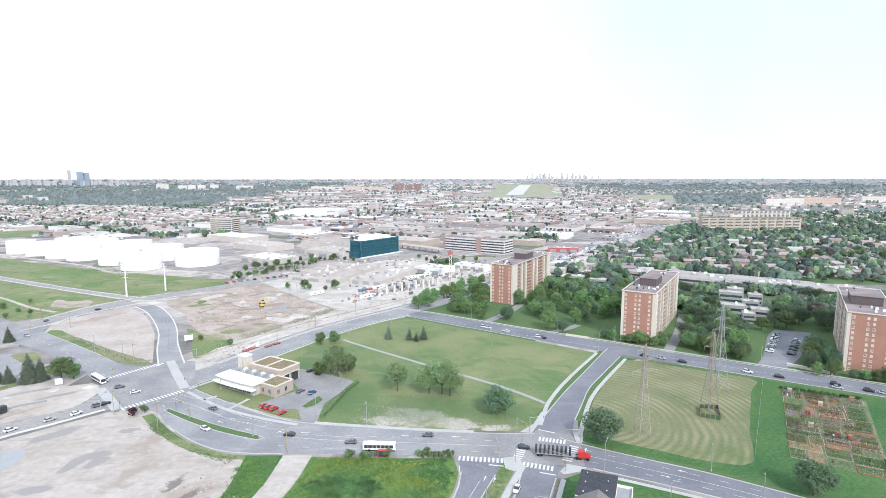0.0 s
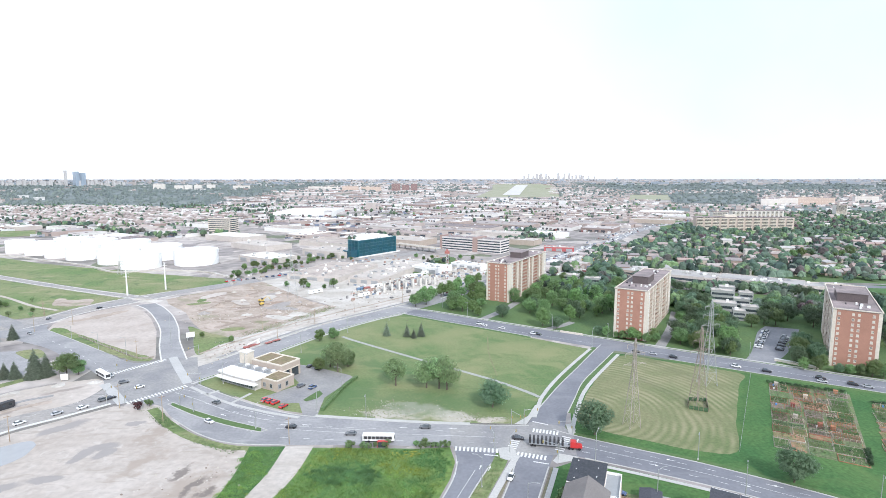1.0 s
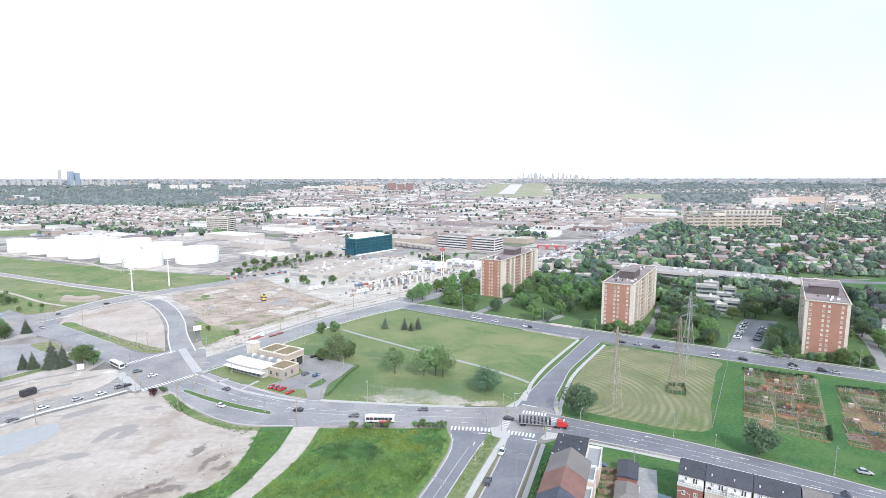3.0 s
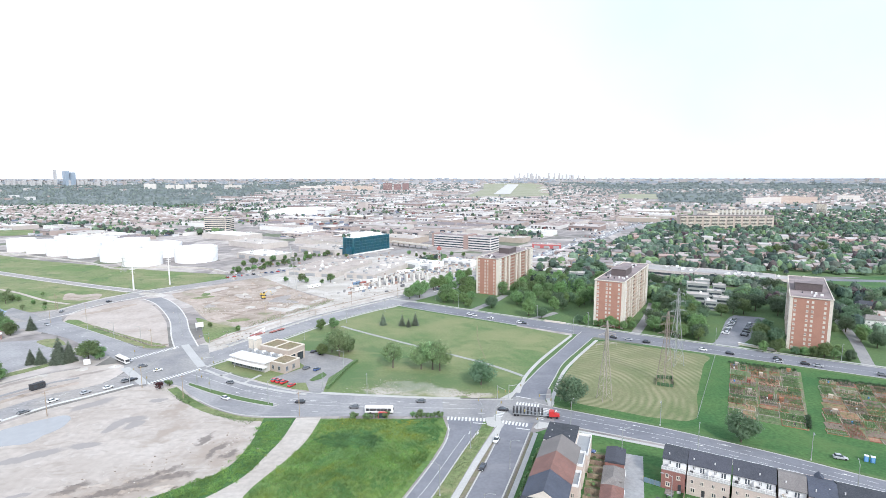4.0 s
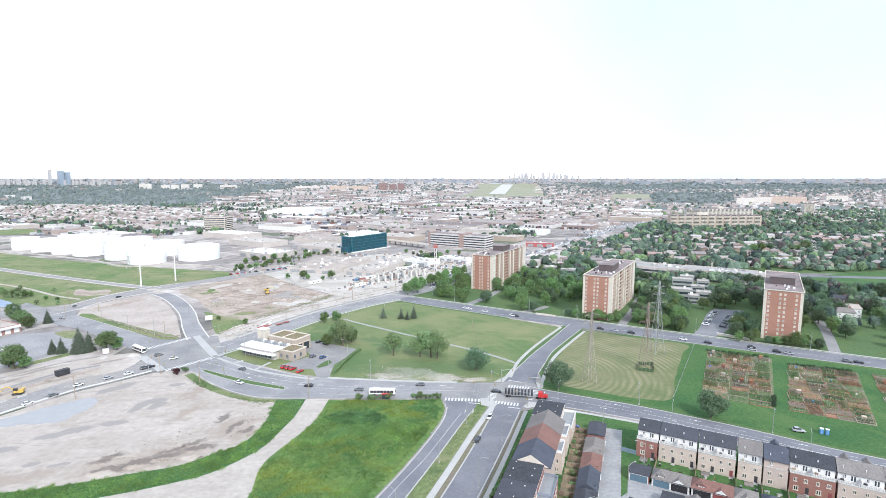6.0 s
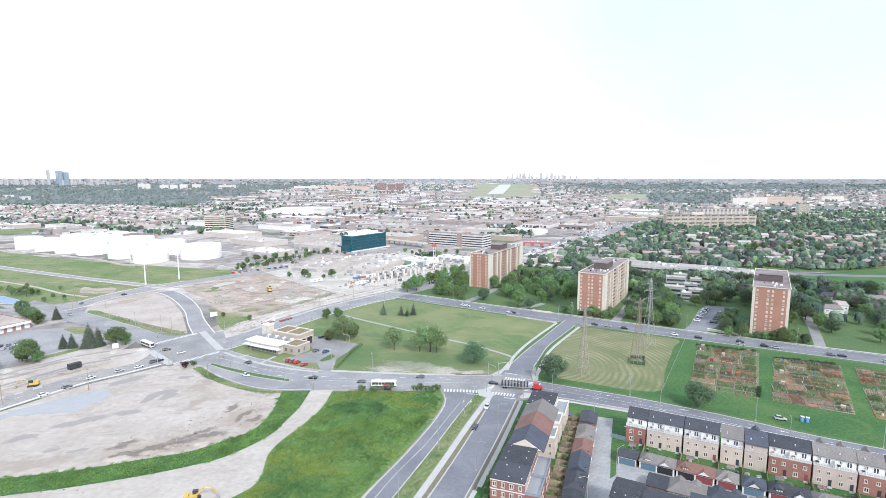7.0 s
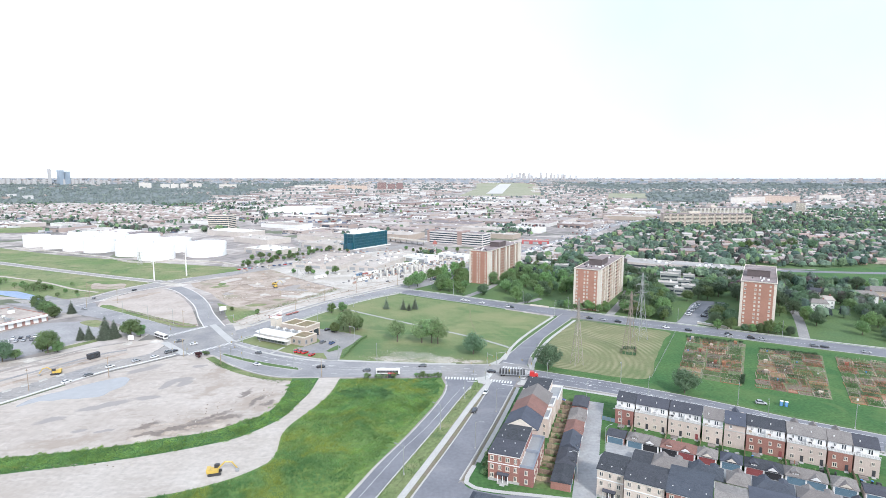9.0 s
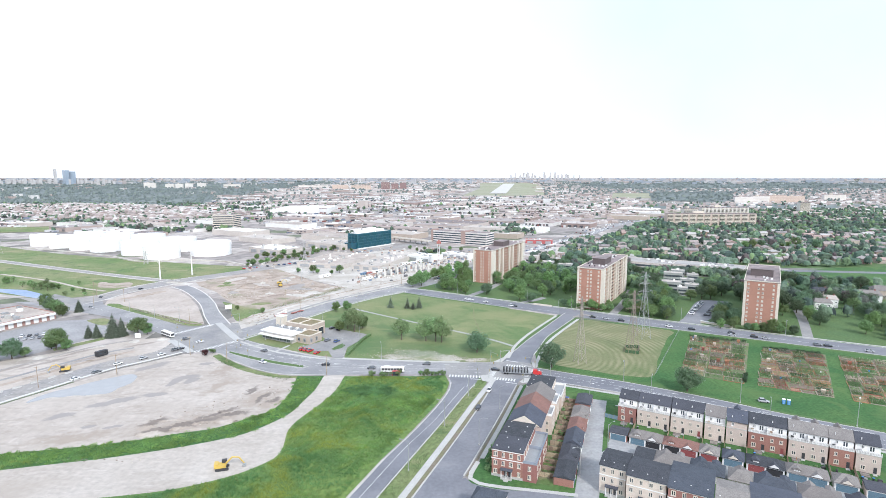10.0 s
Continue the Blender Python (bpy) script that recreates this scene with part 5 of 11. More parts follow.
ROW_A = ((3.6, 14.2, BRICK_RED, ROOF_DARK, "flat", "red brick corner townhouse with white cornices"), (14.6, 26.0, BRICK_RED, ROOF_DARK, "flat", "red brick townhouse with a flat dark roof"),
         (26.4, 37.8, BRICK_TAN, ROOF_BLUE, "gable", "townhouse with a steep slate-blue gable roof"), (38.2, 49.6, BRICK_TAN, ROOF_RED, "gable", "townhouse with a red shingle gable roof"),
         (50.0, 61.6, BRICK_TAN, ROOF_TAN, "gable", "townhouse with a tan shingle gable roof"), (62.0, 76.0, BRICK_TAN, ROOF_DARK, "flat", "end townhouse with a flat dark roof"))
for _y0, _y1, _br, _rf, _k, _lab in ROW_A:
    if _k == "gable":
        street_house(A_FRAME, 0, 12.5, _y0, _y1, _br, _rf, "gable", _lab, -90, False, 10.2)
    elif _y0 < 10:
        street_house(A_FRAME, 0, 10.6, _y0, _y1, _br, _rf, "flat", _lab, 0)
        row_a_rear(_y0, _y1, _br, BLUE_CLAD if _y0 < 30 else SIDING)
    else:
        street_house(A_FRAME, 0, 10.6, _y0, _y1, _br, _rf, "flat", _lab, -90)
        row_a_rear(_y0, _y1, _br, BLUE_CLAD if _y0 < 30 else SIDING)
for _y0, _y1, _br in ((39.2, 47.6, BRICK_TAN), (51.5, 60.5, BRICK_TAN)):
    row_a_rear(_y0, _y1, _br, SIDING, 3.4, 11.2, 7.6)
A_BACK = A_FRAME @ pose(0, 0, 0, 0, 0, 90)     # x: along the street, y: towards it
for _y0, _y1, _k, _rf, _lab in ((5.2, 16.4, "flat", ROOF_DARK, "brick garage with a flat dark roof"), (16.8, 28.0, "hip", ROOF_DARK, "garage with a dark hipped roof"), (28.4, 39.8, "gable", ROOF_BLUE, "garage with a slate-blue roof"),
                                (40.2, 51.6, "hip", ROOF_RED, "garage with a red hipped roof"), (52.0, 63.6, "hip", ROOF_TAN, "garage with a tan hipped roof"), (66.8, 77.8, "flat", ROOF_DARK, "garage with a flat dark roof")):
    garage(A_BACK, _y0, _y1, -27.0, -20.6, _k, BRICK_RED if _k == "flat" else BRICK_TAN, _rf, (DOOR_BLUE, DOOR_RED), _lab, 2, -1)

for _x0, _x1, _y0, _y1, _br, _rf, _k, _lab in (
        (53.6, 61.6, -84.0, -72.5, BRICK_TAN, ROOF_DARK, "slope", "tan brick end townhouse with a dark roof"), (62.2, 73.6, -86.0, -74.0, BRICK_TAN, ROOF_DARK, "slope", "tan brick townhouse with a dark shallow roof"),
        (74.2, 86.0, -87.0, -70.5, BRICK_RED, ROOF_BLUE, "slope", "red brick townhouse with a slate shallow roof"), (86.8, 95.0, -88.0, -75.0, BRICK_TAN, ROOF_TAN, "slope", "townhouse with a tan shingle roof"),
        (95.6, 108.0, -88.0, -72.5, BRICK_TAN, ROOF_BLUE, "slope", "tan townhouse with a slate roof"), (108.6, 120.0, -88.0, -74.0, BRICK_TAN, ROOF_TAN, "slope", "tan townhouse with a tan shingle roof"),
        (120.6, 134.0, -88.0, -74.0, BRICK_RED, ROOF_DARK, "slope", "red townhouse with a dark roof")):
    street_house(B_FRAME, _x0, _x1, _y0, _y1, _br, _rf, _k, _lab, 0)
street_house(pose(15, 86, 0, 0, 0, -21.8), 1.6, 10.6, -28, -18.6, BRICK_TAN, ROOF_BLUE, "hip", "corner townhouse with a slate hipped roof", 180, False)


def wood_fence(m, length, label="weathered wooden yard fence", mat_=None):
    t = thing("yard_fence", label, "fence", m, "yard fences")
    k = max(2, int(length / 1.6))
    for i in range(k):
        x = length * i / k
        tagged(shared("fence_panel", ("fence", round(length / k, 2), (mat_ or WOOD).name), lambda b: [box(b, 0.02 + j * 0.2, -0.03 - 0.02 * (j % 2), 0.05, 0.2 + j * 0.2, 0.03, 1.75) for j in range(int(length / k / 0.2))], mat_ or WOOD, t, pose(x, 0, 0)), kind="stuff")
        shared("post", "fencepost", lambda b: box(b, -0.07, -0.07, 0, 0.07, 0.07, 1.9), mat_ or WOOD, t, pose(x, 0, 0))
    return t


for _i in range(15):
    _y = 8.6 + _i * 4.6
    wood_fence(A_FRAME @ pose(15.4, _y, 0), 5.2)
for _b in ROW_B[1:]:
    wood_fence(B_FRAME @ pose(_b[0] - 0.3, -39.2, 0, 0, 0, 90), 10.6)
wood_fence(B_FRAME @ pose(52.5, -68.5, 0, 0, 0, 0), 7.0)
wood_fence(pose(69.2, 132.4, 0, 0, 0, -36), 5.6, "blue-grey board fence beside the lane", mat("blue_grey_boards", (0.20, 0.29, 0.36), 0.8, 0.1, 1.0, 0.2))
# ---------------------------------------------------------------- trees


def leaf_quads(out_v, out_f, centre, radius, count, size, rnd, squash=0.8):
    """Leaf clusters: small tilted quads set over a lump."""
    for _ in range(count):
        u, w = rnd.uniform(-1, 1), rnd.uniform(0, 2 * math.pi)
        s = math.sqrt(1 - u * u)
        n = Vector((s * math.cos(w), s * math.sin(w), u))
        p = centre + Vector((n.x, n.y, n.z * squash)) * radius * rnd.uniform(0.7, 1.08)
        n = (n * 0.9 + Vector((rnd.uniform(-0.45, 0.45), rnd.uniform(-0.45, 0.45), rnd.uniform(0.2, 1.0)))).normalized()
        a = n.orthogonal().normalized()
        c = n.cross(a)
        turn, q = rnd.uniform(0, math.pi), size * rnd.uniform(0.6, 1.3)
        a, c = (a * math.cos(turn) + c * math.sin(turn)) * q, (c * math.cos(turn) - a * math.sin(turn)) * q * 0.8
        k = len(out_v)
        out_v += [p - a - c * 0.4, p - c, p + a, p + c]
        out_f.append((k, k + 1, k + 2, k + 3))


def raw_mesh(name, verts, faces, material):
    me = bpy.data.meshes.new(name)
    me.from_pydata([tuple(v) for v in verts], [], faces)
    me.materials.append(material)
    return me


def broadleaf(seed, height, radius, leaf, label, lumps=38, per=84, size=0.37, low=0.1):
    """A broad tree: tapered trunk, limbs, and a lumpy crown of leaf clusters with gaps."""
    rnd = random.Random(seed)
    t = thing("tree", label, "tree")
    b = bmesh.new()
    tube(b, (0, 0, -0.1), (0.1, 0.05, height * 0.45), height * 0.024 + 0.08, height * 0.014 + 0.04, 7)
    ends = []
    for i in range(7):
        w = i * 2.4 + rnd.uniform(-0.4, 0.4)
        z = height * rnd.uniform(0.25, 0.45)
        e = Vector((math.cos(w) * radius * 0.6, math.sin(w) * radius * 0.6, height * rnd.uniform(0.55, 0.8)))
        tube(b, (0, 0, z), e, height * 0.012, 0.05, 5)
        ends.append(e)
    part("trunk", b, BARK, t)
    v, f = [], []
    mid, tall = height * (low + 1) / 2, height * (1 - low) / 2
    for i in range(lumps):
        if i < len(ends):
            c = ends[i]
        else:
            u, w = rnd.uniform(-0.85, 1), rnd.uniform(0, 2 * math.pi)
            s = math.sqrt(1 - u * u) * (1.0 if u > -0.2 else 0.85)
            k = rnd.uniform(0.55, 0.86)
            c = Vector((s * math.cos(w) * radius * k, s * math.sin(w) * radius * k, mid + u * tall * k))
        leaf_quads(v, f, c, radius * rnd.uniform(0.27, 0.44), per, size, rnd)
    crown = new("crown", raw_mesh("crown", v, f, leaf))
    crown.parent = t
    return t


def conifer(seed, height, radius, label):
    rnd = random.Random(seed)
    t = thing("spruce_tree", label, "tree")
    b = bmesh.new()
    tube(b, (0, 0, -0.1), (0, 0, height * 0.96), height * 0.02 + 0.05, 0.03, 6)
    part("trunk", b, BARK, t)
    v, f = [], []
    tiers = int(height * 2.2)
    for i in range(tiers):
        z = height * (0.06 + 0.92 * i / tiers)
        r = radius * (1 - i / tiers) ** 0.9 + 0.15
        k = max(5, int(r * 9))
        for j in range(k):
            w = 2 * math.pi * (j + rnd.random()) / k
            rr = r * rnd.uniform(0.5, 1.15)
            d, side = Vector((math.cos(w), math.sin(w), -0.28)), Vector((-math.sin(w), math.cos(w), 0))
            o, n0 = Vector((0, 0, z + rnd.uniform(-0.35, 0.35))), len(v)
            wd = 0.22 + rr * 0.16
            v += [o + d * rr * 0.25 - side * wd * 0.5, o + d * rr * 0.8 - side * wd, o + d * rr, o + d * rr * 0.8 + side * wd, o + d * rr * 0.25 + side * wd * 0.5]
            f.append((n0, n0 + 1, n0 + 2, n0 + 3, n0 + 4))
    crown = new("crown", raw_mesh("crown", v, f, NEEDLE))
    crown.parent = t
    return t


# one of each kind, standing out in the far woods
MODEL_SPOT = [(430 + 17 * i, 640 + 9 * (i % 3)) for i in range(12)]
TREES = [broadleaf(1, 13, 6.2, LEAF_A, "leafy green street tree with a rounded crown"), broadleaf(2, 14, 5.6, LEAF_B, "light green leafy tree with a loose crown"), broadleaf(3, 13, 6.6, LEAF_C, "dark green broad leafy tree"),
         broadleaf(4, 10, 4.6, LEAF_A, "small leafy green tree"), broadleaf(5, 11, 4.4, LEAF_B, "small light green tree"), broadleaf(6, 16, 6.8, LEAF_A, "tall leafy green tree"), broadleaf(7, 15, 7.2, LEAF_C, "tall dark green tree")]
for _t, (_x, _y) in zip(TREES, MODEL_SPOT):
    _t.matrix_basis = pose(_x, _y, 0)
TREES += [broadleaf(31, 14.5, 6.4, LEAF_W, "tall loose-crowned pale green tree in the park", 34, 74, 0.36, 0.1), broadleaf(32, 14, 6.0, LEAF_W, "loose-crowned pale green tree in the park", 26, 70, 0.36, 0.14)]
TREES[7].matrix_basis, TREES[8].matrix_basis = pose(-6.5, 239.2, 0), pose(-21.5, 242, 0)
SPRUCE = [conifer(11, 10, 3.0, "dark green spruce tree"), conifer(12, 13, 4.2, "tall dark spruce tree")]
for _t, (_x, _y) in zip(SPRUCE, MODEL_SPOT[8:]):
    _t.matrix_basis = pose(_x, _y, 0)
SHRUB = broadleaf(21, 2.6, 1.5, LEAF_A, "low green shrub beside the road", 10, 26, 0.28, 0.05)
SHRUB.name, SHRUB["category"] = "shrub", "shrub"
SHRUB.matrix_basis = pose(-28, 181.2, 0)
COPPER_BUSH = broadleaf(22, 4.2, 2.2, leaf_mat("maroon_leaves", (0.085, 0.035, 0.045), (0.11, 0.05, 0.055)), "dark maroon bush at the street corner", 14, 34, 0.3, 0.05)
COPPER_BUSH.name, COPPER_BUSH["category"] = "bush", "bush"
COPPER_BUSH.matrix_basis = pose(-131.3, 215.5, 0)
_rt = random.Random(77)


GROVE = {}


def plant(kind, x, y, s=1.0, group=""):
    m = pose(x, y, 0, 0, 0, _rt.uniform(0, 360)) @ Matrix.Diagonal((s, s, s * _rt.uniform(0.92, 1.08), 1))
    if group.startswith("trees round") and y + 0.35 * x > 400:
        GROVE.setdefault((kind.name, int(x + y) % 3), []).append((kind, m))
        return None
    t = copy_thing(kind, m)
    if group:
        tagged(t, group=group)
    return t


for _k, _x, _y, _s in ((8, -0.5, 238.4, 1.1), (7, 3.2, 236.6, 1.05), (2, 23, 217, 1.0), (2, 60.5, 191.5, 1.1), (2, 117, 158, 0.92), (7, -53, 260.5, 1.05), (8, -58.5, 268, 0.8),
                       (4, -74, 313, 0.7), (3, -66, 318, 0.75), (0, -58, 278, 0.85), (3, -49, 268, 0.9), (4, -63, 262, 0.7), (0, -189.3, 255.5, 1.02), (3, -185, 258, 0.8), (2, -196, 264, 0.6), (0, -221.5, 227.5, 1.0), (3, -226, 230, 0.85), (3, -217, 229, 0.7), (2, -236, 213, 0.95), (2, -243, 207, 0.8), (0, -231, 216, 0.5), (0, -299, 331, 0.85), (2, -291, 324, 0.8), (0, -283, 317, 0.85), (3, -276, 311, 1.0), (3, -270, 306, 0.9), (3, -343, 404, 0.62), (3, -351, 407, 0.7), (3, -357, 410, 0.6), (4, -363, 409, 0.55), (4, -337, 402, 0.5), (3, -370, 414, 0.6), (3, -402, 427, 0.7), (3, -318, 392, 0.4), (3, -306, 388, 0.35), (4, -150, 322, 0.35), (4, -128, 312, 0.4)):
    plant(TREES[_k], _x, _y, _s)
for _k, _x, _y, _s in ((0, -34, 325, 0.9), (0, -21, 323, 0.85), (0, -16.5, 320, 0.7), (0, -12, 324, 0.95), (1, -218.3, 252.5, 0.74), (1, -213.4, 252.8, 0.8), (1, -204, 254, 1.3), (1, -199.5, 255.5, 1.0), (1, -266, 318.6, 0.85)):
    plant(SPRUCE[_k], _x, _y, _s)
for _i in range(17):
    plant(SHRUB, (-29, -26.5, -24, -20, -9, -7, -5.2, -3.5, -1.8, 0, 1.6, -33, -128, -130, -34, -6, 2.5)[_i], (182, 181.5, 182.4, 181.8, 182.2, 181.3, 182.4, 181.6, 182.2, 181.5, 182.3, 182, 219, 221, 181.5, 182.5, 182)[_i], _rt.uniform(0.7, 1.2), "shrubs along the road")
for _x, _y, _s in ((-357, 399, 0.5), (-350, 399, 0.55), (-341, 394, 0.5), (-375, 411, 0.42), (-402, 436, 0.4), (-312, 373, 0.35), (-295, 372, 0.3), (-330, 420, 0.3), (-366, 430, 0.34)):
    plant(TREES[8], _x, _y, _s, "bushes in the field")
_shrub_row = [(A_FRAME @ Vector((-2.2 + _rt.uniform(-0.4, 0.4), 6 + 3.1 * i, 0))) for i in range(22)]
for _p in _shrub_row:
    plant(SHRUB, _p.x, _p.y, _rt.uniform(0.8, 1.4), "shrubs along the road")

# trees round the apartment blocks: planted at random within the grounds, clear of what is built there
APT_FOOT = [[(x + c * px + s * py, y - s * px + c * py) for px, py in ((-3, -2.5), (w + 3, -2.5), (w + 3, ln + 3), (-3, ln + 3))]
            for x, y, w, ln, c, s in ((109.5, 322, 19.5, 86, 0.848, 0.53), (38, 425, 20, 84, 0.857, 0.515), (208, 269, 20.7, 78, 0.839, 0.545))]
CLEAR = APT_FOOT + [[(362, 436), (380, 402), (392, 384), (470, 376), (560, 400), (560, 500), (392, 478)], [(30, 352), (36, 348), (62, 412), (56, 416)], [(127, 296), (136, 292), (178, 380), (168, 385)], [(164, 276), (184, 268), (204, 288), (225, 314), (241, 336), (222, 348), (206, 337), (179, 297)], [(70, 320), (76, 317), (95, 350), (88, 354)],
                    [(228, 240), (236, 236), (290, 330), (280, 336)], [(236, 250), (300, 214), (330, 262), (262, 296)], [(196, 352), (232, 352), (232, 390), (196, 390)], [(218, 410), (256, 410), (256, 448), (218, 448)], [(170, 548), (260, 484), (318, 446), (356, 440), (364, 470), (290, 520), (200, 572)], [(44, 372), (62, 346), (74, 350), (70, 374), (58, 384)], [(190, 268), (204, 258), (206, 250), (192, 256)], [(282, 300), (314, 292), (322, 326), (292, 336)], [(338, 306), (372, 298), (392, 352), (346, 360)]]
GROUNDS = (([(-28, 404), (0, 392), (27, 370), (36, 384), (48, 412), (36, 424), (40, 480), (78, 530), (60, 540), (6, 460)], 34, (1, 1, 4, 0, 5)),
           ([(40, 372), (66, 346), (100, 326), (108, 332), (140, 400), (150, 440), (118, 470), (84, 470), (58, 424)], 50, (0, 1, 1, 5, 2)),
           ([(136, 300), (164, 284), (176, 306), (196, 342), (212, 356), (204, 420), (180, 440), (160, 392), (150, 350)], 40, (1, 0, 6, 2)),
           ([(190, 270), (203, 262), (240, 350), (262, 400), (220, 372), (204, 330)], 26, (6, 2, 0)),
           ([(228, 250), (250, 262), (272, 320), (350, 290), (420, 300), (430, 400), (340, 430), (262, 420), (250, 360)], 60, (2, 6, 0, 6)),
           ([(300, 214), (420, 140), (520, 260), (430, 300), (340, 262)], 40, (2, 0, 6)),
           ([(120, 480), (152, 446), (206, 440), (210, 462), (150, 560), (100, 520)], 12, (2, 6, 0)))
for _poly, _n2, _kinds in GROUNDS:
    _xs, _ys = [p[0] for p in _poly], [p[1] for p in _poly]
    _made = []
    for _ in range(_n2 * 12):
        _x, _y = _rt.uniform(min(_xs), max(_xs)), _rt.uniform(min(_ys), max(_ys))
        if len(_made) >= _n2 or not inside(_x, _y, _poly) or any(inside(_x, _y, c) for c in CLEAR) or any(math.hypot(_x - a, _y - b) < 5.5 for a, b in _made):
            continue
        _made.append((_x, _y))
        plant(TREES[_rt.choice(_kinds)], _x, _y, _rt.uniform(0.62, 0.98), "trees round the apartment blocks")
for _i, (_x, _y, _s) in enumerate(((114, 316.5, 0.6), (118.5, 313.5, 0.7), (126, 309.5, 0.62), (105, 322.5, 0.6), (101, 326, 0.7), (210, 256, 0.62), (218, 251.5, 0.72), (222, 249.5, 0.68), (200, 263, 0.75), (231, 249, 0.7), (111, 320, 0.45), (122, 313, 0.5), (132, 310, 0.6), (133, 316, 0.65), (206, 258, 0.6), (214, 254, 0.65), (226, 252, 0.6), (197, 262, 0.75), (190, 262, 0.6), (229, 246, 0.55))):
    plant(TREES[(3, 4, 0, 1, 2)[_i % 5]], _x, _y, _s * (1, 1.15, 0.72, 0.8, 0.7)[_i % 5], "trees round the apartment blocks")


for _k, _x, _y, _s in ((2, 262, 268, 0.8), (0, 276, 246, 0.7), (1, 290, 258, 0.85), (2, 268, 300, 0.9), (6, 278, 312, 0.8), (2, 300, 322, 0.85), (0, 316, 306, 0.8), (6, 330, 290, 0.8), (1, 318, 270, 0.75), (0, 306, 240, 0.7), (2, 340, 262, 0.8), (6, 352, 240, 0.75), (0, 330, 222, 0.6), (2, 318, 330, 0.9), (6, 336, 316, 0.85), (2, 354, 300, 0.8)):
    plant(TREES[_k], _x, _y, _s, "trees round the apartment blocks")

for _k, _x, _y, _s in ((2, 312, 289, 0.8), (6, 321, 284, 0.75), (2, 330, 280, 0.85), (6, 338, 291, 0.8), (2, 324, 297, 0.7), (0, 300, 262, 0.7), (6, 308, 254, 0.75), (1, 296, 247, 0.75), (2, 288, 240, 0.6), (6, 316, 264, 0.8), (2, 306, 273, 0.75), (0, 326, 258, 0.8), (2, 281, 233, 0.5), (6, 334, 246, 0.8), (0, 320, 240, 0.75), (2, 310, 233, 0.7), (1, 299, 228, 0.65), (6, 330, 226, 0.8), (2, 345, 270, 0.85), (0, 268, 286, 0.75), (1, 262, 280, 0.6), (1, 150, 299, 0.7), (0, 156, 291, 0.65), (1, 164, 285, 0.6), (6, 158, 306, 0.75), (0, 166, 297, 0.7), (1, 172, 309, 0.75), (6, 165, 319, 0.8), (0, 177, 322, 0.75), (2, 155, 317, 0.8), (1, 184, 334, 0.8), (6, 176, 338, 0.85), (0, 192, 348, 0.8), (2, 186, 356, 0.8), (1, 145, 306, 0.6)):
    plant(TREES[_k], _x, _y, _s, "trees round the apartment blocks")

# the trees farthest back stand so close that they are gathered into groves
for _trees in GROVE.values():
    _v2, _f2, _k2 = [], [], []
    for _kind, _m in _trees:
        for _slot, _part in enumerate(sorted(_kind.children, key=lambda o: o.name)):
            _n2 = len(_v2)
            _v2 += [_m @ p.co for p in _part.data.vertices]
            _f2 += [tuple(_n2 + k for k in p.vertices) for p in _part.data.polygons]
            _k2 += [_slot] * len(_part.data.polygons)
    _me = raw_mesh("grove", _v2, _f2, sorted(_kind.children, key=lambda o: o.name)[0].data.materials[0])
    _me.materials.append(BARK)
    _me.polygons.foreach_set("material_index", _k2)
    tagged(new("tree_grove", _me), "dense grove of leafy trees behind the apartment blocks", "trees", kind="stuff")

# ---------------------------------------------------------------- the distance


class Heap:
    """Many simple solids gathered into one mesh."""

    def __init__(self):
        self.v, self.f = [], []

    def block(self, x, y, w, d, h, turn, z0=0.0, roof=0.0):
        c, s = math.cos(turn), math.sin(turn)
        px, py, pz, k = far_place(x, y)
        n = len(self.v)
        for zz in (z0, z0 + h):
            for a, b in ((-w / 2, -d / 2), (w / 2, -d / 2), (w / 2, d / 2), (-w / 2, d / 2)):
                self.v.append((px + k * (c * a - s * b), py + k * (s * a + c * b), pz + k * zz))
        self.f += [(n, n + 1, n + 5, n + 4), (n + 1, n + 2, n + 6, n + 5), (n + 2, n + 3, n + 7, n + 6), (n + 3, n, n + 4, n + 7)]
        if roof:
            for a in (-w / 2, w / 2):
                self.v.append((px + k * c * a, py + k * s * a, pz + k * (z0 + h + roof)))
            self.f += [(n + 4, n + 5, n + 9, n + 8), (n + 6, n + 7, n + 8, n + 9), (n + 5, n + 6, n + 9), (n + 7, n + 4, n + 8)]
        else:
            self.f.append((n + 4, n + 5, n + 6, n + 7))

    def clump(self, x, y, r, h, count, size, rnd):
        px, py, pz, k = far_place(x, y)
        n, c = len(self.v), 7
        self.v.append((px, py, pz + k * h * rnd.uniform(0.9, 1.0)))
        for ring, zz in ((0.66, 0.78), (0.88, 0.36)):
            for i in range(c):
                q = k * r * ring * rnd.uniform(0.8, 1.1)
                self.v.append((px + q * math.cos(6.283 * i / c), py + q * math.sin(6.283 * i / c), pz + k * h * zz * rnd.uniform(0.88, 1.1)))
        for i in range(c):
            j = (i + 1) % c
            self.f += [(n, n + 1 + i, n + 1 + j), (n + 1 + i, n + 1 + c + i, n + 1 + c + j, n + 1 + j)]
        leaf_quads(self.v, self.f, Vector((px, py, pz + k * h * 0.55)), k * r * 0.94, count, k * size, rnd, h * 0.5 / r)

    def done(self, name, material, label, category):
        ob = new(name, raw_mesh(name, self.v, self.f, material))
        return tagged(ob, label, category, kind="stuff")


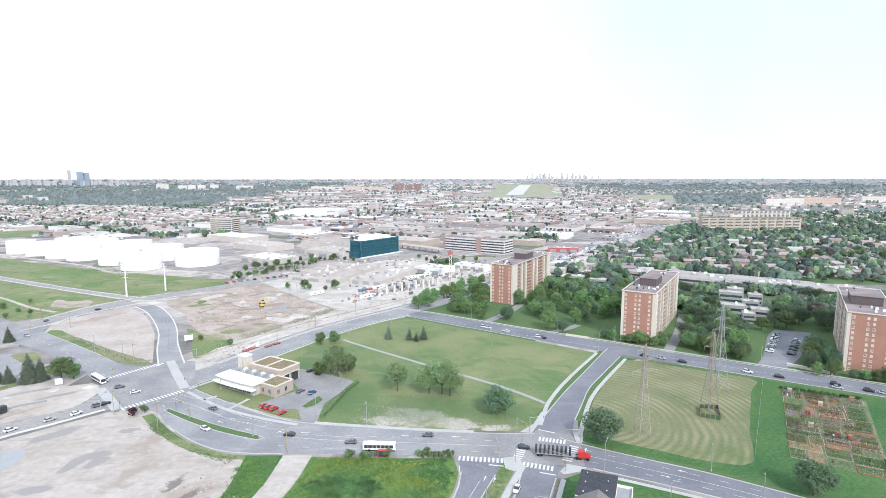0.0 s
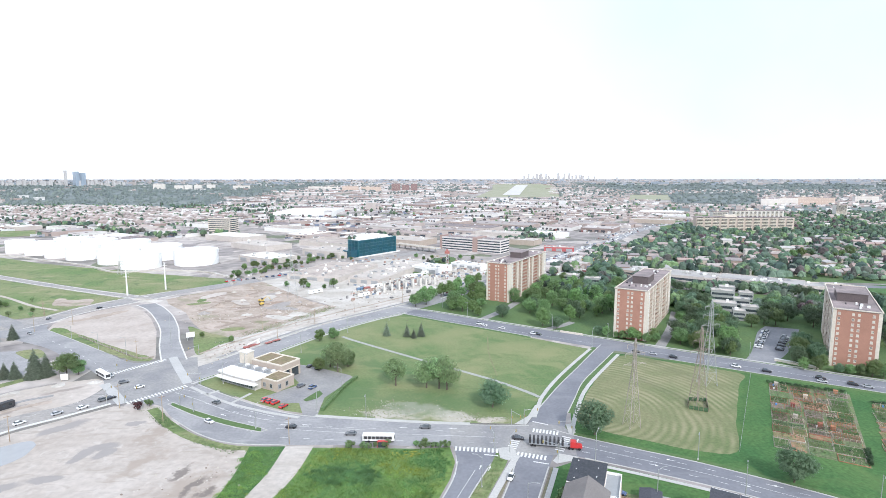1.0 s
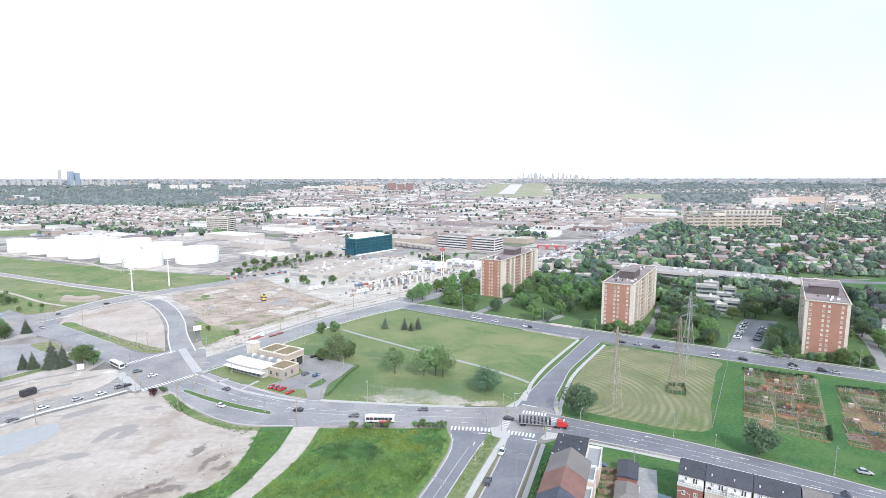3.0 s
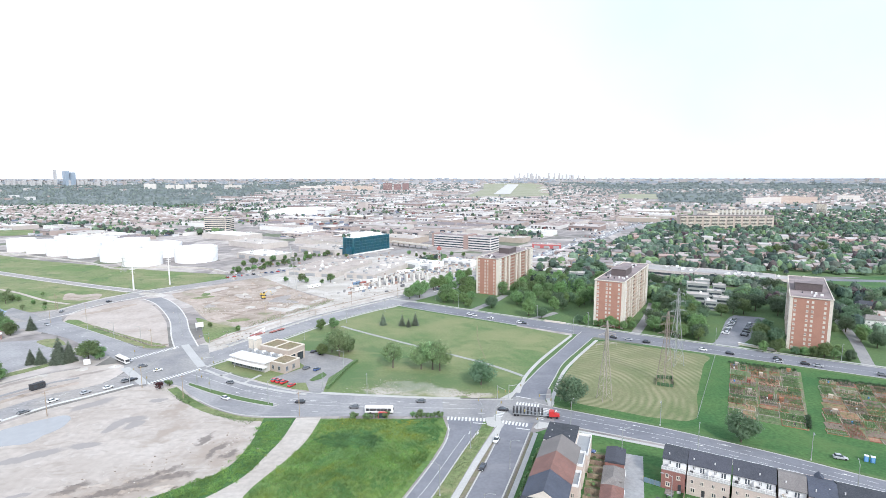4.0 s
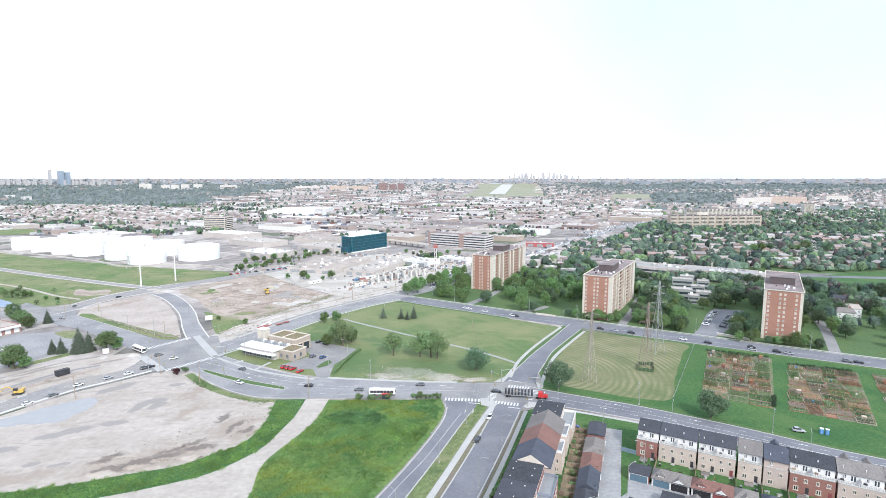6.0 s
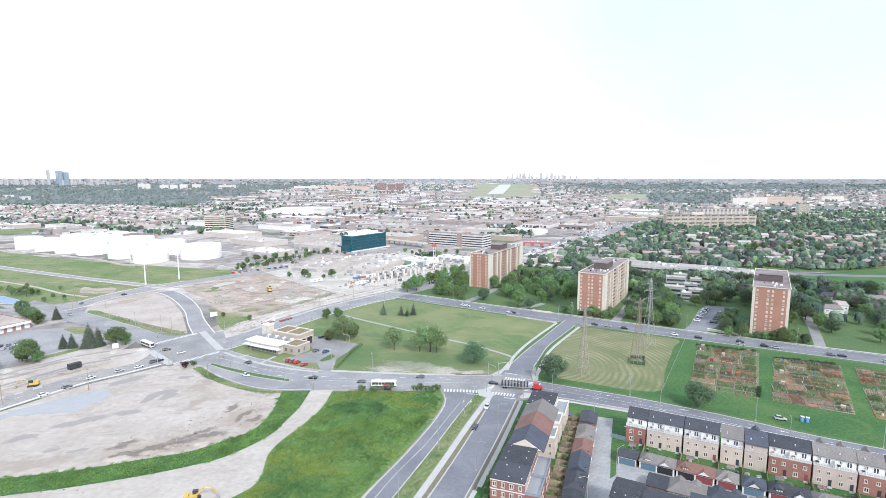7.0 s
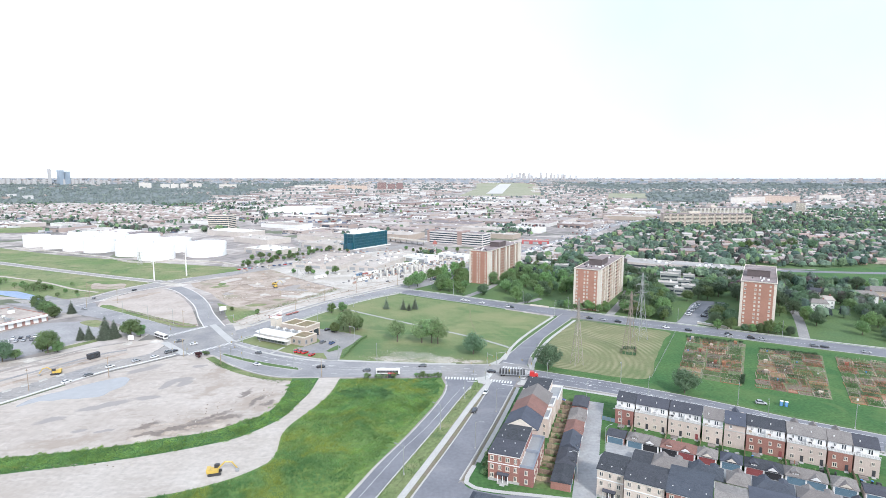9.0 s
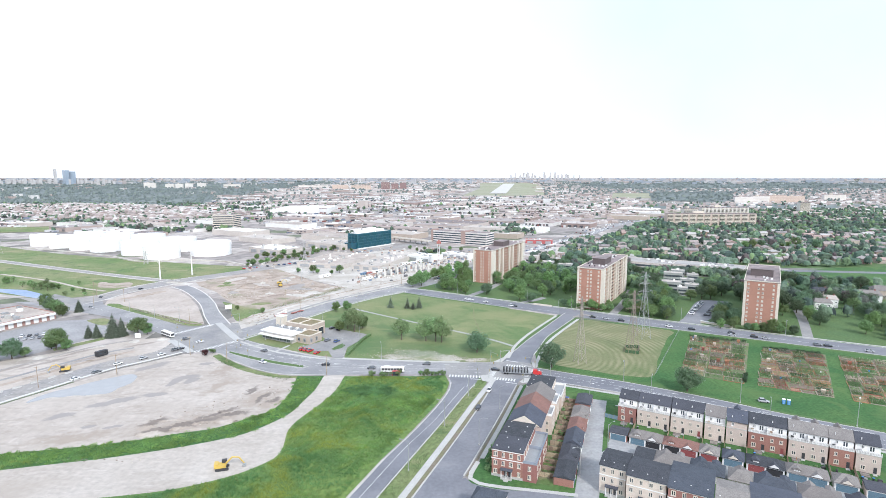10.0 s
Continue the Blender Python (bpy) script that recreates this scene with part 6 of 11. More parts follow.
# haze is put into these leaf colours: slightly bluish, and paler towards the horizon
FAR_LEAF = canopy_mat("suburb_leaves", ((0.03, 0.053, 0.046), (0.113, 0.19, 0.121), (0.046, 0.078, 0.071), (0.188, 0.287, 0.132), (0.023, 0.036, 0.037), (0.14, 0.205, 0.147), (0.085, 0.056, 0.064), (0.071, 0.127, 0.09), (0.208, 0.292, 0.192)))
HAZE_LEAF = canopy_mat("horizon_leaves", ((0.125, 0.155, 0.155), (0.165, 0.20, 0.185), (0.135, 0.165, 0.165), (0.185, 0.22, 0.19), (0.145, 0.175, 0.175)), 0.03)
ROOF_MIX = island_mat("flat_roofs", ((0.40, 0.35, 0.335), (0.30, 0.255, 0.245), (0.46, 0.42, 0.40), (0.22, 0.19, 0.19), (0.70, 0.685, 0.67), (0.36, 0.295, 0.275), (0.43, 0.355, 0.325), (0.34, 0.305, 0.295), (0.62, 0.59, 0.57)), 0.9, 0.14, 0.05)
HOUSE_MIX = island_mat("brown_houses", ((0.38, 0.315, 0.29), (0.45, 0.385, 0.36), (0.31, 0.265, 0.25), (0.50, 0.46, 0.44), (0.36, 0.31, 0.29), (0.60, 0.58, 0.565)), 0.9, 0.15, 0.1)
TOWER_MIX = island_mat("far_towers", ((0.42, 0.415, 0.42), (0.50, 0.485, 0.48), (0.35, 0.375, 0.41), (0.43, 0.385, 0.37), (0.32, 0.36, 0.41)), 0.8, 0.06, 0.05)
_rf = random.Random(5)
GRID = radians(-31)


def diag_side(x, y):
    """Positive on the far-left side of the avenue, negative on its right."""
    return y - np.interp(x, (-1130, -130, -15, 49, 134, 201, 272, 346, 430, 513, 725, 3000), (-1030, 260, 417, 503, 640, 742, 836, 956, 1074, 1157, 1370, 3650))


def in_airport(x, y):
    """On the airfield or the open land near it."""
    return (2600 < y < 7800 and -280 + 0.135 * y < x < 60 + 0.2 * y) or (2330 < y < 3060 and 830 < x - (y - 2350) * 0.35 < 1250)


# flat-roofed works and shops, block on block along the city's grid
FAR_WOOD_LEFT = [(-1750, 1930), (-1265, 1830), (-1100, 1890), (-920, 1820), (-690, 1550), (-800, 1850), (-900, 2250), (-1010, 3000), (-1150, 4300), (-1700, 11000), (-12000, 11000)]
BROWN_ROWS = [(-1650, 1900), (-1480, 1850), (-1226, 1790), (-1077, 1850), (-865, 1720), (-651, 1480), (-482, 1385), (-528, 1230), (-638, 1110), (-855, 1210), (-1069, 1300), (-1300, 1420)]
LEFT_GREEN = [(-1250, 1090), (-838, 995), (-689, 1074), (-632, 985), (-761, 893), (-1150, 930)]
WORKS_HALLS = ((-300, 760, 80), (-210, 790, 90), (-90, 800, 70), (-380, 860, 90), (-760, 1030, 120), (-330, 1000, 120), (-520, 1090, 140), (-420, 1490, 190), (20, 830, 60), (95, 800, 50), (60, 900, 80), (150, 900, 60), (-407, 975, 60), (205, 800, 50), (310, 860, 60), (420, 1180, 90))


def kept_free(x, y, r):
    """Land of another use, where no works stand."""
    if y < 700 or abs(x) > 1.0 * y or in_airport(x, y) or abs(diag_side(x, y)) < 35 + r * 0.6:
        return True
    if any(inside(x, y, p) for p in (FAR_WOOD_LEFT, BROWN_ROWS, LEFT_GREEN)) or any(math.hypot(x - a - w * 0.4, y - c) < (w + r) * 0.5 for a, c, w in WORKS_HALLS):
        return True
    if (-640 < x < -170 and y < 840) or (-160 < x < 130 and y < 790) or (x < -0.62 * y and y < 900):
        return True
    return (diag_side(x, y) < -60 and x > 0.12 * y + 60 and y < 1500) or (x > 0.3 * y and y > 1500) or (x > 0.26 * y and y > 4000)


works_walls, works_roofs, works_doors, yards, street_trees = Heap(), Heap(), Heap(), Heap(), []
CG, SG = math.cos(GRID), math.sin(GRID)


def works_hall(x, y, w, d, h, turn):
    works_walls.block(x, y, w, d, h, turn)
    works_roofs.block(x, y, w - 0.9, d - 0.9, 0.25, turn, h)
    if y > 2700:
        return
    c, s = math.cos(turn), math.sin(turn)
    for _ in range(min(12, int(w * d / 420))):
        a, b = _rf.uniform(-0.44, 0.44) * w, _rf.uniform(-0.44, 0.44) * d
        works_roofs.block(x + c * a - s * b, y + s * a + c * b, _rf.uniform(2, 5), _rf.uniform(2, 4), _rf.uniform(0.8, 1.9), turn, h + 0.25)
    k = max(1, int(w / _rf.choice((7, 11, 16))))
    tall = _rf.choice((1.6, 3.4, 3.8))
    for i in range(k):
        a = w * ((i + 0.5) / k - 0.5)
        if _rf.random() < 0.8:
            works_doors.block(x + c * a + s * (d / 2 + 0.05), y + s * a - c * (d / 2 + 0.05), w / k * 0.62, 0.3, tall, turn, 0.4 if tall > 2 else 1.8)
    if _rf.random() < 0.5:
        works_roofs.block(x + s * (d / 2 + 0.2), y - c * (d / 2 + 0.2), w * 0.98, 0.35, 1.0, turn, h - 1.0)
    for _ in range(int(w / 7)):
        a, far = _rf.uniform(-0.5, 0.5) * w, d / 2 + _rf.uniform(5, 14)
        if _rf.random() < 0.3:
            yards.block(x + c * a + s * far, y + s * a - c * far, 2.6, 11.5, 3.6, turn)
        else:
            yards.block(x + c * a + s * far, y + s * a - c * far, 1.9, 4.5, 1.5, turn)


_v = 250.0
while _v < 7600:
    _grow = 1 + max(0.0, _v) / 6500
    _dd = _rf.uniform(46, 104) * _grow
    _u = -1.3 * _v - 900
    while _u < 0.75 * _v + 500:
        _ww = _rf.uniform(48, 150) * _grow
        _cx, _cy = CG * (_u + _ww / 2) - SG * (_v + _dd / 2), SG * (_u + _ww / 2) + CG * (_v + _dd / 2)
        _u += _ww + _rf.uniform(6, 18)
        if kept_free(_cx, _cy, _ww * 0.55):
            continue
        _kind = _rf.random()
        _tn = GRID + _rf.choice((0, 0, 0, 0.04, -0.04))
        if _kind < 0.42:
            works_hall(_cx, _cy, _ww * _rf.uniform(0.74, 0.92), _dd * _rf.uniform(0.55, 0.82), _rf.uniform(5, 8), _tn)
        elif _kind < 0.66:
            for _sg in (-1, 1):
                works_hall(_cx + CG * _sg * _ww * 0.25, _cy + SG * _sg * _ww * 0.25, _ww * 0.4, _dd * _rf.uniform(0.4, 0.75), _rf.uniform(4.5, 7.5), _tn)
        elif _kind < 0.9:
            for _a in (-0.36, -0.12, 0.12, 0.36):
                for _b in (-0.26, 0.24):
                    if _rf.random() < 0.8:
                        works_hall(_cx + CG * _a * _ww - SG * _b * _dd, _cy + SG * _a * _ww + CG * _b * _dd, _ww * _rf.uniform(0.12, 0.21), _dd * _rf.uniform(0.2, 0.36), _rf.uniform(3.5, 6.5), _tn)
        elif _cy < 2700:
            for _ in range(26):
                _a, _b = _rf.uniform(-0.45, 0.45) * _ww, _rf.uniform(-0.4, 0.4) * _dd
                _lorry = _rf.random() < 0.4
                yards.block(_cx + CG * _a - SG * _b, _cy + SG * _a + CG * _b, 2.6 if _lorry else 1.9, 11.5 if _lorry else 4.5, 3.5 if _lorry else 1.5, _tn)
        if _kind > 0.975:
            works_hall(_cx, _cy + _dd * 0.4, 26, 16, _rf.uniform(14, 24), _tn)
        for _ in range(int(_rf.choice((0, 1, 3, 9)) * (1.0 if _cy < 2600 else 0.6))):
            _a = _rf.uniform(-0.55, 0.55) * _ww
            _b = _rf.choice((-0.56, 0.54, _rf.uniform(-0.5, 0.5))) * _dd
            street_trees.append((_cx + CG * _a - SG * _b, _cy + SG * _a + CG * _b))
    _v += _dd + _rf.uniform(7, 24) * _grow
for _ in range(90):                                 # shops and car parks on the avenue's right side
    _y = _rf.uniform(540, 760)
    _x = np.interp(_y, (417, 503, 640, 742, 836), (-15, 49, 134, 201, 272)) + _rf.uniform(22, 62)
    if any(math.hypot(_x - a - w * 0.4, _y - c) < w * 0.75 for a, c, w in WORKS_HALLS + ((142, 719, 45), (164, 606, 40), (250, 700, 45))) or math.hypot(_x - 105, _y - 700) < 30:
        continue
    for _k in range(7):
        yards.block(_x + _rf.uniform(-22, 14), _y + _rf.uniform(-16, 12), 1.9, 4.5, 1.5, GRID + _rf.choice((0, 1.57)))
    if _rf.random() < 0.55:
        works_hall(_x, _y, _rf.uniform(10, 28), _rf.uniform(9, 16), _rf.uniform(3.6, 6.5), GRID + _rf.choice((0, -0.1, 1.57)))
    street_trees.append((_x + _rf.uniform(-25, 25), _y + _rf.uniform(-20, 20)))
for _ in range(150):                                # traffic on the avenue and cars before its shops
    _y = _rf.uniform(440, 1150)
    _x = np.interp(_y, (417, 503, 640, 742, 836, 956, 1074, 1157), (-15, 49, 134, 201, 272, 346, 430, 513)) + _rf.choice((-6.5, -3, 3, 6.5, -18, -24, -31))
    yards.block(_x, _y, 1.9, 4.5, 1.5, radians(-33))
works_walls.done("works_walls", island_mat("works_walls_mix", ((0.55, 0.505, 0.475), (0.66, 0.64, 0.62), (0.40, 0.325, 0.295), (0.47, 0.40, 0.37), (0.72, 0.71, 0.70), (0.31, 0.24, 0.22), (0.50, 0.44, 0.41)), 0.85, 0.08, 0.05), "low walls of works and warehouses, pale and tan", "buildings")
works_roofs.done("works_roofs", ROOF_MIX, "flat roofs of works and warehouses, grey and white", "roofs")
works_doors.done("works_doors", island_mat("works_openings", ((0.07, 0.07, 0.08), (0.16, 0.155, 0.155), (0.05, 0.06, 0.08), (0.24, 0.20, 0.19)), 0.5, 0.05, 0.3), "dark loading doors and windows of the works", "doors")
yards.done("parked_vehicles", island_mat("far_cars", ((0.7, 0.7, 0.7), (0.05, 0.05, 0.06), (0.4, 0.4, 0.42), (0.22, 0.09, 0.08), (0.17, 0.2, 0.27), (0.75, 0.75, 0.73), (0.6, 0.6, 0.6)), 0.4, 0.02, 1.0), "cars and trailers parked in the works yards", "parked vehicles")

# terraces of brown houses on the left, street by street
houses = Heap()
for _r in range(22):
    _u = -2350.0
    while _u < 350:
        _w = _rf.uniform(9, 15)
        _u += _w + (_rf.uniform(6, 16) if _rf.random() < 0.2 else 0.6)
        _vv = 535 + 25 * _r + (9 if _r % 2 else 0)
        _x, _y = CG * _u - SG * _vv, SG * _u + CG * _vv
        if inside(_x, _y, BROWN_ROWS) and _rf.random() < 0.8:
            houses.block(_x, _y, _w, _rf.uniform(9, 11), _rf.uniform(4.5, 6.0), GRID, 0, _rf.uniform(1.8, 2.6))
houses.done("brown_row_houses", HOUSE_MIX, "rows of brown brick houses with reddish roofs", "houses")

sub = Heap()
for _ in range(2400):
    _y = _rf.uniform(1050, 4200)
    _x = _rf.uniform(0.16 * _y + 90, 1.1 * _y)
    if 900 < _y < 1150 and 440 < _x < 720 or in_airport(_x, _y) or inside(_x, _y, [(900, 2150), (1300, 3100), (1950, 3300), (1230, 2080), (1000, 1800)]):
        continue
    sub.block(_x, _y, _rf.uniform(9, 22), _rf.uniform(8, 11), _rf.uniform(3.5, 6), GRID + _rf.choice((0, 1.57, 0.2)), 0, 2.2)
for _ in range(420):                                # clearings in the woods on the left
    _y = _rf.uniform(2000, 6500)
    _x = _rf.uniform(-1.0 * _y, -0.3 * _y)
    if noise.noise((_x * 0.0014, _y * 0.0014, 5.0)) > 0.1:
        sub.block(_x, _y, _rf.uniform(14, 50), _rf.uniform(10, 24), _rf.uniform(8, 17), GRID + _rf.choice((0, 1.57)))
sub.done("suburb_houses", HOUSE_MIX, "far suburban houses among trees", "houses")

walls, caps = Heap(), Heap()
for _r in range(13):
    for _c in range(34):
        _x = 190 + 26 * _c + _rf.uniform(-5, 5) + 7 * _r
        _y = 560 + 58 * (_r // 2) + 26 * (_r % 2) - 8 * _c * 0.35 + _rf.uniform(-4, 4)
        if _rf.random() < 0.12 or diag_side(_x, _y) > -90 or (480 < _x < 690 and 950 < _y < 1060) or _y < 505:
            continue
        _w, _d, _tn = _rf.uniform(12, 17), _rf.uniform(9, 11), radians(-14) + _rf.choice((0, 0, 1.57))
        _h = _rf.uniform(3.2, 6.0)
        walls.block(_x, _y, _w, _d, _h, _tn)
        caps.block(_x, _y, _w + 1, _d + 1, 0.3, _tn, _h, _rf.uniform(1.8, 2.8))
walls.done("suburb_house_walls", island_mat("house_walls", ((0.42, 0.33, 0.285), (0.52, 0.45, 0.39), (0.38, 0.27, 0.23), (0.60, 0.565, 0.53), (0.34, 0.265, 0.23)), 0.85, 0.1, 0.5), "brick and stucco walls of suburban houses", "houses")
caps.done("suburb_house_roofs", island_mat("house_roofs", ((0.33, 0.28, 0.265), (0.39, 0.345, 0.33), (0.26, 0.235, 0.235), (0.37, 0.275, 0.25), (0.44, 0.42, 0.41)), 0.9, 0.12, 0.4), "brown and grey pitched roofs of suburban houses", "roofs")
structure("suburb_lawn", patch([(196, 560), (330, 505), (640, 450), (1000, 380), (1300, 500), (1500, 1400), (1150, 1560), (620, 1500), (420, 1010), (250, 720)], 0.006, False), GRASS, "grass of the gardens among the suburban houses", "grass")
for _i in range(5):
    _y = 590 + 116 * _i
    structure("suburb_street", band([(200 + 30 * _i, _y), (480, _y - 34), (800, _y - 80), (1150, _y - 130)], [(200 + 30 * _i, _y - 9), (480, _y - 43), (800, _y - 89), (1150, _y - 139)], 0.03), ASPHALT_OLD, "grey suburban street among trees", "road")

woods, horizon_woods = Heap(), Heap()
for _ in range(19000):
    _z = _rf.random()
    if _z < 0.235:                                  # the leafy suburb on the right
        _y = _rf.uniform(500, 1500)
        _x = _rf.uniform(0.18 * _y + 60, 1.0 * _y + 60)
        if diag_side(_x, _y) > -80 or inside(_x, _y, [(350, 440), (392, 478), (560, 500), (620, 420), (500, 330), (415, 385)]) or (970 < _y < 1010 and 480 < _x < 660):
            continue
        if inside(_x, _y, [(170, 545), (260, 480), (340, 425), (375, 470), (290, 525), (200, 575)]):
            continue
    elif _z < 0.52:                                 # dark woods on the left horizon
        _y = 1560 * 6.4 ** (_rf.random() ** 1.1)
        _x = _rf.uniform(-1.1 * _y, -0.12 * _y)
        if not inside(_x, _y, FAR_WOOD_LEFT):
            continue
    elif _z < 0.66:
        _y = _rf.uniform(1500, 9000)
        _x = _rf.uniform(0.2 * _y, 1.1 * _y)
    elif _z < 0.72:                                 # brown houses' gardens
        _y = _rf.uniform(1080, 1900)
        _x = _rf.uniform(-1.05 * _y, -0.28 * _y)
    else:                                           # street trees among the works
        _x, _y = _rf.choice(street_trees)
        if abs(diag_side(_x, _y)) < 40 or inside(_x, _y, LEFT_GREEN):
            continue
    if in_airport(_x, _y) or (-600 < _x < -200 and _y < 830):
        continue
    _big = (0.86 if _y < 1500 else 1) + max(0, _y - 2000) / 1800
    _q = _rf.choice((0.4, 0.55, 0.7, 0.85, 1.0, 1.3)) if _z < 0.66 else _rf.choice((0.35, 0.5, 0.6, 0.75, 0.9))
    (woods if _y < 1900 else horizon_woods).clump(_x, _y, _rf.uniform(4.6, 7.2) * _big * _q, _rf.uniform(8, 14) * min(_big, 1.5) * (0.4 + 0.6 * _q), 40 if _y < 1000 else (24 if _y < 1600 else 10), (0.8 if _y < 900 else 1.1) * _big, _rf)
for _x, _y, _n2, _w in ((-767, 1108, 22, 26), (-607, 1000, 26, 30), (-549, 960, 14, 18), (-469, 905, 16, 16), (-418, 925, 26, 26), (-799, 1060, 14, 16), (122, 822, 20, 20), (150, 880, 26, 26), (150, 955, 16, 22)):
    for _ in range(_n2):
        woods.clump(_x + _rf.gauss(0, _w), _y + _rf.gauss(0, _w * 0.4), _rf.uniform(3.5, 6.5), _rf.uniform(7, 12), 40, 0.9, _rf)
for _poly, _n2, _r0 in (([(258, 690), (312, 822), (374, 926), (460, 1050), (531, 1126), (480, 860), (338, 699), (263, 621), (222, 600)], 480, 5.6), ([(140, 545), (176, 560), (222, 578), (230, 560), (156, 462), (104, 440), (102, 488)], 64, 4.6), ([(-26, 568), (-2, 648), (16, 648), (-10, 552)], 34, 3.4), ([(214, 470), (230, 442), (276, 442), (331, 452), (328, 468), (262, 470)], 110, 4.4)):
    _xs, _ys = [p[0] for p in _poly], [p[1] for p in _poly]
    for _ in range(_n2):
        _x, _y = _rf.uniform(min(_xs), max(_xs)), _rf.uniform(min(_ys), max(_ys))
        if inside(_x, _y, _poly) and not any(inside(_x, _y, c) for c in CLEAR):
            woods.clump(_x, _y, _r0 * _rf.uniform(0.7, 1.3), _rf.uniform(1.4, 2.2) * _r0, 60, 0.8, _rf)
for _ in range(900):
    _x, _y = _rf.uniform(120, 620), _rf.uniform(180, 560)
    if any(inside(_x, _y, p) for p in ([(262, 330), (350, 292), (420, 300), (560, 250), (600, 330), (500, 330), (415, 385), (350, 440), (330, 425), (270, 420)], [(330, 260), (440, 190), (560, 260), (430, 300)], [(140, 530), (200, 500), (330, 500), (340, 560), (180, 560)])) \
            and not any(inside(_x, _y, c) for c in CLEAR):
        woods.clump(_x, _y, _rf.uniform(3.2, 5.2), _rf.uniform(8, 13), 150, 0.55, _rf)
for _poly, _n2, _kinds in GROUNDS[1:6]:
    _xs, _ys = [p[0] for p in _poly], [p[1] for p in _poly]
    for _ in range(190):
        _x, _y = _rf.uniform(min(_xs), max(_xs)), _rf.uniform(min(_ys), max(_ys))
        if _y - 0.577 * (300 - _x) > 320 and inside(_x, _y, _poly) and not any(inside(_x, _y, c) for c in CLEAR):
            woods.clump(_x, _y, _rf.uniform(3.0, 4.8), _rf.uniform(7, 12), 150, 0.55, _rf)
for _ in range(140):
    _x, _y = _rf.uniform(262, 420), _rf.uniform(170, 330)
    if inside(_x, _y, [(258, 262), (300, 238), (345, 212), (430, 165), (440, 250), (350, 330), (280, 330)]) and not any(inside(_x, _y, c) for c in CLEAR):
        woods.clump(_x, _y, _rf.uniform(2.6, 5.4), _rf.uniform(6, 12), 140, 0.55, _rf)
for _ in range(260):
    _x, _y = _rf.uniform(900, 1950), _rf.uniform(1800, 3300)
    if inside(_x, _y, [(917, 2113), (1304, 3073), (1924, 3296), (1176, 1951), (981, 1787)]):
        horizon_woods.clump(_x, _y, _rf.uniform(9, 15), _rf.uniform(10, 15), 20, 2.2, _rf)
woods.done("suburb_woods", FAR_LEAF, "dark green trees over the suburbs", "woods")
horizon_woods.done("far_woods", HAZE_LEAF, "woods towards the horizon, haze put into their grey-green colour", "woods")

# the airfield
def far_band(left, right, lift, cuts=30, across=6):
    """A strip of far land that follows the lie of the ground."""
    bm_ = bmesh.new()
    a, c = resample(left, cuts), resample(right, cuts)
    rows = []
    for p, q in zip(a, c):
        row = []
        for i in range(across + 1):
            f = i / across
            x, y, z, k = far_place(p[0] + (q[0] - p[0]) * f, p[1] + (q[1] - p[1]) * f)
            row.append(bm_.verts.new((x, y, z + lift)))
        rows.append(row)
    for r, s_ in zip(rows, rows[1:]):
        for i in range(across):
            bm_.faces.new((r[i], r[i + 1], s_[i + 1], s_[i]))
    return bm_


structure("airfield", far_band([(170, 2650), (420, 4300), (760, 7800)], [(620, 2650), (960, 4300), (1560, 7800)], 1.2), mat("airfield_grass", (0.27, 0.285, 0.185), 0.95, 0.12, 0.05, 0.01, tint=(0.33, 0.32, 0.24)), "green airfield far off", "grass")
structure("runway", far_band([(347, 2985), (955, 6750)], [(441, 2985), (1100, 6750)], 2.4), mat("runway_concrete", (0.56, 0.545, 0.52), 0.9, 0.06, 0.05, 0.01), "pale concrete runway far off", "runway")
structure("far_green", far_band([(830, 2350), (1080, 3050)], [(1250, 2350), (1500, 3050)], 1.0), mat("airfield_grass", (0.19, 0.23, 0.12)), "green open land far off", "grass")
structure("green_bank", patch([(-30, 560), (-4, 655), (20, 652), (-8, 544)], 0.05, True, 6, 2), GRASS, "dark green bank beside the works", "grass")
structure("left_green", patch(LEFT_GREEN, 0.4, True, 20), GRASS_ROUGH, "long green field beyond the tanks", "grass")

# canopy colour is shifted to bluish grey, painting distance haze over the far woods
HAZY_WOOD_FLOOR = mat("far_wood_canopy", (0.135, 0.165, 0.165), 0.95, 0.3, 0.03, 0.004, tint=(0.185, 0.21, 0.20), mix=0.5)
structure("far_wood_floor", far_band([(-1900, 1960), (-2600, 2500), (-5000, 4600), (-12500, 11500)], [(-700, 1600), (-930, 2300), (-1180, 4500), (-1800, 11500)], 1.0, 40, 30), HAZY_WOOD_FLOOR, "dark woodland canopy towards the horizon, haze mixed into its colour", "woods")
structure("far_wood_floor", far_band([(1120, 3100), (1500, 4600), (2600, 11500)], [(3300, 3000), (4900, 4600), (12500, 11500)], 1.0, 30, 30), HAZY_WOOD_FLOOR, "dark woodland canopy towards the horizon, haze mixed into its colour", "woods")
structure("far_wood_floor", far_band([(917, 2113), (1304, 3073)], [(1176, 1951), (1924, 3296)], 1.1, 10, 6), HAZY_WOOD_FLOOR, "dark woodland canopy towards the horizon, haze mixed into its colour", "woods")
structure("far_wood_floor", far_band([(620, 1560), (760, 1900)], [(1350, 1420), (1600, 1800)], 0.5, 6, 6), HAZY_WOOD_FLOOR, "dark woodland canopy towards the horizon, haze mixed into its colour", "woods")
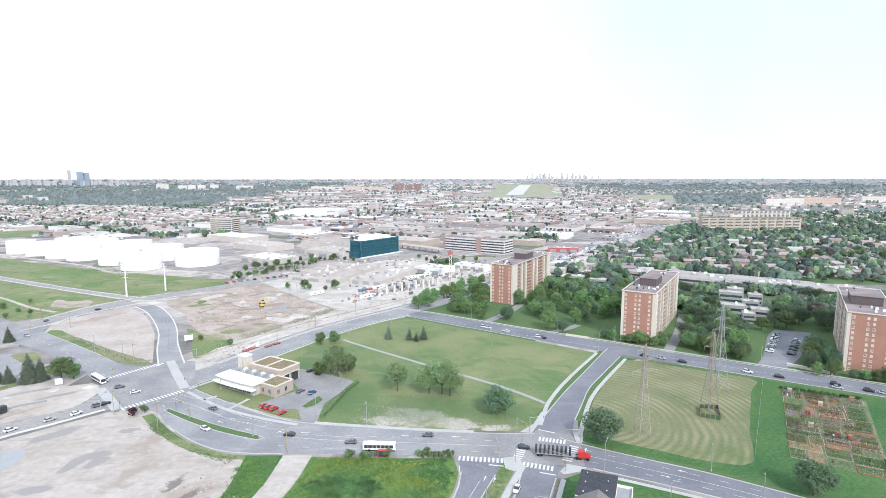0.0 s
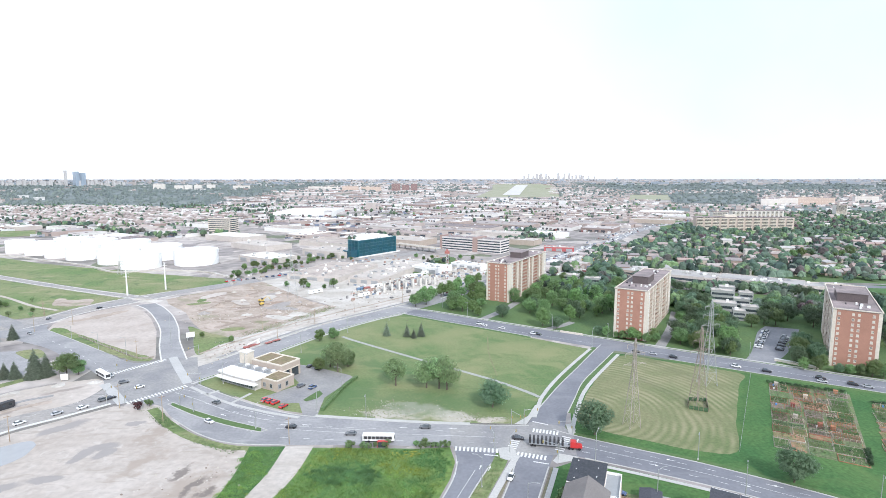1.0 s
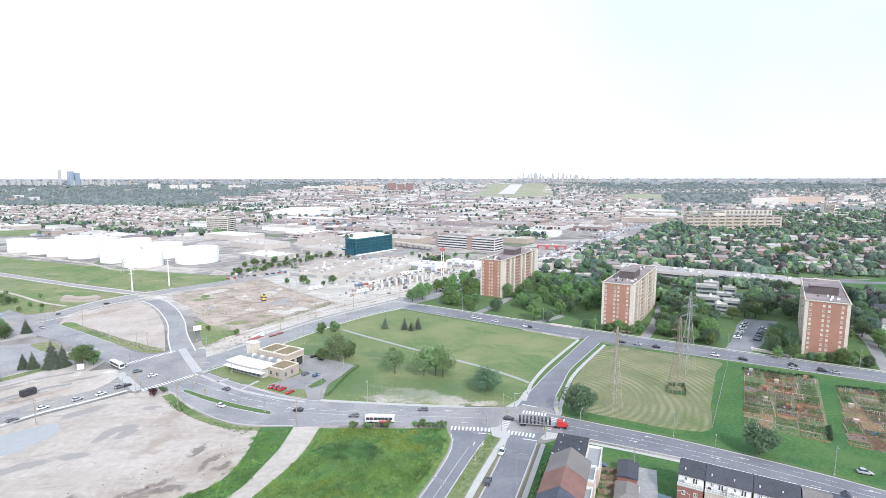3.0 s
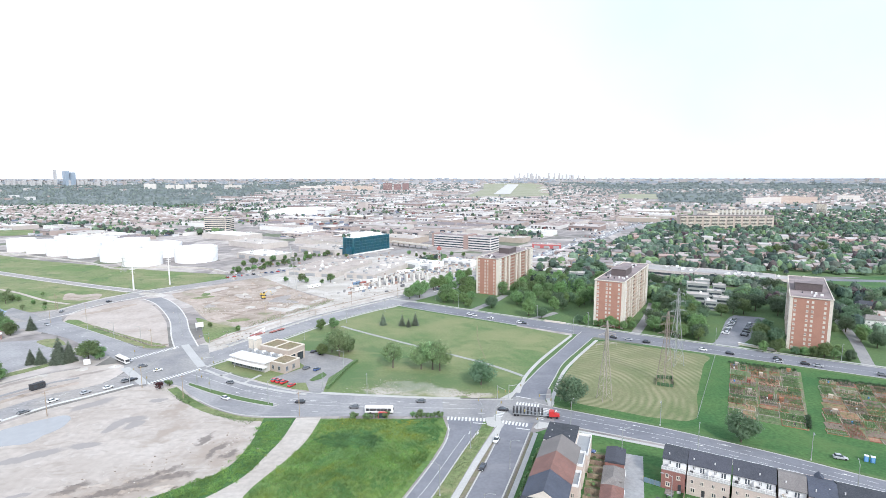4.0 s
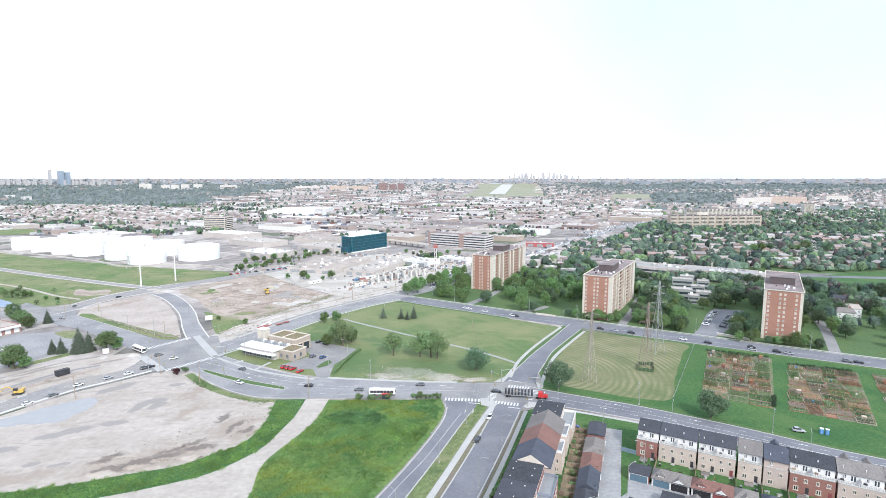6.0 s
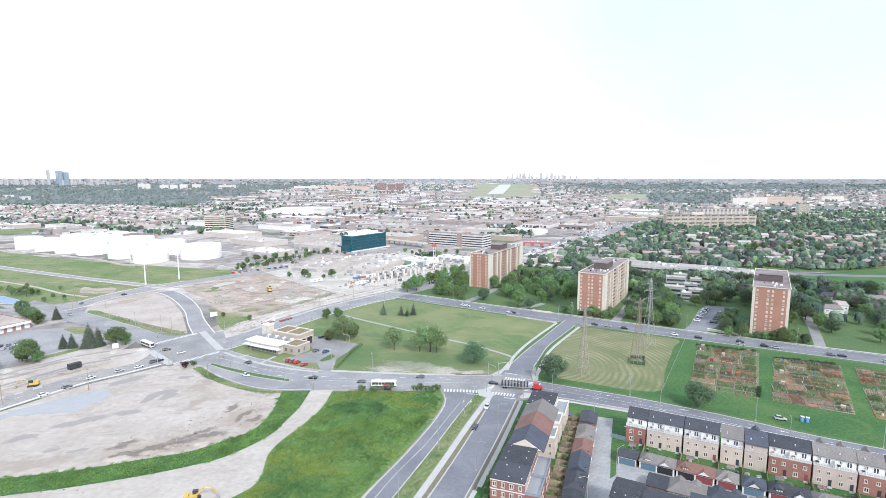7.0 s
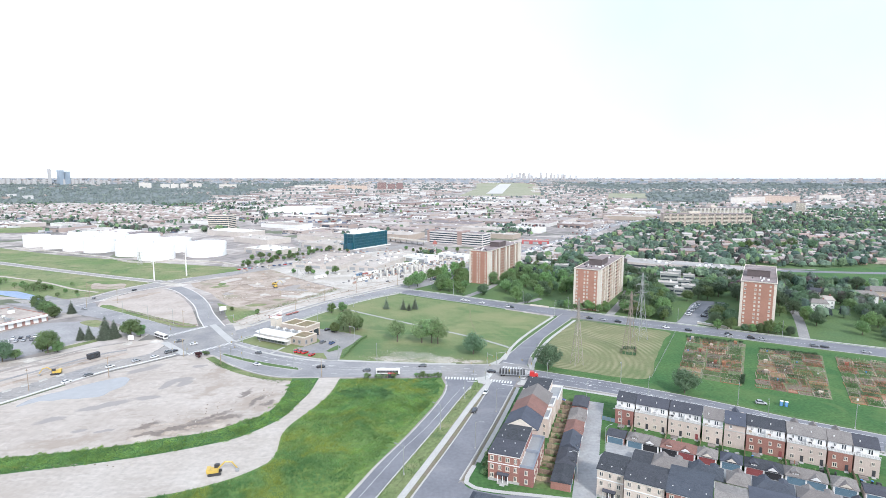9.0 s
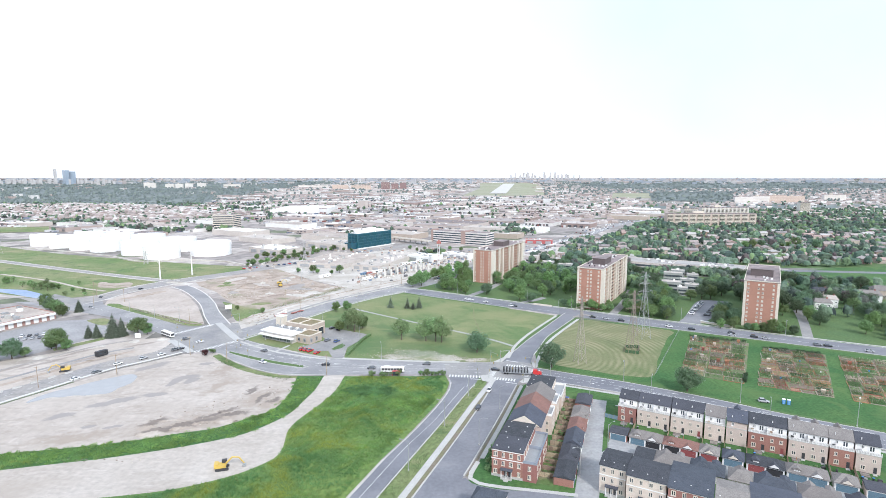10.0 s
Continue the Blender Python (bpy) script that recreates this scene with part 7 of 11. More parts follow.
# horizon haze painted as pale land; pale blocks on it break the dark edge
structure("far_city_land", far_band([(-13500, 12500), (-26000, 24000)], [(13500, 12500), (26000, 24000)], 0.6, 12, 60), mat("pale_far_city", (0.46, 0.455, 0.455), 0.95, 0.12, 0.004, 0.0015, tint=(0.36, 0.37, 0.36)), "built-up land at the horizon, paled to stand for haze", "city land")
far_city = Heap()
for _ in range(2600):
    _y = _rf.uniform(6500, 21000)
    _x = _rf.uniform(-0.95, 0.95) * _y
    if not in_airport(_x, _y):
        far_city.block(_x, _y, _rf.uniform(30, 150), _rf.uniform(20, 60), _rf.choice((8, 12, 16, 22, 34)) * _rf.uniform(0.7, 1.3), GRID)
far_city.done("far_city_blocks", TOWER_MIX, "pale blocks of the far city along the horizon", "buildings")

# towers on the horizon
for _i in range(130):
    if _i < 34:
        _px, _hh = -0.823 + 0.25 * (_i / 34) + _rf.uniform(-0.004, 0.004), _rf.uniform(35, 80)
    elif _i < 76:
        _px, _hh = (_rf.gauss(0.25, 0.022) if _i % 2 else _rf.gauss(0.187, 0.018), _rf.uniform(70, 190)) if abs(_i - 55) < 14 else (_rf.uniform(0.15, 0.33), _rf.uniform(40, 110))
    else:
        _px, _hh = _rf.uniform(-0.5, 0.86), _rf.uniform(25, 70)
    _y = 6200 if _i < 34 else (13500 if _i < 76 else _rf.uniform(5000, 11000))
    _hh *= 1.0 if _i < 34 else _y / 12500
    _px = {17: -0.682, 20: -0.6625, 21: -0.6515}.get(_i, _px)
    _x = CENTRE.x + _px * (_y - CENTRE.y)
    _px2, _py2, _pz2, _k = far_place(_x, _y)
    if _i == 17:
        _hh = 178
    if _i in (20, 21):
        _hh = 150 + 14 * (21 - _i)
    _w = (_rf.uniform(26, 46) if _i < 34 else _rf.uniform(10, 19)) * (_y / 6200) * (1.9 if _i in (20, 21) else 1)
    b = bmesh.new()
    box(b, -_w / 2 * _k, -_w / 3 * _k, -6 * _k, _w / 2 * _k, _w / 3 * _k, _hh * _k)
    _tw = thing("tower_block", "pale tower block on the far horizon" if _i not in (20, 21) else "blue glass tower block on the horizon", "tower", Matrix.Translation((_px2, _py2, _pz2)) @ Matrix.Rotation(GRID, 4, "Z"), "towers on the horizon")
    part("wall", b, TOWER_MIX if _i not in (20, 21) else mat("blue_glass_tower", (0.33, 0.39, 0.46), 0.3, 0.1, 0.02, 0.01), _tw)
    if _i >= 12:
        continue
    b = bmesh.new()
    box(b, -_w / 5 * _k, -_w / 6 * _k, _hh * _k, _w / 5 * _k, _w / 6 * _k, (_hh + 5) * _k)
    part("roof_house", b, GREY, _tw)
# ---------------------------------------------------------------- landmarks
def hall(name, x, y, turn, w, d, h, wall, roof, label, category="building", units=6, bays=0, bay_mat=None, seed=1, strips=0, group=""):
    """A flat-roofed building with parapet, roof plant, and either loading doors or window strips; its front faces local -y."""
    t = thing(name, label, category, pose(x, y, 0, 0, 0, turn), group)
    rnd = random.Random(seed)
    b = bmesh.new()
    box(b, 0, 0, 0, w, d, h)
    part("wall", b, wall, t)
    b = bmesh.new()
    box(b, 0.3, 0.3, h + 0.003, w - 0.3, d - 0.3, h + 0.12)
    rf = part("roof", b, roof, t)
    b = bmesh.new()
    for r in ((-0.1, -0.1, w + 0.1, 0.3), (-0.1, d - 0.3, w + 0.1, d + 0.1), (-0.1, 0.3, 0.3, d - 0.3), (w - 0.3, 0.3, w + 0.1, d - 0.3)):
        box(b, r[0], r[1], h, r[2], r[3], h + 0.6)
    part("parapet", b, wall, rf)
    for _ in range(units):
        b = bmesh.new()
        sx, sy, sz = rnd.uniform(1.4, 4.0), rnd.uniform(1.2, 3), rnd.uniform(0.9, 2.0)
        px, py = rnd.uniform(1, max(1.5, w - 5)), rnd.uniform(1, max(1.5, d - 4))
        box(b, px, py, h + 0.12, px + sx, py + sy, h + 0.12 + sz)
        box(b, px + sx * 0.25, py + sy * 0.25, h + 0.12 + sz, px + sx * 0.75, py + sy * 0.75, h + 0.35 + sz)
        part("roof_unit", b, rnd.choice((WHITE, GREY, CONCRETE)), rf)
    for i in range(bays):
        bw = w / bays
        shared("loading_door", ("bay", round(bw, 1), round(h, 1), (bay_mat or GLASS_DARK).name), lambda b: box(b, bw * 0.2, -0.08, 0.2, bw * 0.8, 0.03, min(h - 1.2, 4.2)), bay_mat or GLASS_DARK, t, pose(i * bw, 0, 0))
    for s in range(strips):
        z = 1.0 + (h - 0.6) / strips * s
        for rot, px, py, ln in ((0, 0, 0, w), (90, w, 0, d), (180, w, d, w), (-90, 0, d, d)):
            shared("window_strip", ("strip", round(ln, 1), round(h / strips, 2)), lambda b: box(b, 0.7, -0.08, 0, ln - 0.7, 0.03, (h - 0.6) / strips * 0.48), GLASS_DARK, t, pose(px, py, z, 0, 0, rot))
    return t


ROOF_WHITE = mat("white_membrane_roof", (0.72, 0.71, 0.69), 0.8, 0.06, 0.4, 0.04)
# storage tanks
for _x, _y, _r, _h in ((-285, 616, 24, 17), (-335, 589, 21, 16.5), (-380, 624, 22, 17), (-347, 657, 24, 17), (-442, 655, 19, 17), (-482, 672, 17.5, 17), (-524, 694, 17, 16.5), (-567, 716, 16.5, 16), (-410, 705, 22, 17), (-468, 728, 22, 16), (-522, 752, 21, 15.5)):
    _t = thing("storage_tank", "large white cylindrical fuel storage tank", "storage tank", pose(_x, _y, 0), "storage tanks")
    b = bmesh.new()
    tube(b, (0, 0, 0), (0, 0, _h), _r, _r, 40)
    part("shell", b, TANK_WHITE, _t)
    b = bmesh.new()
    tube(b, (0, 0, _h), (0, 0, _h + 1.6), _r, 1.2, 40)
    part("roof", b, TANK_WHITE, _t)
    b = bmesh.new()
    for _i in range(18):
        _w = -0.5 + 1.0 * _i / 18
        box(b, -0.7, -0.4, 0, 0.7, 0.4, 0.15, pose((_r + 0.5) * math.cos(_w), (_r + 0.5) * math.sin(_w), _h * _i / 18, 0, 0, math.degrees(_w) + 90))
    part("stair", b, TANK_WHITE, _t)
structure("tank_bund", along([(-205, 520), (-250, 556), (-300, 566), (-345, 556), (-400, 596), (-470, 634), (-580, 690)], 2.5, 0, 1.3), GRAVEL, "low earth wall before the storage tanks", "wall")

# teal glass office
_t = hall("glass_office", -102, 663, 53, 70, 20, 20.5, mat("teal_frame", (0.03, 0.13, 0.16), 0.3, 0.1, 0.5, 0.1), ROOF_WHITE, "teal mirror-glass office block with a white roof room", "office", 5, seed=3)
for _i in range(13):
    for _s in range(5):
        shared("pane", "teal_pane", lambda b: box(b, 0.1, -0.1, 0, 5.1, 0.03, 3.6), GLASS_TEAL, _t, pose(0.6 + 5.27 * _i, 0, 0.8 + 3.9 * _s))
for _i in range(3):
    for _s in range(5):
        shared("pane", "teal_pane", None, GLASS_TEAL, _t, pose(70, 1.8 + 5.5 * _i, 0.8 + 3.9 * _s, 0, 0, 90))
        shared("pane", "teal_pane", None, GLASS_TEAL, _t, pose(0, 7.2 + 5.5 * _i, 0.8 + 3.9 * _s, 0, 0, -90))
b = bmesh.new()
box(b, 10, 4, 20.63, 58, 16, 24.0)
box(b, 24, 6, 24.0, 44, 14, 26.5)
part("roof_room", b, WHITE, _t, "white roof plant room")
b = bmesh.new()
box(b, -12, 2, 0, -0.2, 16, 9)
part("entrance_wing", b, GLASS_TEAL, _t, "low teal glass entrance wing")
b = bmesh.new()
box(b, -3, -5, 0, 73, -0.9, 0.9)
part("forecourt", b, WHITE, _t, "white forecourt wall")

WHITE_CONCRETE = mat("white_concrete", (0.66, 0.63, 0.60), 0.8, 0.06, 0.4, 0.1)
_t = hall("office_block", 0.6, 742, -33, 94, 26, 17.5, WHITE_CONCRETE, ROOF_GRAVEL, "long white office block with dark window strips", "office", 8, seed=4, strips=5)
for _x0, _x1 in ((-0.6, 3.2), (52, 59.5)):
    b = bmesh.new()
    box(b, _x0, -0.6, 0, _x1, 27, 19.5)
    part("stair_tower", b, mat("brown_stair_brick", (0.37, 0.27, 0.24), 0.85, 0.08, 1.0, 0.1), _t, "brown brick stair tower")
hall("office_block", -421, 968, -10, 42, 30, 26, CREAM, ROOF_GRAVEL, "stepped brown and cream office block", "office", 5, seed=6, strips=7)

# long balcony apartments beyond the leafy streets
for _x, _y, _tn, _ln, _st in ((484, 1000, -4, 178, 9), (612, 1112, -4, 104, 11), (575, 1118, -4, 30, 10), (1160, 1930, -4, 64, 8), (1228, 1938, -4, 68, 9), (1300, 1946, -4, 68, 10), (1372, 1952, -4, 70, 9), (998, 1338, -4, 26, 11), (1631, 2098, -4, 88, 9), (-343, 3830, 0, 62, 20), (-268, 3836, 0, 50, 17), (-206, 3832, 0, 46, 19), (-724, 4000, 0, 120, 12), (-585, 4000, 0, 150, 11), (-1082, 4440, 0, 120, 9), (-935, 4330, 0, 120, 9), (-2435, 4600, 5, 98, 15), (-2190, 4470, 5, 70, 12), (-2100, 4455, 5, 60, 13), (-2020, 4455, 5, 60, 14), (-1978, 4594, 5, 70, 14), (-1755, 4590, 5, 140, 11)):
    _px2, _py2, _pz2, _k = far_place(_x, _y)
    _t = thing("apartment_slab", "long tan apartment slab with rows of white balconies" if _y < 1600 else "pale apartment slab far off among trees", "apartment building",
               pose(_px2, _py2, _pz2, 0, 0, _tn) @ Matrix.Scale(_k, 4), "apartment slabs")
    _h = _st * 2.75
    b = bmesh.new()
    box(b, 0, 1.5, 0, _ln, 18, _h)
    part("wall", b, mat("dark_brick_slab", (0.25, 0.17, 0.165), 0.85, 0.06, 0.5, 0.1) if -350 < _x < -200 else mat("salmon_slab", (0.56, 0.45, 0.39), 0.85, 0.06, 0.5, 0.1) if _x in (1300, 1372, -724, -585) else mat("pale_slab", (0.66, 0.63, 0.60), 0.85, 0.06, 0.5, 0.1) if _y > 1200 or _st > 9 or _x < 0 else mat("pale_brown_brick", (0.56, 0.46, 0.405), 0.85, 0.08, 1.0, 0.1), _t)
    b = bmesh.new()
    box(b, -0.3, 1.2, _h, _ln + 0.3, 18.3, _h + 0.8)
    part("roof", b, ROOF_GRAVEL, _t)
    b = bmesh.new()
    box(b, _ln * 0.3, 6, _h + 0.8, _ln * 0.42, 14, _h + 5)
    part("penthouse", b, CREAM, _t)
    for _s in range(0, _st, 1 if _y < 1600 else 2):
        shared("balcony_row", ("brow", _ln), lambda b: [box(b, _ln * k / 12 + 0.6, 0, 0, _ln * (k + 1) / 12 - 3.2, 1.5, 1.1) for k in range(12)], CREAM, _t, pose(0, 0, _s * 2.75 + 0.3))
        if _y < 1600:
            shared("window_row", ("wrow", _ln), lambda b: [box(b, _ln * k / 12 + 1.2, 1.42, 0, _ln * (k + 1) / 12 - 3.0, 1.52, 0.95) for k in range(12)], GLASS_DARK, _t, pose(0, 0, _s * 2.75 + 1.5))

# road bridge between the two offices
_t = thing("road_bridge", "pale concrete road bridge on round piers", "bridge", pose(-62, 758.5, 0, 0, 0, math.degrees(math.atan2(-55.1, 56.6))))
b = bmesh.new()
box(b, 0, -4.5, 5.2, 84, 4.5, 6.0)
part("deck", b, CONCRETE, _t)
for _s in (-4.7, 4.3):
    b = bmesh.new()
    box(b, 0, _s, 5.6, 84, _s + 0.4, 7.0)
    part("parapet", b, CREAM, _t)
for _i in range(7):
    b = bmesh.new()
    tube(b, (6 + 12 * _i, 0, 0), (6 + 12 * _i, 0, 5.2), 0.8, 0.8, 8)
    part("pier", b, CONCRETE, _t)

# works and shops along the avenue
ROOF_SAND = mat("sand_gravel_roof", (0.47, 0.41, 0.365), 0.95, 0.12, 0.5, 0.05, tint=(0.36, 0.31, 0.28))
stain(ROOF_SAND, 0.08, 0.55, 0.66, (0.28, 0.245, 0.225), 0.6)
TAN_WALL = mat("tan_wall", (0.56, 0.51, 0.47), 0.85, 0.08, 0.6, 0.1)
ROOF_PALE = mat("pale_gravel_roof", (0.52, 0.475, 0.435), 0.95, 0.10, 0.6, 0.05, tint=(0.42, 0.375, 0.34))
for _x, _y, _tn, _w, _d, _h, _wl, _rf, _lab, _b, _s in (
        (-152, 519, -20, 58, 84, 4.4, TAN_WALL, ROOF_SAND, "low white works with loading doors", 7, 11), (-88, 500, -22, 34, 105, 4.6, TAN_WALL, ROOF_PALE, "low works with a gravel roof", 6, 12),
        (-30, 560, -36, 34, 26, 6, WHITE, ROOF_WHITE, "white site office with flat roof", 5, 14), (12, 585, -36, 40, 16, 5, WHITE, ROOF_WHITE, "row of white site cabins", 8, 15), 
        (-245, 640, -36, 60, 40, 6, TAN_WALL, ROOF_WHITE, "low white-roofed works", 6, 17), (-180, 690, -36, 70, 46, 7, TAN_WALL, ROOF_PALE, "low grey works", 7, 18), (-300, 760, -36, 80, 44, 7, TAN_WALL, ROOF_PALE, "low grey works", 7, 19),
        (-210, 790, -31, 90, 50, 6, TAN_WALL, ROOF_SAND, "wide white-roofed works", 8, 20), (-90, 800, -31, 70, 50, 8, BRICK_BUFF, ROOF_PALE, "wide grey works", 6, 21), (-380, 860, -31, 90, 46, 8, TAN_WALL, ROOF_WHITE, "wide white-roofed works", 8, 22),
        (-760, 1030, -31, 120, 34, 6, WHITE, ROOF_PALE, "long white works", 9, 24), (-434, 1390, 0, 148, 210, 9, WHITE, ROOF_WHITE, "very wide white-roofed warehouse", 9, 37), (-330, 1000, -31, 90, 50, 7, WHITE, ROOF_SAND, "wide tan-roofed works", 9, 25), (-520, 1090, -31, 90, 44, 7, WHITE, ROOF_PALE, "wide white-roofed works", 9, 26),
        (20, 830, -31, 60, 40, 8, TAN_WALL, ROOF_PALE, "low grey works", 5, 27), (95, 800, -31, 50, 34, 7, BRICK_BUFF, ROOF_PALE, "low brown works", 5, 28), (60, 900, -31, 80, 40, 8, TAN_WALL, ROOF_PALE, "low grey works", 6, 29), (150, 900, -31, 60, 36, 7, WHITE, ROOF_WHITE, "low white works", 5, 30),
        (164, 606, -30, 30, 18, 5, mat("yellow_shopfront", (0.62, 0.44, 0.10), 0.7, 0.08, 1.0, 0.2), ROOF_PALE, "shop row with a yellow front", 6, 31), (142, 719, -12, 40, 18, 5, mat("red_shopfront", (0.46, 0.12, 0.12), 0.6, 0.08, 1.0, 0.2), ROOF_PALE, "shop row with a red front", 6, 32),
        (250, 700, -38, 40, 26, 6, BRICK_BUFF, ROOF_PALE, "brown shop row", 5, 34), (420, 1180, -31, 90, 40, 8, BRICK_BUFF, ROOF_PALE, "long brown shops", 8, 36)):
    hall("works_building" if "works" in _lab else "shop_building", _x, _y, _tn, _w, _d, _h, _wl, _rf, _lab + " along the avenue", "building", 26 if _y < 530 else 10 if _y < 750 else 5, _b // 2 if _y < 750 else 0, GREY, _s, 0, "works and shops")
_t = hall("shop_building", -295, 249.5, 62, 55, 46, 4.6, mat("dull_red_shop_wall", (0.36, 0.22, 0.19), 0.85, 0.1, 1.0, 0.2), ROOF_SAND, "low red brick shop row with a white fascia", "building", 22, 11, WHITE, 38, 0, "works and shops")
b = bmesh.new()
box(b, -0.5, -1.6, 3.6, 54.5, -0.11, 4.9)
part("canopy", b, WHITE, _t, "white canopy fascia")
structure("plaza_lot", patch([(-286, 256), (-268, 292), (-244, 296), (-216, 272), (-212, 258), (-220, 240), (-228, 224), (-246, 205), (-330, 120), (-380, 200)], 0.017, False), mat("faded_asphalt", (0.34, 0.335, 0.34), 0.9, 0.12, 0.7, 0.06, tint=(0.27, 0.265, 0.27)), "faded asphalt car park", "car park")

# school with a long flat roof, behind the blocks
ROOF_SCHOOL = mat("grey_school_roof", (0.40, 0.385, 0.37), 0.95, 0.10, 0.6, 0.06, tint=(0.32, 0.305, 0.295))
PALE_SCHOOL = mat("pale_school_wall", (0.58, 0.53, 0.49), 0.85, 0.08, 0.6, 0.1)
hall("school_building", 212, 520, -35, 57, 34, 5, PALE_SCHOOL, ROOF_SCHOOL, "long low school with a pale flat roof", "school", 16, 0, None, 51, 1)
hall("school_building", 260, 486.6, -35, 68, 30, 6.2, PALE_SCHOOL, ROOF_SCHOOL, "school wing with a pale flat roof", "school", 14, 0, None, 52, 1)
hall("school_building", 176, 548, -35, 40, 26, 4.6, BRICK_BUFF, ROOF_SCHOOL, "low brown school wing with a flat roof", "school", 8, 0, None, 53, 1)
hall("school_building", 318, 452, -20, 36, 20, 5.6, PALE_SCHOOL, ROOF_SCHOOL, "low school wing with a pale flat roof", "school", 6, 0, None, 54, 1)
structure("far_street", band([(150, 560), (260, 510), (340, 492), (460, 470), (640, 440), (900, 380)], [(152, 548), (258, 498), (336, 480), (458, 458), (636, 428), (896, 368)], 0.03), ASPHALT, "grey street among the trees", "road")
GREY_SIDING = mat("grey_siding", (0.36, 0.37, 0.36), 0.8, 0.08, 1.0, 0.2)
for _x, _y, _w, _d, _h in ((228.6, 424, 17, 10, 8), (247.5, 416, 10, 9, 7.5), (242, 437, 12, 9, 8), (206.5, 378, 16, 11, 8.5), (212.6, 361, 8, 9, 6.5), (223, 369, 11, 10, 7.5), (232, 396, 11, 9, 7), (122, 500, 16, 12, 7), (140, 484, 14, 12, 7)):
    hall("grey_house", _x - 6, _y, -24, _w, _d, _h, GREY_SIDING, ROOF_PALE, "grey flat-roofed townhouse among trees", "house", 1, 0, None, int(_x), 2, "grey townhouses")


def gabled_house(x, y, turn, w, d, h, wall, roof, label, windows=3):
    """A small house with a pitched roof, a porch and windows on its front (local -y)."""
    t = thing("house", label, "house", pose(x, y, 0, 0, 0, turn), "houses behind the lawn")
    b = bmesh.new()
    box(b, 0, 0, 0, w, d, h)
    part("wall", b, wall, t)
    b = bmesh.new()
    gable_roof(b, 0, 0, w, d, h + 0.2, d * 0.28, 0.5, True, d * 0.18)
    part("roof", b, roof, t)
    for i in range(windows):
        for z in (0.9, 3.7):
            if z + 1.4 < h:
                window(t, pose(w * (i + 0.5) / windows, -0.03, z), 1.6, 1.4)
    b = bmesh.new()
    gable_roof(b, w * 0.3, -1.8, w * 0.62, 0.1, 2.7, 0.7, 0.1, False)
    part("porch_roof", b, roof, t)
    for xx in (0.32, 0.6):
        b = bmesh.new()
        tube(b, (w * xx, -1.6, 0), (w * xx, -1.6, 2.55), 0.12, 0.12, 6)
        part("porch_post", b, WHITE, t)
    b = bmesh.new()
    box(b, w * 0.72, d * 0.45, h, w * 0.72 + 0.9, d * 0.45 + 0.7, h + d * 0.28 + 1.2)
    part("chimney", b, BRICK_RED, t)
    return t


for _x, _y, _tn, _w, _d, _h, _wl, _rf2, _lab in (
        (288, 309, -24, 11, 9, 6.0, WHITE, ROOF_TAN, "white two-storey house with a tan roof among trees"), (301, 318, -24, 10, 9, 6.4, SIDING, ROOF_PALE, "white house with a pale roof among trees"),
        (342, 334, -24, 16, 11, 6.2, SIDING, ROOF_TAN, "wide pale house with a grey pitched roof"), (352, 314, -24, 11, 9, 5.4, WHITE, ROOF_DARK, "white house with a dark roof among trees"), (364, 345, -24, 18, 12, 7.0, BRICK_BUFF, ROOF_TAN, "brown brick house with a grey pitched roof"), (318, 352, -24, 12, 9, 5.4, BRICK_TAN, ROOF_DARK, "tan house with a dark roof among trees"), (392, 300, -28, 14, 10, 6, SIDING, ROOF_TAN, "pale house with a pitched roof among trees")):
    gabled_house(_x, _y, _tn, _w, _d, _h, _wl, _rf2, _lab)
# fire station
_t = thing("station", "buff brick station with a white slab roof", "station", pose(-93, 234.5, 0, 0, 0, -30))
OFFICE_WALL = mat("pale_office_wall", (0.58, 0.55, 0.52), 0.7, 0.08, 1.0, 0.2)
SEDUM = mat("sedum_roof", (0.255, 0.195, 0.13), 0.95, 0.25, 0.8, 0.2, tint=(0.19, 0.17, 0.09))
b = bmesh.new()
box(b, -20, 4.4, 0, 4.0, 19.0, 4.9)
part("office_wall", b, OFFICE_WALL, _t, "pale rendered office wall")
b = bmesh.new()
prism(b, [(-22 + 3.0 * _i, 3.2 + 0.04 * (_i - 4.5) ** 2) for _i in range(10)] + [(5, 12.5), (-22, 12.5)], 4.95, 5.5)
part("white_roof", b, WHITE, _t, "white curved roof slab")
b = bmesh.new()
prism(b, [(-21.8 + 3.1 * _i, 1.2 + 0.035 * (_i - 4.5) ** 2) for _i in range(10)] + [(6.1, 4.36), (-21.8, 4.36)], 3.2, 3.55)
part("canopy", b, WHITE, _t, "white curved canopy over the windows")
b = bmesh.new()
box(b, -19.9, 12.6, 4.9, 3.9, 18.9, 5.05)
part("flat_roof", b, GREY, _t, "grey flat roof with plant")
for _i in range(11):
    b = bmesh.new()
    _x0, _y0 = -18.5 + 2.05 * _i, 13.3 + 2.6 * (_i * 2 % 3) / 2
    box(b, _x0, _y0, 5.05, _x0 + 1.5, _y0 + 1.7, 6.0 + 0.6 * (_i % 3 == 0))
    part("roof_unit", b, WHITE if _i % 3 else GREY, _t)
b = bmesh.new()
box(b, 4.1, 8.0, 0, 14.5, 18.9, 5.0)
part("brick_wing", b, BRICK_BUFF, _t)
b = bmesh.new()
box(b, 4.7, 8.6, 5.0, 13.9, 18.3, 5.15)
part("green_roof", b, SEDUM, _t, "brown planted roof")
b = bmesh.new()
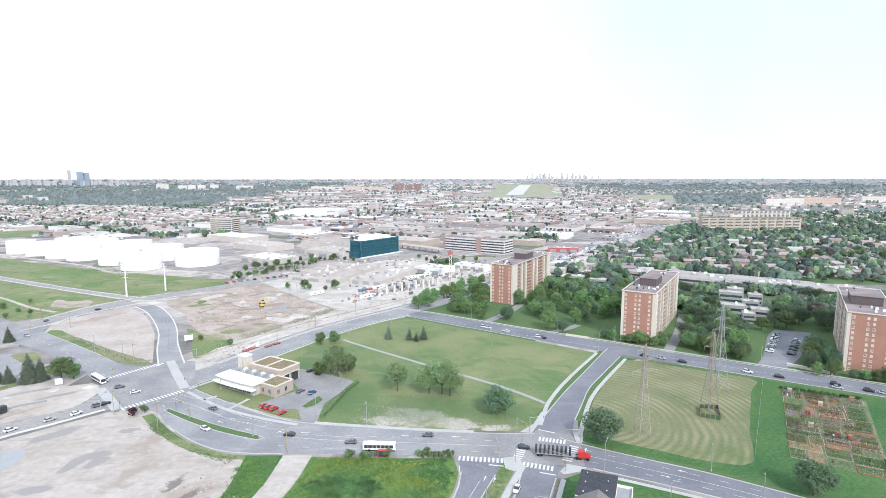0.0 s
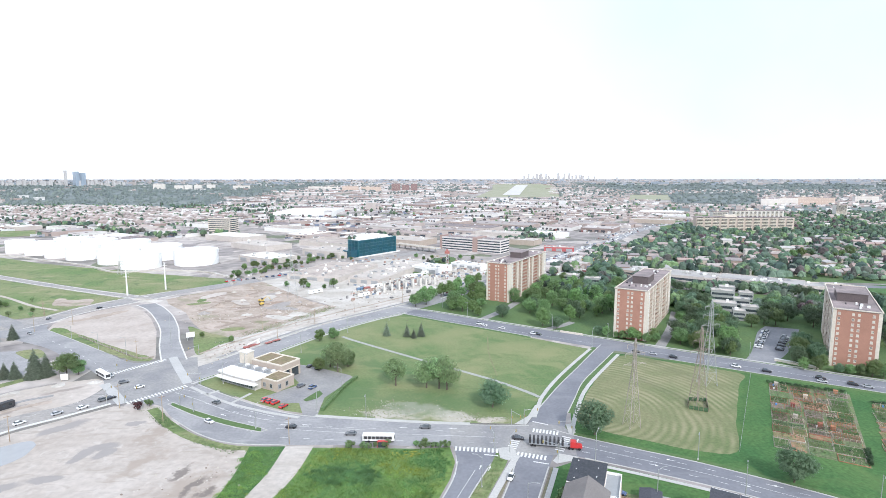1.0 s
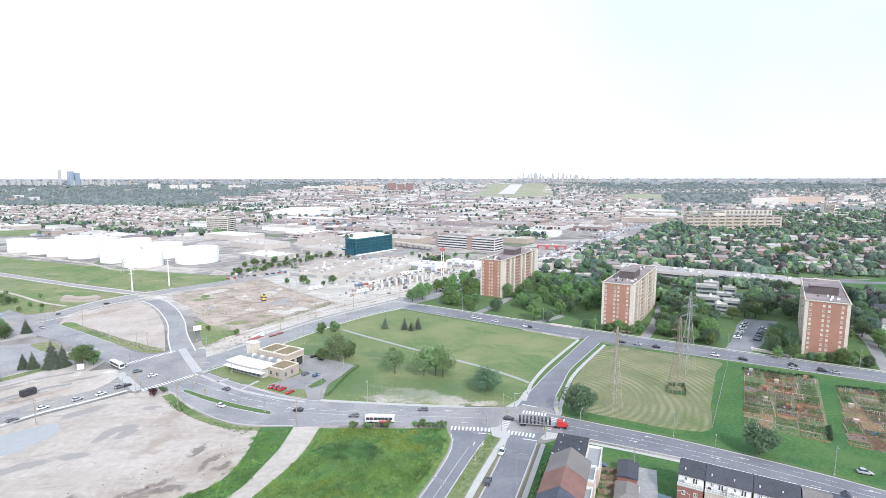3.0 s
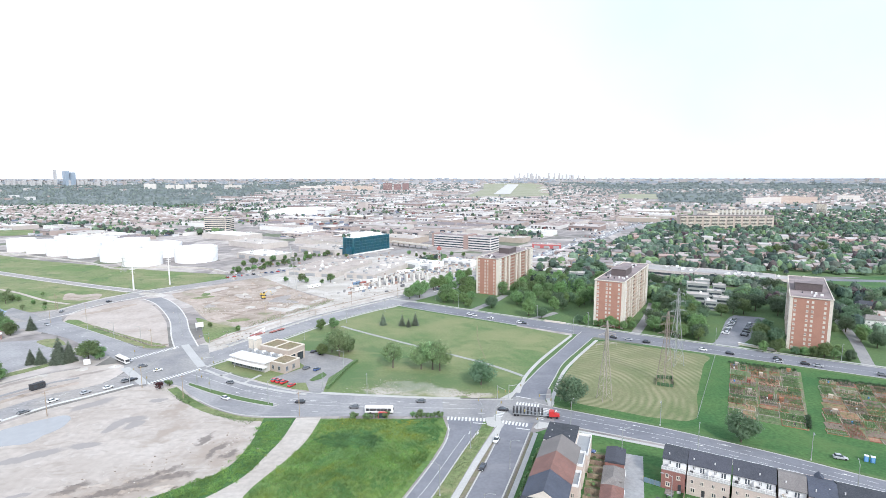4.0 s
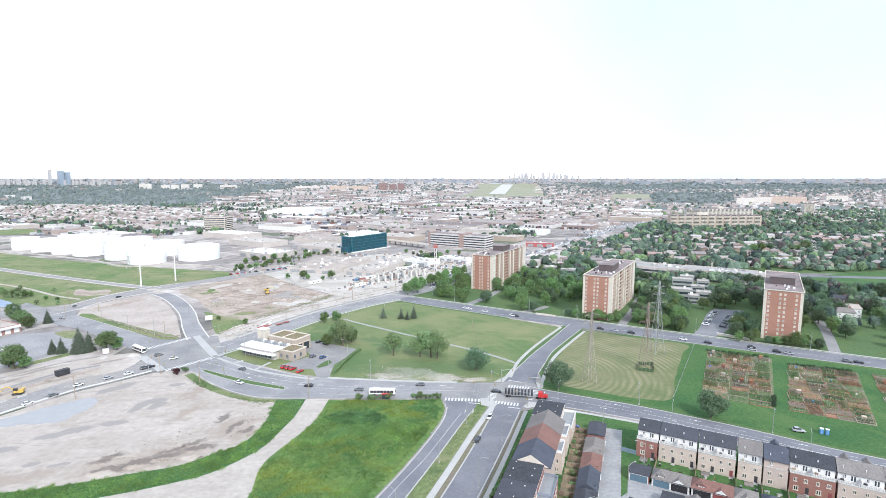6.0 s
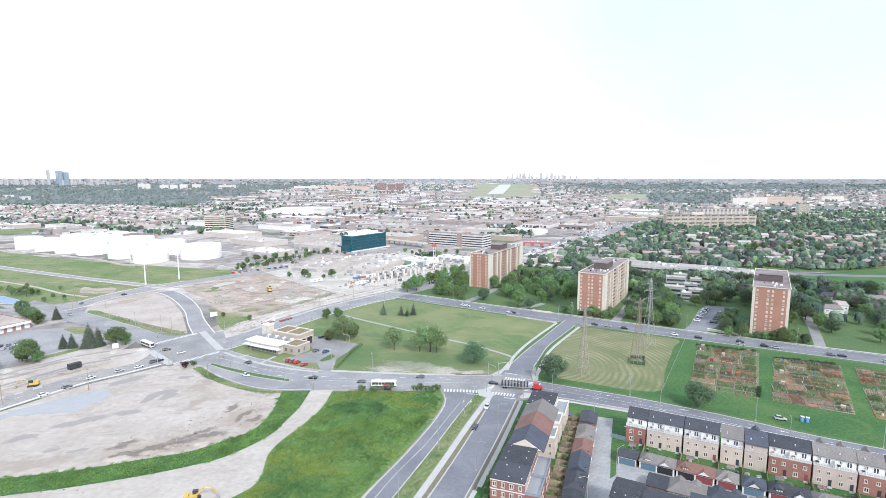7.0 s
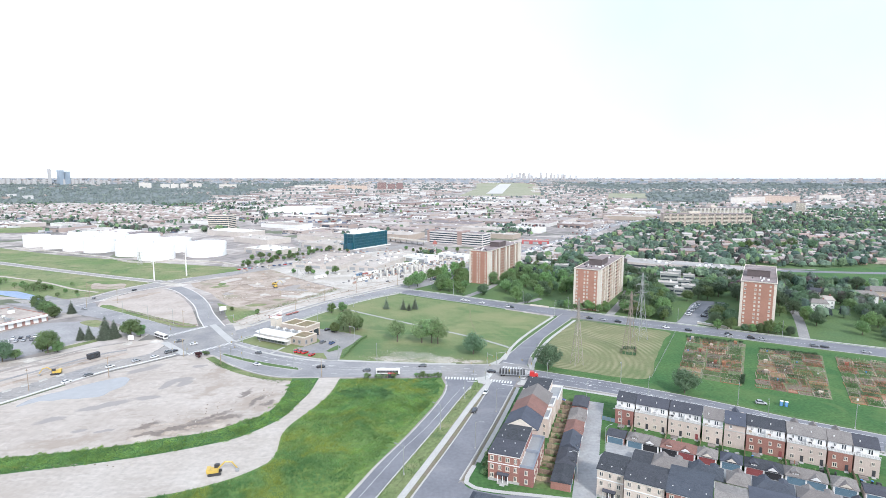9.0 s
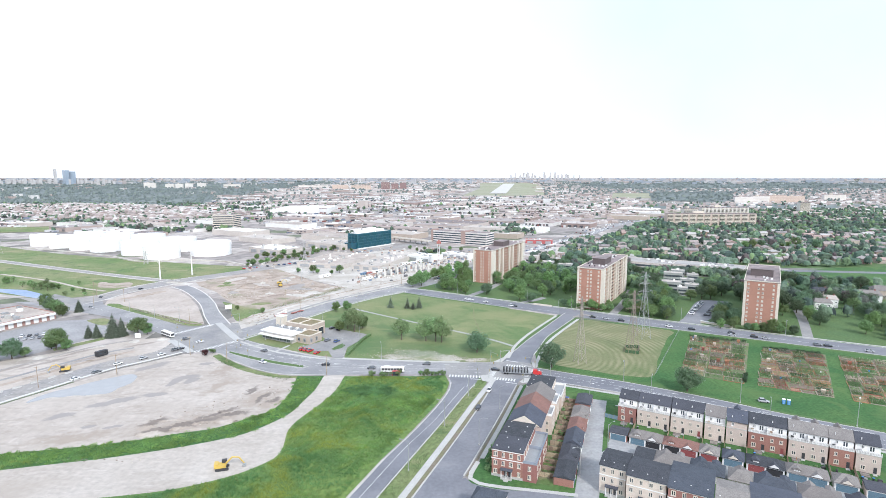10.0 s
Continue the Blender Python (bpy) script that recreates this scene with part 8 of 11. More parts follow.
for r in ((4.0, 7.9, 14.6, 8.6), (4.0, 18.3, 14.6, 19.0), (4.0, 8.6, 4.7, 18.3), (13.9, 8.6, 14.6, 18.3)):
    box(b, r[0], r[1], 5.0, r[2], r[3], 5.45)
part("wing_coping", b, CREAM, _t)
b = bmesh.new()
box(b, -15, 19.2, 0, 5.8, 32, 7.4)
part("engine_hall", b, BRICK_BUFF, _t)
for _x0, _x1 in ((-14.3, -5.2), (-4.5, 5.1)):
    b = bmesh.new()
    box(b, _x0, 19.9, 7.4, _x1, 31.3, 7.6)
    part("green_roof", b, SEDUM, _t, "brown planted roof")
b = bmesh.new()
for r in ((-15.1, 19.1, 5.9, 19.9), (-15.1, 31.3, 5.9, 32.1), (-15.1, 19.9, -14.3, 31.3), (5.1, 19.9, 5.9, 31.3), (-5.2, 19.9, -4.5, 31.3)):
    box(b, r[0], r[1], 7.4, r[2], r[3], 7.95)
part("coping", b, CREAM, _t)
for _i in range(2):
    b = bmesh.new()
    box(b, 5.7, 20.2 + 6.0 * _i, 0.1, 5.84, 24.6 + 6.0 * _i, 4.6)
    part("engine_door", b, GLASS_DARK, _t)
    b = bmesh.new()
    box(b, 5.81, 19.8 + 6.0 * _i, 4.65, 6.3, 25.0 + 6.0 * _i, 4.95)
    part("lintel", b, CREAM, _t)
b = bmesh.new()
box(b, -24, 19, 0, -18.5, 23.5, 10.2)
part("tower", b, CREAM, _t, "cream hose tower")
b = bmesh.new()
box(b, -24.3, 18.7, 10.2, -18.2, 23.8, 10.6)
part("tower_cap", b, WHITE, _t)
for _i in range(8):
    window(_t, pose(-19.4 + 2.9 * _i, 4.37, 0.5), 2.6, 2.5, GREY)
for _x in (6.2, 10.6):
    window(_t, pose(_x, 7.97, 1.2), 1.8, 2.2, GREY)
for _y in (9.6, 14.2):
    window(_t, pose(14.53, _y, 1.2, 0, 0, 90), 1.7, 2.4, GREY)
for _line, _w in (([(-120, 241), (-116.8, 238.5), (-96.6, 223.4), (-75.5, 213), (-59.4, 207.4)], 1.7), ([(-104.4, 236.2), (-108.5, 232.1)], 1.6), ([(-93, 222.5), (-88.3, 233)], 1.6)):
    structure("pavement", along(_line, _w, 0, 0.13), CONCRETE, "pale concrete pavement slabs", "pavement")
structure("yard_island", patch([(-62, 225), (-57, 236), (-54.5, 232), (-56, 227), (-60, 223.5)], 0.14), GRASS, "kerbed grass island in the yard", "grass")
structure("hedge", along([(-42, 252), (-46, 240), (-51, 214)], 1.6, 0, 1.3), LEAF_A, "clipped green hedge beside the yard", "hedge")


# ---------------------------------------------------------------- vehicles
def paint(name, c):
    m = mat(name, c, 0.25, 0.04, 1.0, 0.3)
    m.node_tree.nodes["Principled BSDF"].inputs["Coat Weight"].default_value = 0.6
    return m


CAR_PAINTS = {"white": paint("white_car_paint", (0.75, 0.75, 0.75)), "silver": paint("silver_car_paint", (0.42, 0.43, 0.45)), "black": paint("black_car_paint", (0.025, 0.025, 0.03)),
              "grey": paint("grey_car_paint", (0.14, 0.145, 0.155)), "red": paint("red_car_paint", (0.50, 0.03, 0.03)), "blue": paint("blue_car_paint", (0.06, 0.10, 0.22))}
LAMP_GLASS = mat("lamp_glass", (0.8, 0.8, 0.75), 0.15, 0.03, 1.0, 0.3)


def loft(b, sections):
    """A closed body through cross-sections of equal point count."""
    rings = [[b.verts.new(p) for p in s] for s in sections]
    k = len(rings[0])
    for r, s in zip(rings, rings[1:]):
        for i in range(k):
            b.faces.new((r[i], r[(i + 1) % k], s[(i + 1) % k], s[i]))
    b.faces.new(rings[0][::-1])
    b.faces.new(rings[-1])
    bmesh.ops.recalc_face_normals(b, faces=b.faces)


def car_section(x, w, z0, z1):
    return [(x, -w, z0 + 0.15), (x, -w * 0.94, z0), (x, w * 0.94, z0), (x, w, z0 + 0.15), (x, w, z1 - 0.12), (x, w * 0.88, z1), (x, -w * 0.88, z1), (x, -w, z1 - 0.12)]


def car(colour, suv=False):
    t = thing("car", f"{colour} {'sport utility car' if suv else 'saloon car'} on the road", "car")
    top = 0.28 if suv else 0.0
    b = bmesh.new()
    loft(b, [car_section(x, w, z0, z1) for x, w, z0, z1 in ((-2.3, 0.78, 0.42, 0.86), (-2.15, 0.88, 0.26, 0.98 + top / 2), (-1.4, 0.92, 0.24, 1.02 + top / 2), (0.6, 0.92, 0.24, 0.98 + top / 3), (1.7, 0.9, 0.24, 0.86 + top / 3), (2.15, 0.86, 0.28, 0.74), (2.32, 0.74, 0.4, 0.62))])
    part("body", b, CAR_PAINTS[colour], t, smooth=True)
    b = bmesh.new()
    back = -2.05 if suv else -1.75
    loft(b, [[(x, -w, z0), (x, w, z0), (x + dx, w * 0.84, z1), (x + dx, -w * 0.84, z1)] for x, dx, w, z0, z1 in ((back, 0.35, 0.84, 0.96, 1.42 + top), (back + 0.9, 0.1, 0.86, 0.96, 1.46 + top), (0.3, -0.25, 0.86, 0.96, 1.44 + top), (1.05, -0.75, 0.84, 0.93, 1.36 + top))])
    part("glasshouse", b, GLASS_DARK, t, "dark car glass")
    b = bmesh.new()
    box(b, back + 0.45, -0.7, 1.44 + top, 0.05, 0.7, 1.5 + top)
    part("roof", b, CAR_PAINTS[colour], t)
    for x in (-1.4, 1.42):
        for y in (-0.8, 0.8):
            shared("wheel", "carwheel", lambda b: tube(b, (0, -0.12, 0), (0, 0.12, 0), 0.33, 0.33, 12), BLACK, t, pose(x, y, 0.33))
    for y in (-0.6, 0.6):
        shared("headlight", "headlight", lambda b: box(b, 0, -0.16, 0, 0.06, 0.16, 0.14), LAMP_GLASS, t, pose(2.27, y, 0.56))
    return t


CARS = {(c, s): None for c in CAR_PAINTS for s in (False, True)}


def park(colour, x, y, heading, suv=False, group="cars"):
    m = pose(x, y, 0.09, 0, 0, heading)
    if CARS[(colour, suv)] is None:
        CARS[(colour, suv)] = car(colour, suv)
        CARS[(colour, suv)].matrix_basis = m
        ob = CARS[(colour, suv)]
    else:
        ob = copy_thing(CARS[(colour, suv)], m)
    return tagged(ob, group=group)


for _c, _x, _y, _hd, _s in (("white", 27, 350, -33, True), ("white", 30, 347.5, -33, False), ("white", 41, 340, 147, False), ("white", 60, 327, -33, True), ("black", 62.5, 325.5, -33, False), ("black", 113, 291, -32, False), ("silver", 121, 287, -32, False), ("black", 130, 281, -32, True),
                            ("white", 157, 266, -31, True), ("black", 169, 259, -31, True), ("black", 190, 249, -31, True), ("silver", 188, 245, -31, False), ("black", 200, 241, -31, True), ("silver", 205, 238, -31, False), ("grey", 228, 224, -31, True), ("black", 233, 222, -31, False), ("silver", 250, 212, -31, False), ("grey", 262, 205, -31, False),
                            ("white", 23.7, 160.9, 248, False), ("black", 16.6, 141.6, 248, False), ("grey", -35, 192, 178, False), ("grey", -6, 197.5, 178, False), ("black", 30, 188, -12, False), ("white", -172, 202, 55, False), ("silver", -163, 211, 55, False), ("white", -156, 217, 55, False), ("grey", -152, 225, 52, True),
                            ("white", -181, 181, 58, False), ("grey", -176, 190, 58, False), ("black", -150, 227, 52, False), ("white", -144, 240, 40, False), ("grey", -155, 246, 40, True), ("silver", -167, 255, -40, False), ("white", -95, 203, -30, False), ("grey", -100, 222, 150, False), ("black", -60, 198, 175, False),
                            ("grey", -278, 366, 100, False), ("silver", -264, 330, -30, False), ("black", -262, 398, 70, False),
                            ("red", -78.6, 224.2, 60, True), ("red", -76, 222.8, 60, True), ("red", -73.4, 221.4, 60, True), ("red", -68.8, 217.7, 60, False), ("grey", -67, 241, 60, True), ("blue", -61, 239, 60, True), ("black", -69, 268, 60, False), ("black", -64, 265, 60, True), ("blue", 57, 152, -30, False), ("silver", 145.5, 145, -20, True)):
    park(_c, _x, _y, _hd, _s, "cars on the roads")
_rc = random.Random(31)
structure("block_car_park", band([(168, 277), (181, 293), (207, 331.5), (220, 345)], [(180, 271), (199, 289), (221.5, 316), (238, 337)], 0.03), mat("car_park_asphalt", (0.20, 0.205, 0.225), 0.9, 0.12, 0.8, 0.08, tint=(0.27, 0.27, 0.285)), "grey asphalt car park beside the block", "car park")
for _side, _n2 in ((0, 14), (1, 11)):
    for _i in range(_n2):
        if _rc.random() < 0.9:
            _f = (_i + 0.5) / _n2
            _x, _y = (187 + 25.5 * _f, 297.5 + 34.5 * _f) if _side == 0 else (196.5 + 21 * _f, 292.5 + 27 * _f)
            park(_rc.choice(("white", "silver", "black", "grey", "blue", "grey", "white")), _x, _y, -37 + 180 * (_side == 0) + _rc.uniform(-3, 3), _rc.random() < 0.4, "parked cars by the blocks")
for _i in range(9):
    park(_rc.choice(("white", "silver", "black", "grey", "white")), -262 + 3.4 * (_i % 5) + 1.2 * (_i // 5), 246 + 1.6 * (_i % 5) + 8.5 * (_i // 5), 115, _rc.random() < 0.4, "cars in the plaza")
for _i in range(10):
    if _rc.random() < 0.8:
        park(_rc.choice(("white", "silver", "black", "grey", "blue", "white", "red")), -206 + 5.2 * _i, 503 + 3.9 * _i, 140, _rc.random() < 0.4, "cars at the works")
for _i in range(12):
    if _rc.random() < 0.8:
        park(_rc.choice(("white", "silver", "black", "grey", "blue", "white", "red")), 95 + 7 * _i, 560 + 9.2 * _i, 140, _rc.random() < 0.4, "cars by the shops")


def bus(m):
    t = thing("bus", "white city bus with dark windows", "bus", m)
    b = bmesh.new()
    box(b, -6.1, -1.27, 0.35, 6.1, 1.27, 3.0)
    bmesh.ops.bevel(b, geom=[e for e in b.edges], offset=0.15, segments=2, affect="EDGES")
    part("body", b, WHITE, t)
    b = bmesh.new()
    box(b, -5.9, -1.0, 3.0, 5.9, 1.0, 3.12)
    box(b, -4.5, -0.8, 3.12, -1.5, 0.8, 3.35)
    part("roof", b, WHITE, t)
    for s in (-1, 1):
        for i in range(7):
            b = bmesh.new()
            box(b, -5.5 + 1.55 * i, s * 1.25, 1.45, -4.1 + 1.55 * i, s * 1.29, 2.6)
            part("side_window", b, DARK, t)
    for x in (-6.12, 6.02):
        b = bmesh.new()
        box(b, x, -1.05, 1.3, x + 0.1, 1.05, 2.7)
        part("windscreen", b, DARK, t)
    b = bmesh.new()
    box(b, -5.95, -1.29, 0.4, 5.95, 1.29, 0.75)
    part("skirt", b, DARK, t)
    for x in (-3.6, 3.9):
        for y in (-1.15, 1.15):
            shared("wheel", "buswheel", lambda b: tube(b, (0, -0.16, 0), (0, 0.16, 0), 0.5, 0.5, 14), BLACK, t, pose(x, y, 0.5))
    return t


bus(pose(-23.5, 186.6, 0.09, 0, 0, -2))
bus(pose(-170, 254, 0.1, 0, 0, -38))

# lorry with a red cab and a row of dark pipes on its trailer
_t = thing("lorry", "red tractor lorry hauling a trailer of dark pipes", "lorry", pose(43.8, 181.6, 0.09, 0, 0, -10.9))
b = bmesh.new()
loft(b, [[(x, -w, z0), (x, w, z0), (x, w, z1), (x, -w, z1)] for x, w, z0, z1 in ((4.6, 1.15, 0.9, 2.9), (5.2, 1.2, 0.8, 3.1), (6.7, 1.2, 0.8, 3.0), (7.1, 1.1, 0.8, 2.0), (8.6, 1.0, 0.8, 1.8), (8.9, 0.9, 0.8, 1.6))])
part("cab", b, RED_PAINT, _t, "red cab")
b = bmesh.new()
box(b, 6.72, -1.0, 2.1, 6.98, 1.0, 2.8)
part("windscreen", b, DARK, _t)
b = bmesh.new()
box(b, -10.5, -1.2, 0.95, 3.6, 1.2, 1.25)
box(b, 3.6, -0.5, 0.7, 8.7, 0.5, 1.0)
part("trailer_bed", b, GREY, _t)
for _i in range(9):
    for _j in range(3):
        b = bmesh.new()
        tube(b, (-10.2 + 1.5 * _i, -0.8 + 0.8 * _j, 1.25), (-10.2 + 1.5 * _i, -0.8 + 0.8 * _j, 3.6), 0.38, 0.38, 9)
        part("pipe_ring", b, DARK, _t)
for _x in (-9.5, -8.3, 4.2, 5.4, 7.9):
    for _y in (-1.0, 1.0):
        shared("wheel", "buswheel", None, BLACK, _t, pose(_x, _y, 0.5))


def excavator(m, label):
    t = thing("excavator", label, "excavator", m)
    for y in (-1.2, 1.2):
        b = bmesh.new()
        loft(b, [[(x, y - 0.3, z0), (x, y + 0.3, z0), (x, y + 0.3, z1), (x, y - 0.3, z1)] for x, z0, z1 in ((-2.2, 0.35, 0.6), (-1.9, 0.0, 0.9), (1.9, 0.0, 0.9), (2.2, 0.35, 0.6))])
        part("track", b, DARK, t)
    b = bmesh.new()
    box(b, -2.4, -1.35, 1.0, 1.3, 1.35, 2.0)
    box(b, -2.5, -1.3, 1.2, -1.2, 1.3, 2.5)
    part("body", b, YELLOW, t)
    b = bmesh.new()
    box(b, -0.1, 0.2, 2.0, 1.5, 1.3, 3.1)
    part("cab", b, DARK, t, "dark glazed cab")
    b = bmesh.new()
    for p, q, r in (((1.2, 0, 1.9), (3.4, 0, 4.0), 0.32), ((3.4, 0, 4.0), (5.6, 0, 3.6), 0.28)):
        tube(b, p, q, r, r * 0.8, 6)
    part("boom", b, YELLOW, t)
    b = bmesh.new()
    tube(b, (5.5, 0, 3.7), (7.2, 0, 1.2), 0.24, 0.2, 6)
    part("arm", b, YELLOW, t)
    b = bmesh.new()
    loft(b, [[(x, -0.6, z0), (x, 0.6, z0), (x, 0.6, z1), (x, -0.6, z1)] for x, z0, z1 in ((6.6, 0.3, 0.9), (7.2, 0.0, 1.2), (7.8, 0.2, 0.6))])
    part("bucket", b, GREY, t)
    return t


excavator(pose(-76.5, 95.6, 0.02, 0, 0, 14), "yellow excavator standing on the gravel drive")
excavator(pose(-194, 193, 0.02, 0, 0, 200), "yellow excavator beside the torn-up road")
excavator(pose(-144, 418, 0.02, 0, 0, 30), "yellow excavator on the rubble lot")
excavator(pose(-141, 408, 0.02, 0, 0, 120), "orange-yellow excavator on the rubble lot")


# ---------------------------------------------------------------- masts, lamps, signals
def pylon(x, y, turn, h, w, material, label):
    """A lattice transmission tower on four legs."""
    t = thing("pylon", label, "pylon", pose(x, y, 0, 0, 0, turn), "pylons")
    levels = [(0, 1.0), (0.16, 0.82), (0.32, 0.64), (0.46, 0.48), (0.58, 0.34), (0.68, 0.23), (0.78, 0.2), (0.87, 0.17), (0.95, 0.12), (1.0, 0.02)]
    r = 0.1
    for sx, sy in ((-1, -1), (1, -1), (1, 1), (-1, 1)):
        b = bmesh.new()
        loft(b, [[(sx * a * w / 2 + r * px, sy * a * w / 2 + r * py, z * h) for px, py in ((-1, -1), (1, -1), (1, 1), (-1, 1))] for z, a in levels])
        part("leg", b, material, t)
    for i, ((z0, a), (z1, c)) in enumerate(zip(levels, levels[1:])):
        b = bmesh.new()
        p = [(sx * a * w / 2, sy * a * w / 2, z0 * h) for sx, sy in ((-1, -1), (1, -1), (1, 1), (-1, 1))]
        q = [(sx * c * w / 2, sy * c * w / 2, z1 * h) for sx, sy in ((-1, -1), (1, -1), (1, 1), (-1, 1))]
        for k in range(4):
            j = (k + 1) % 4
            tube(b, p[k], q[j], 0.045, 0.045, 4)
            tube(b, p[j], q[k], 0.045, 0.045, 4)
            tube(b, q[k], q[j], 0.045, 0.045, 4)
        tagged(part("bracing", b, material, t), kind="stuff")
    for z, a in ((0.70, 5.2), (0.82, 4.4), (0.92, 3.6)):
        b = bmesh.new()
        for s in (-1, 1):
            for yy in (-0.6, 0.6):
                tube(b, (0, yy, z * h), (s * a, 0, z * h + 0.3), 0.055, 0.045, 4)
                tube(b, (0, yy, (z + 0.035) * h), (s * a, 0, z * h + 0.3), 0.05, 0.04, 4)
            tube(b, (s * a, 0, z * h + 0.3), (s * a, 0, z * h - 1.2), 0.08, 0.08, 5)
        tagged(part("cross_arm", b, material, t), kind="stuff")
    return t


PALE_RUST = mat("pale_rusty_steel", (0.42, 0.37, 0.32), 0.7, 0.15, 1.0, 0.3)
RUST = mat("rusty_steel", (0.33, 0.27, 0.23), 0.7, 0.15, 1.0, 0.3)
pylon(77.5, 198.5, 14, 37, 5, PALE_RUST, "pale rusty lattice power pylon in the mown field")
pylon(113.5, 218, 14, 36, 5.6, RUST, "rusty lattice power pylon in the mown field")
pylon(130, 243, 14, 42, 6.5, STEEL, "grey lattice power pylon in the mown field")
pylon(-330, 540, 14, 15, 4.5, CONCRETE, "small lattice power pylon before the tanks")
pylon(-560, 620, 14, 40, 9, CONCRETE, "grey lattice power pylon by the tanks")
pylon(-124, 436, 14, 40, 8, STEEL, "grey lattice power pylon on the site")
for _i, (_a, _b) in enumerate((((112.1, 223.4), (119.7, 222.4)), ((119.7, 222.4), (115.1, 211.4)), ((115.1, 211.4), (108.2, 214.7)), ((108.2, 214.7), (112.1, 223.4)))):
    _d = math.hypot(_b[0] - _a[0], _b[1] - _a[1])
    wood_fence(pose(_a[0], _a[1], 0, 0, 0, math.degrees(math.atan2(_b[1] - _a[1], _b[0] - _a[0]))), _d, "low green guard fence round the pylon foot", mat("green_fence", (0.06, 0.13, 0.06), 0.8, 0.1, 1.0, 0.2))
for _x, _y, _h in ((-267, 444, 22), (-247, 469, 25)):
    _t = thing("power_pole", "tall white steel power pole with short arms", "pole", pose(_x, _y, 0), "power poles")
    b = bmesh.new()
    tube(b, (0, 0, 0), (0, 0, _h), 0.75, 0.4, 10)
    part("shaft", b, WHITE, _t)
    for _k in range(3):
        b = bmesh.new()
        tube(b, (-2.4, 0, _h - 1 - 2.2 * _k), (2.4, 0, _h - 1 - 2.2 * _k), 0.14, 0.14, 6)
        part("arm", b, WHITE, _t)


def street_lamp(x, y, turn, h=10.5, reach=2.6):
    t = thing("street_lamp", "slim grey street lamp with one arm", "street lamp", pose(x, y, 0, 0, 0, turn), "street lamps")
    shared("pole", ("lpole", h), lambda b: tube(b, (0, 0, 0), (0, 0, h), 0.15, 0.09, 7), STEEL, t, Matrix())
    shared("arm", ("larm", h, reach), lambda b: (tube(b, (0, 0, h - 0.4), (reach * 0.5, 0, h + 0.4), 0.07, 0.06, 5), tube(b, (reach * 0.5, 0, h + 0.4), (reach, 0, h + 0.5), 0.06, 0.05, 5)), STEEL, t, Matrix())
    shared("lantern", ("llan", h, reach), lambda b: loft(b, [[(px, -w, h + 0.35), (px, w, h + 0.35), (px, w * 0.7, h + 0.55), (px, -w * 0.7, h + 0.55)] for px, w in ((reach - 0.1, 0.12), (reach + 0.3, 0.2), (reach + 0.8, 0.1))]), GREY, t, Matrix())
    shared("base", "lbase", lambda b: tube(b, (0, 0, 0), (0, 0, 0.5), 0.3, 0.26, 8), CONCRETE, t, Matrix())
    return t


for _x, _y, _tn in ((-31, 206.5, -90), (-74, 197.5, 30), (-12, 93, 160), (1.5, 126, 160), (13.5, 156, 160), (55.2, 172, 60), (96, 149.5, 60), (134, 123, 60), (164, 101, 60), (92, 172.5, -120), (134.5, 144.5, -120), (169, 121, -120), (-47, 238, 180), (-53, 213, 180), (20, 372, -120), (74, 336.5, -120), (90.1, 300.4, 60), (170, 276.5, -120), (104, 315, -120), (222, 244, -120),
                      (14, 110, -20), (26, 141, -20), (46, 87.5, 200), (-106, 245, -50), (67.5, 148, 20), (72, 118, 160), (61, 104, 30), (-100, 258, -40), (-80, 292, -40), (-60, 332, -40), (-36, 362, -40), (-160, 303, 20), (-176, 334, 20), (2, 400, -40), (-225, 312, -120), (-200, 298, -120), (-178, 288, -120)):
    street_lamp(_x, _y, _tn)
for _x, _y in ((-164, 187), (-192, 171), (-140, 217), (-115, 205), (-57, 184.5), (-168, 281), (-118, 340), (-102, 320), (-86, 352), (-64, 384), (-265, 335), (-250, 350), (-285, 372), (-292, 380), (-30, 415)):
    _t = thing("utility_pole", "wooden utility pole with a cross arm", "pole", pose(_x, _y, 0, 0, 0, 40), "utility poles")
    shared("shaft", "ushaft", lambda b: tube(b, (0, 0, 0), (0, 0, 11), 0.17, 0.11, 7), WOOD, _t, Matrix())
    shared("arm", "uarm", lambda b: box(b, -1.2, -0.07, 10.1, 1.2, 0.07, 10.25), WOOD, _t, Matrix())


def signal(x, y, turn, reach=6.0):
    t = thing("traffic_signal", "grey signal mast with a yellow signal head", "traffic light", pose(x, y, 0.08, 0, 0, turn), "traffic signals")
    shared("mast", "smast", lambda b: tube(b, (0, 0, 0), (0, 0, 6.6), 0.16, 0.12, 8), STEEL, t, Matrix())
    shared("arm", ("sarm", reach), lambda b: tube(b, (0, 0, 6.0), (reach, 0, 6.3), 0.09, 0.06, 6), STEEL, t, Matrix())
    for px in (reach - 0.3, 0.35):
        z = 5.4 if px > 1 else 3.0
        shared("signal_head", "shead", lambda b: box(b, -0.17, -0.16, 0, 0.17, 0.16, 1.0), mat("dull_yellow_signal", (0.36, 0.28, 0.09), 0.5, 0.1, 1.0, 0.3), t, pose(px, 0, z))
    return t


for _x, _y, _tn in ((34.2, 200.6, 10), (51.6, 190.8, 190), (25.5, 178, 60), (41.9, 171.9, 150), (29, 200, -60), (-168, 262, 0), (-136, 286, 230), (-116, 243, 190), (-140, 221, 60), (-106, 213, 150), (-115, 219.5, 100), (-148, 221, 100), (20, 180, 100)):
    signal(_x, _y, _tn)

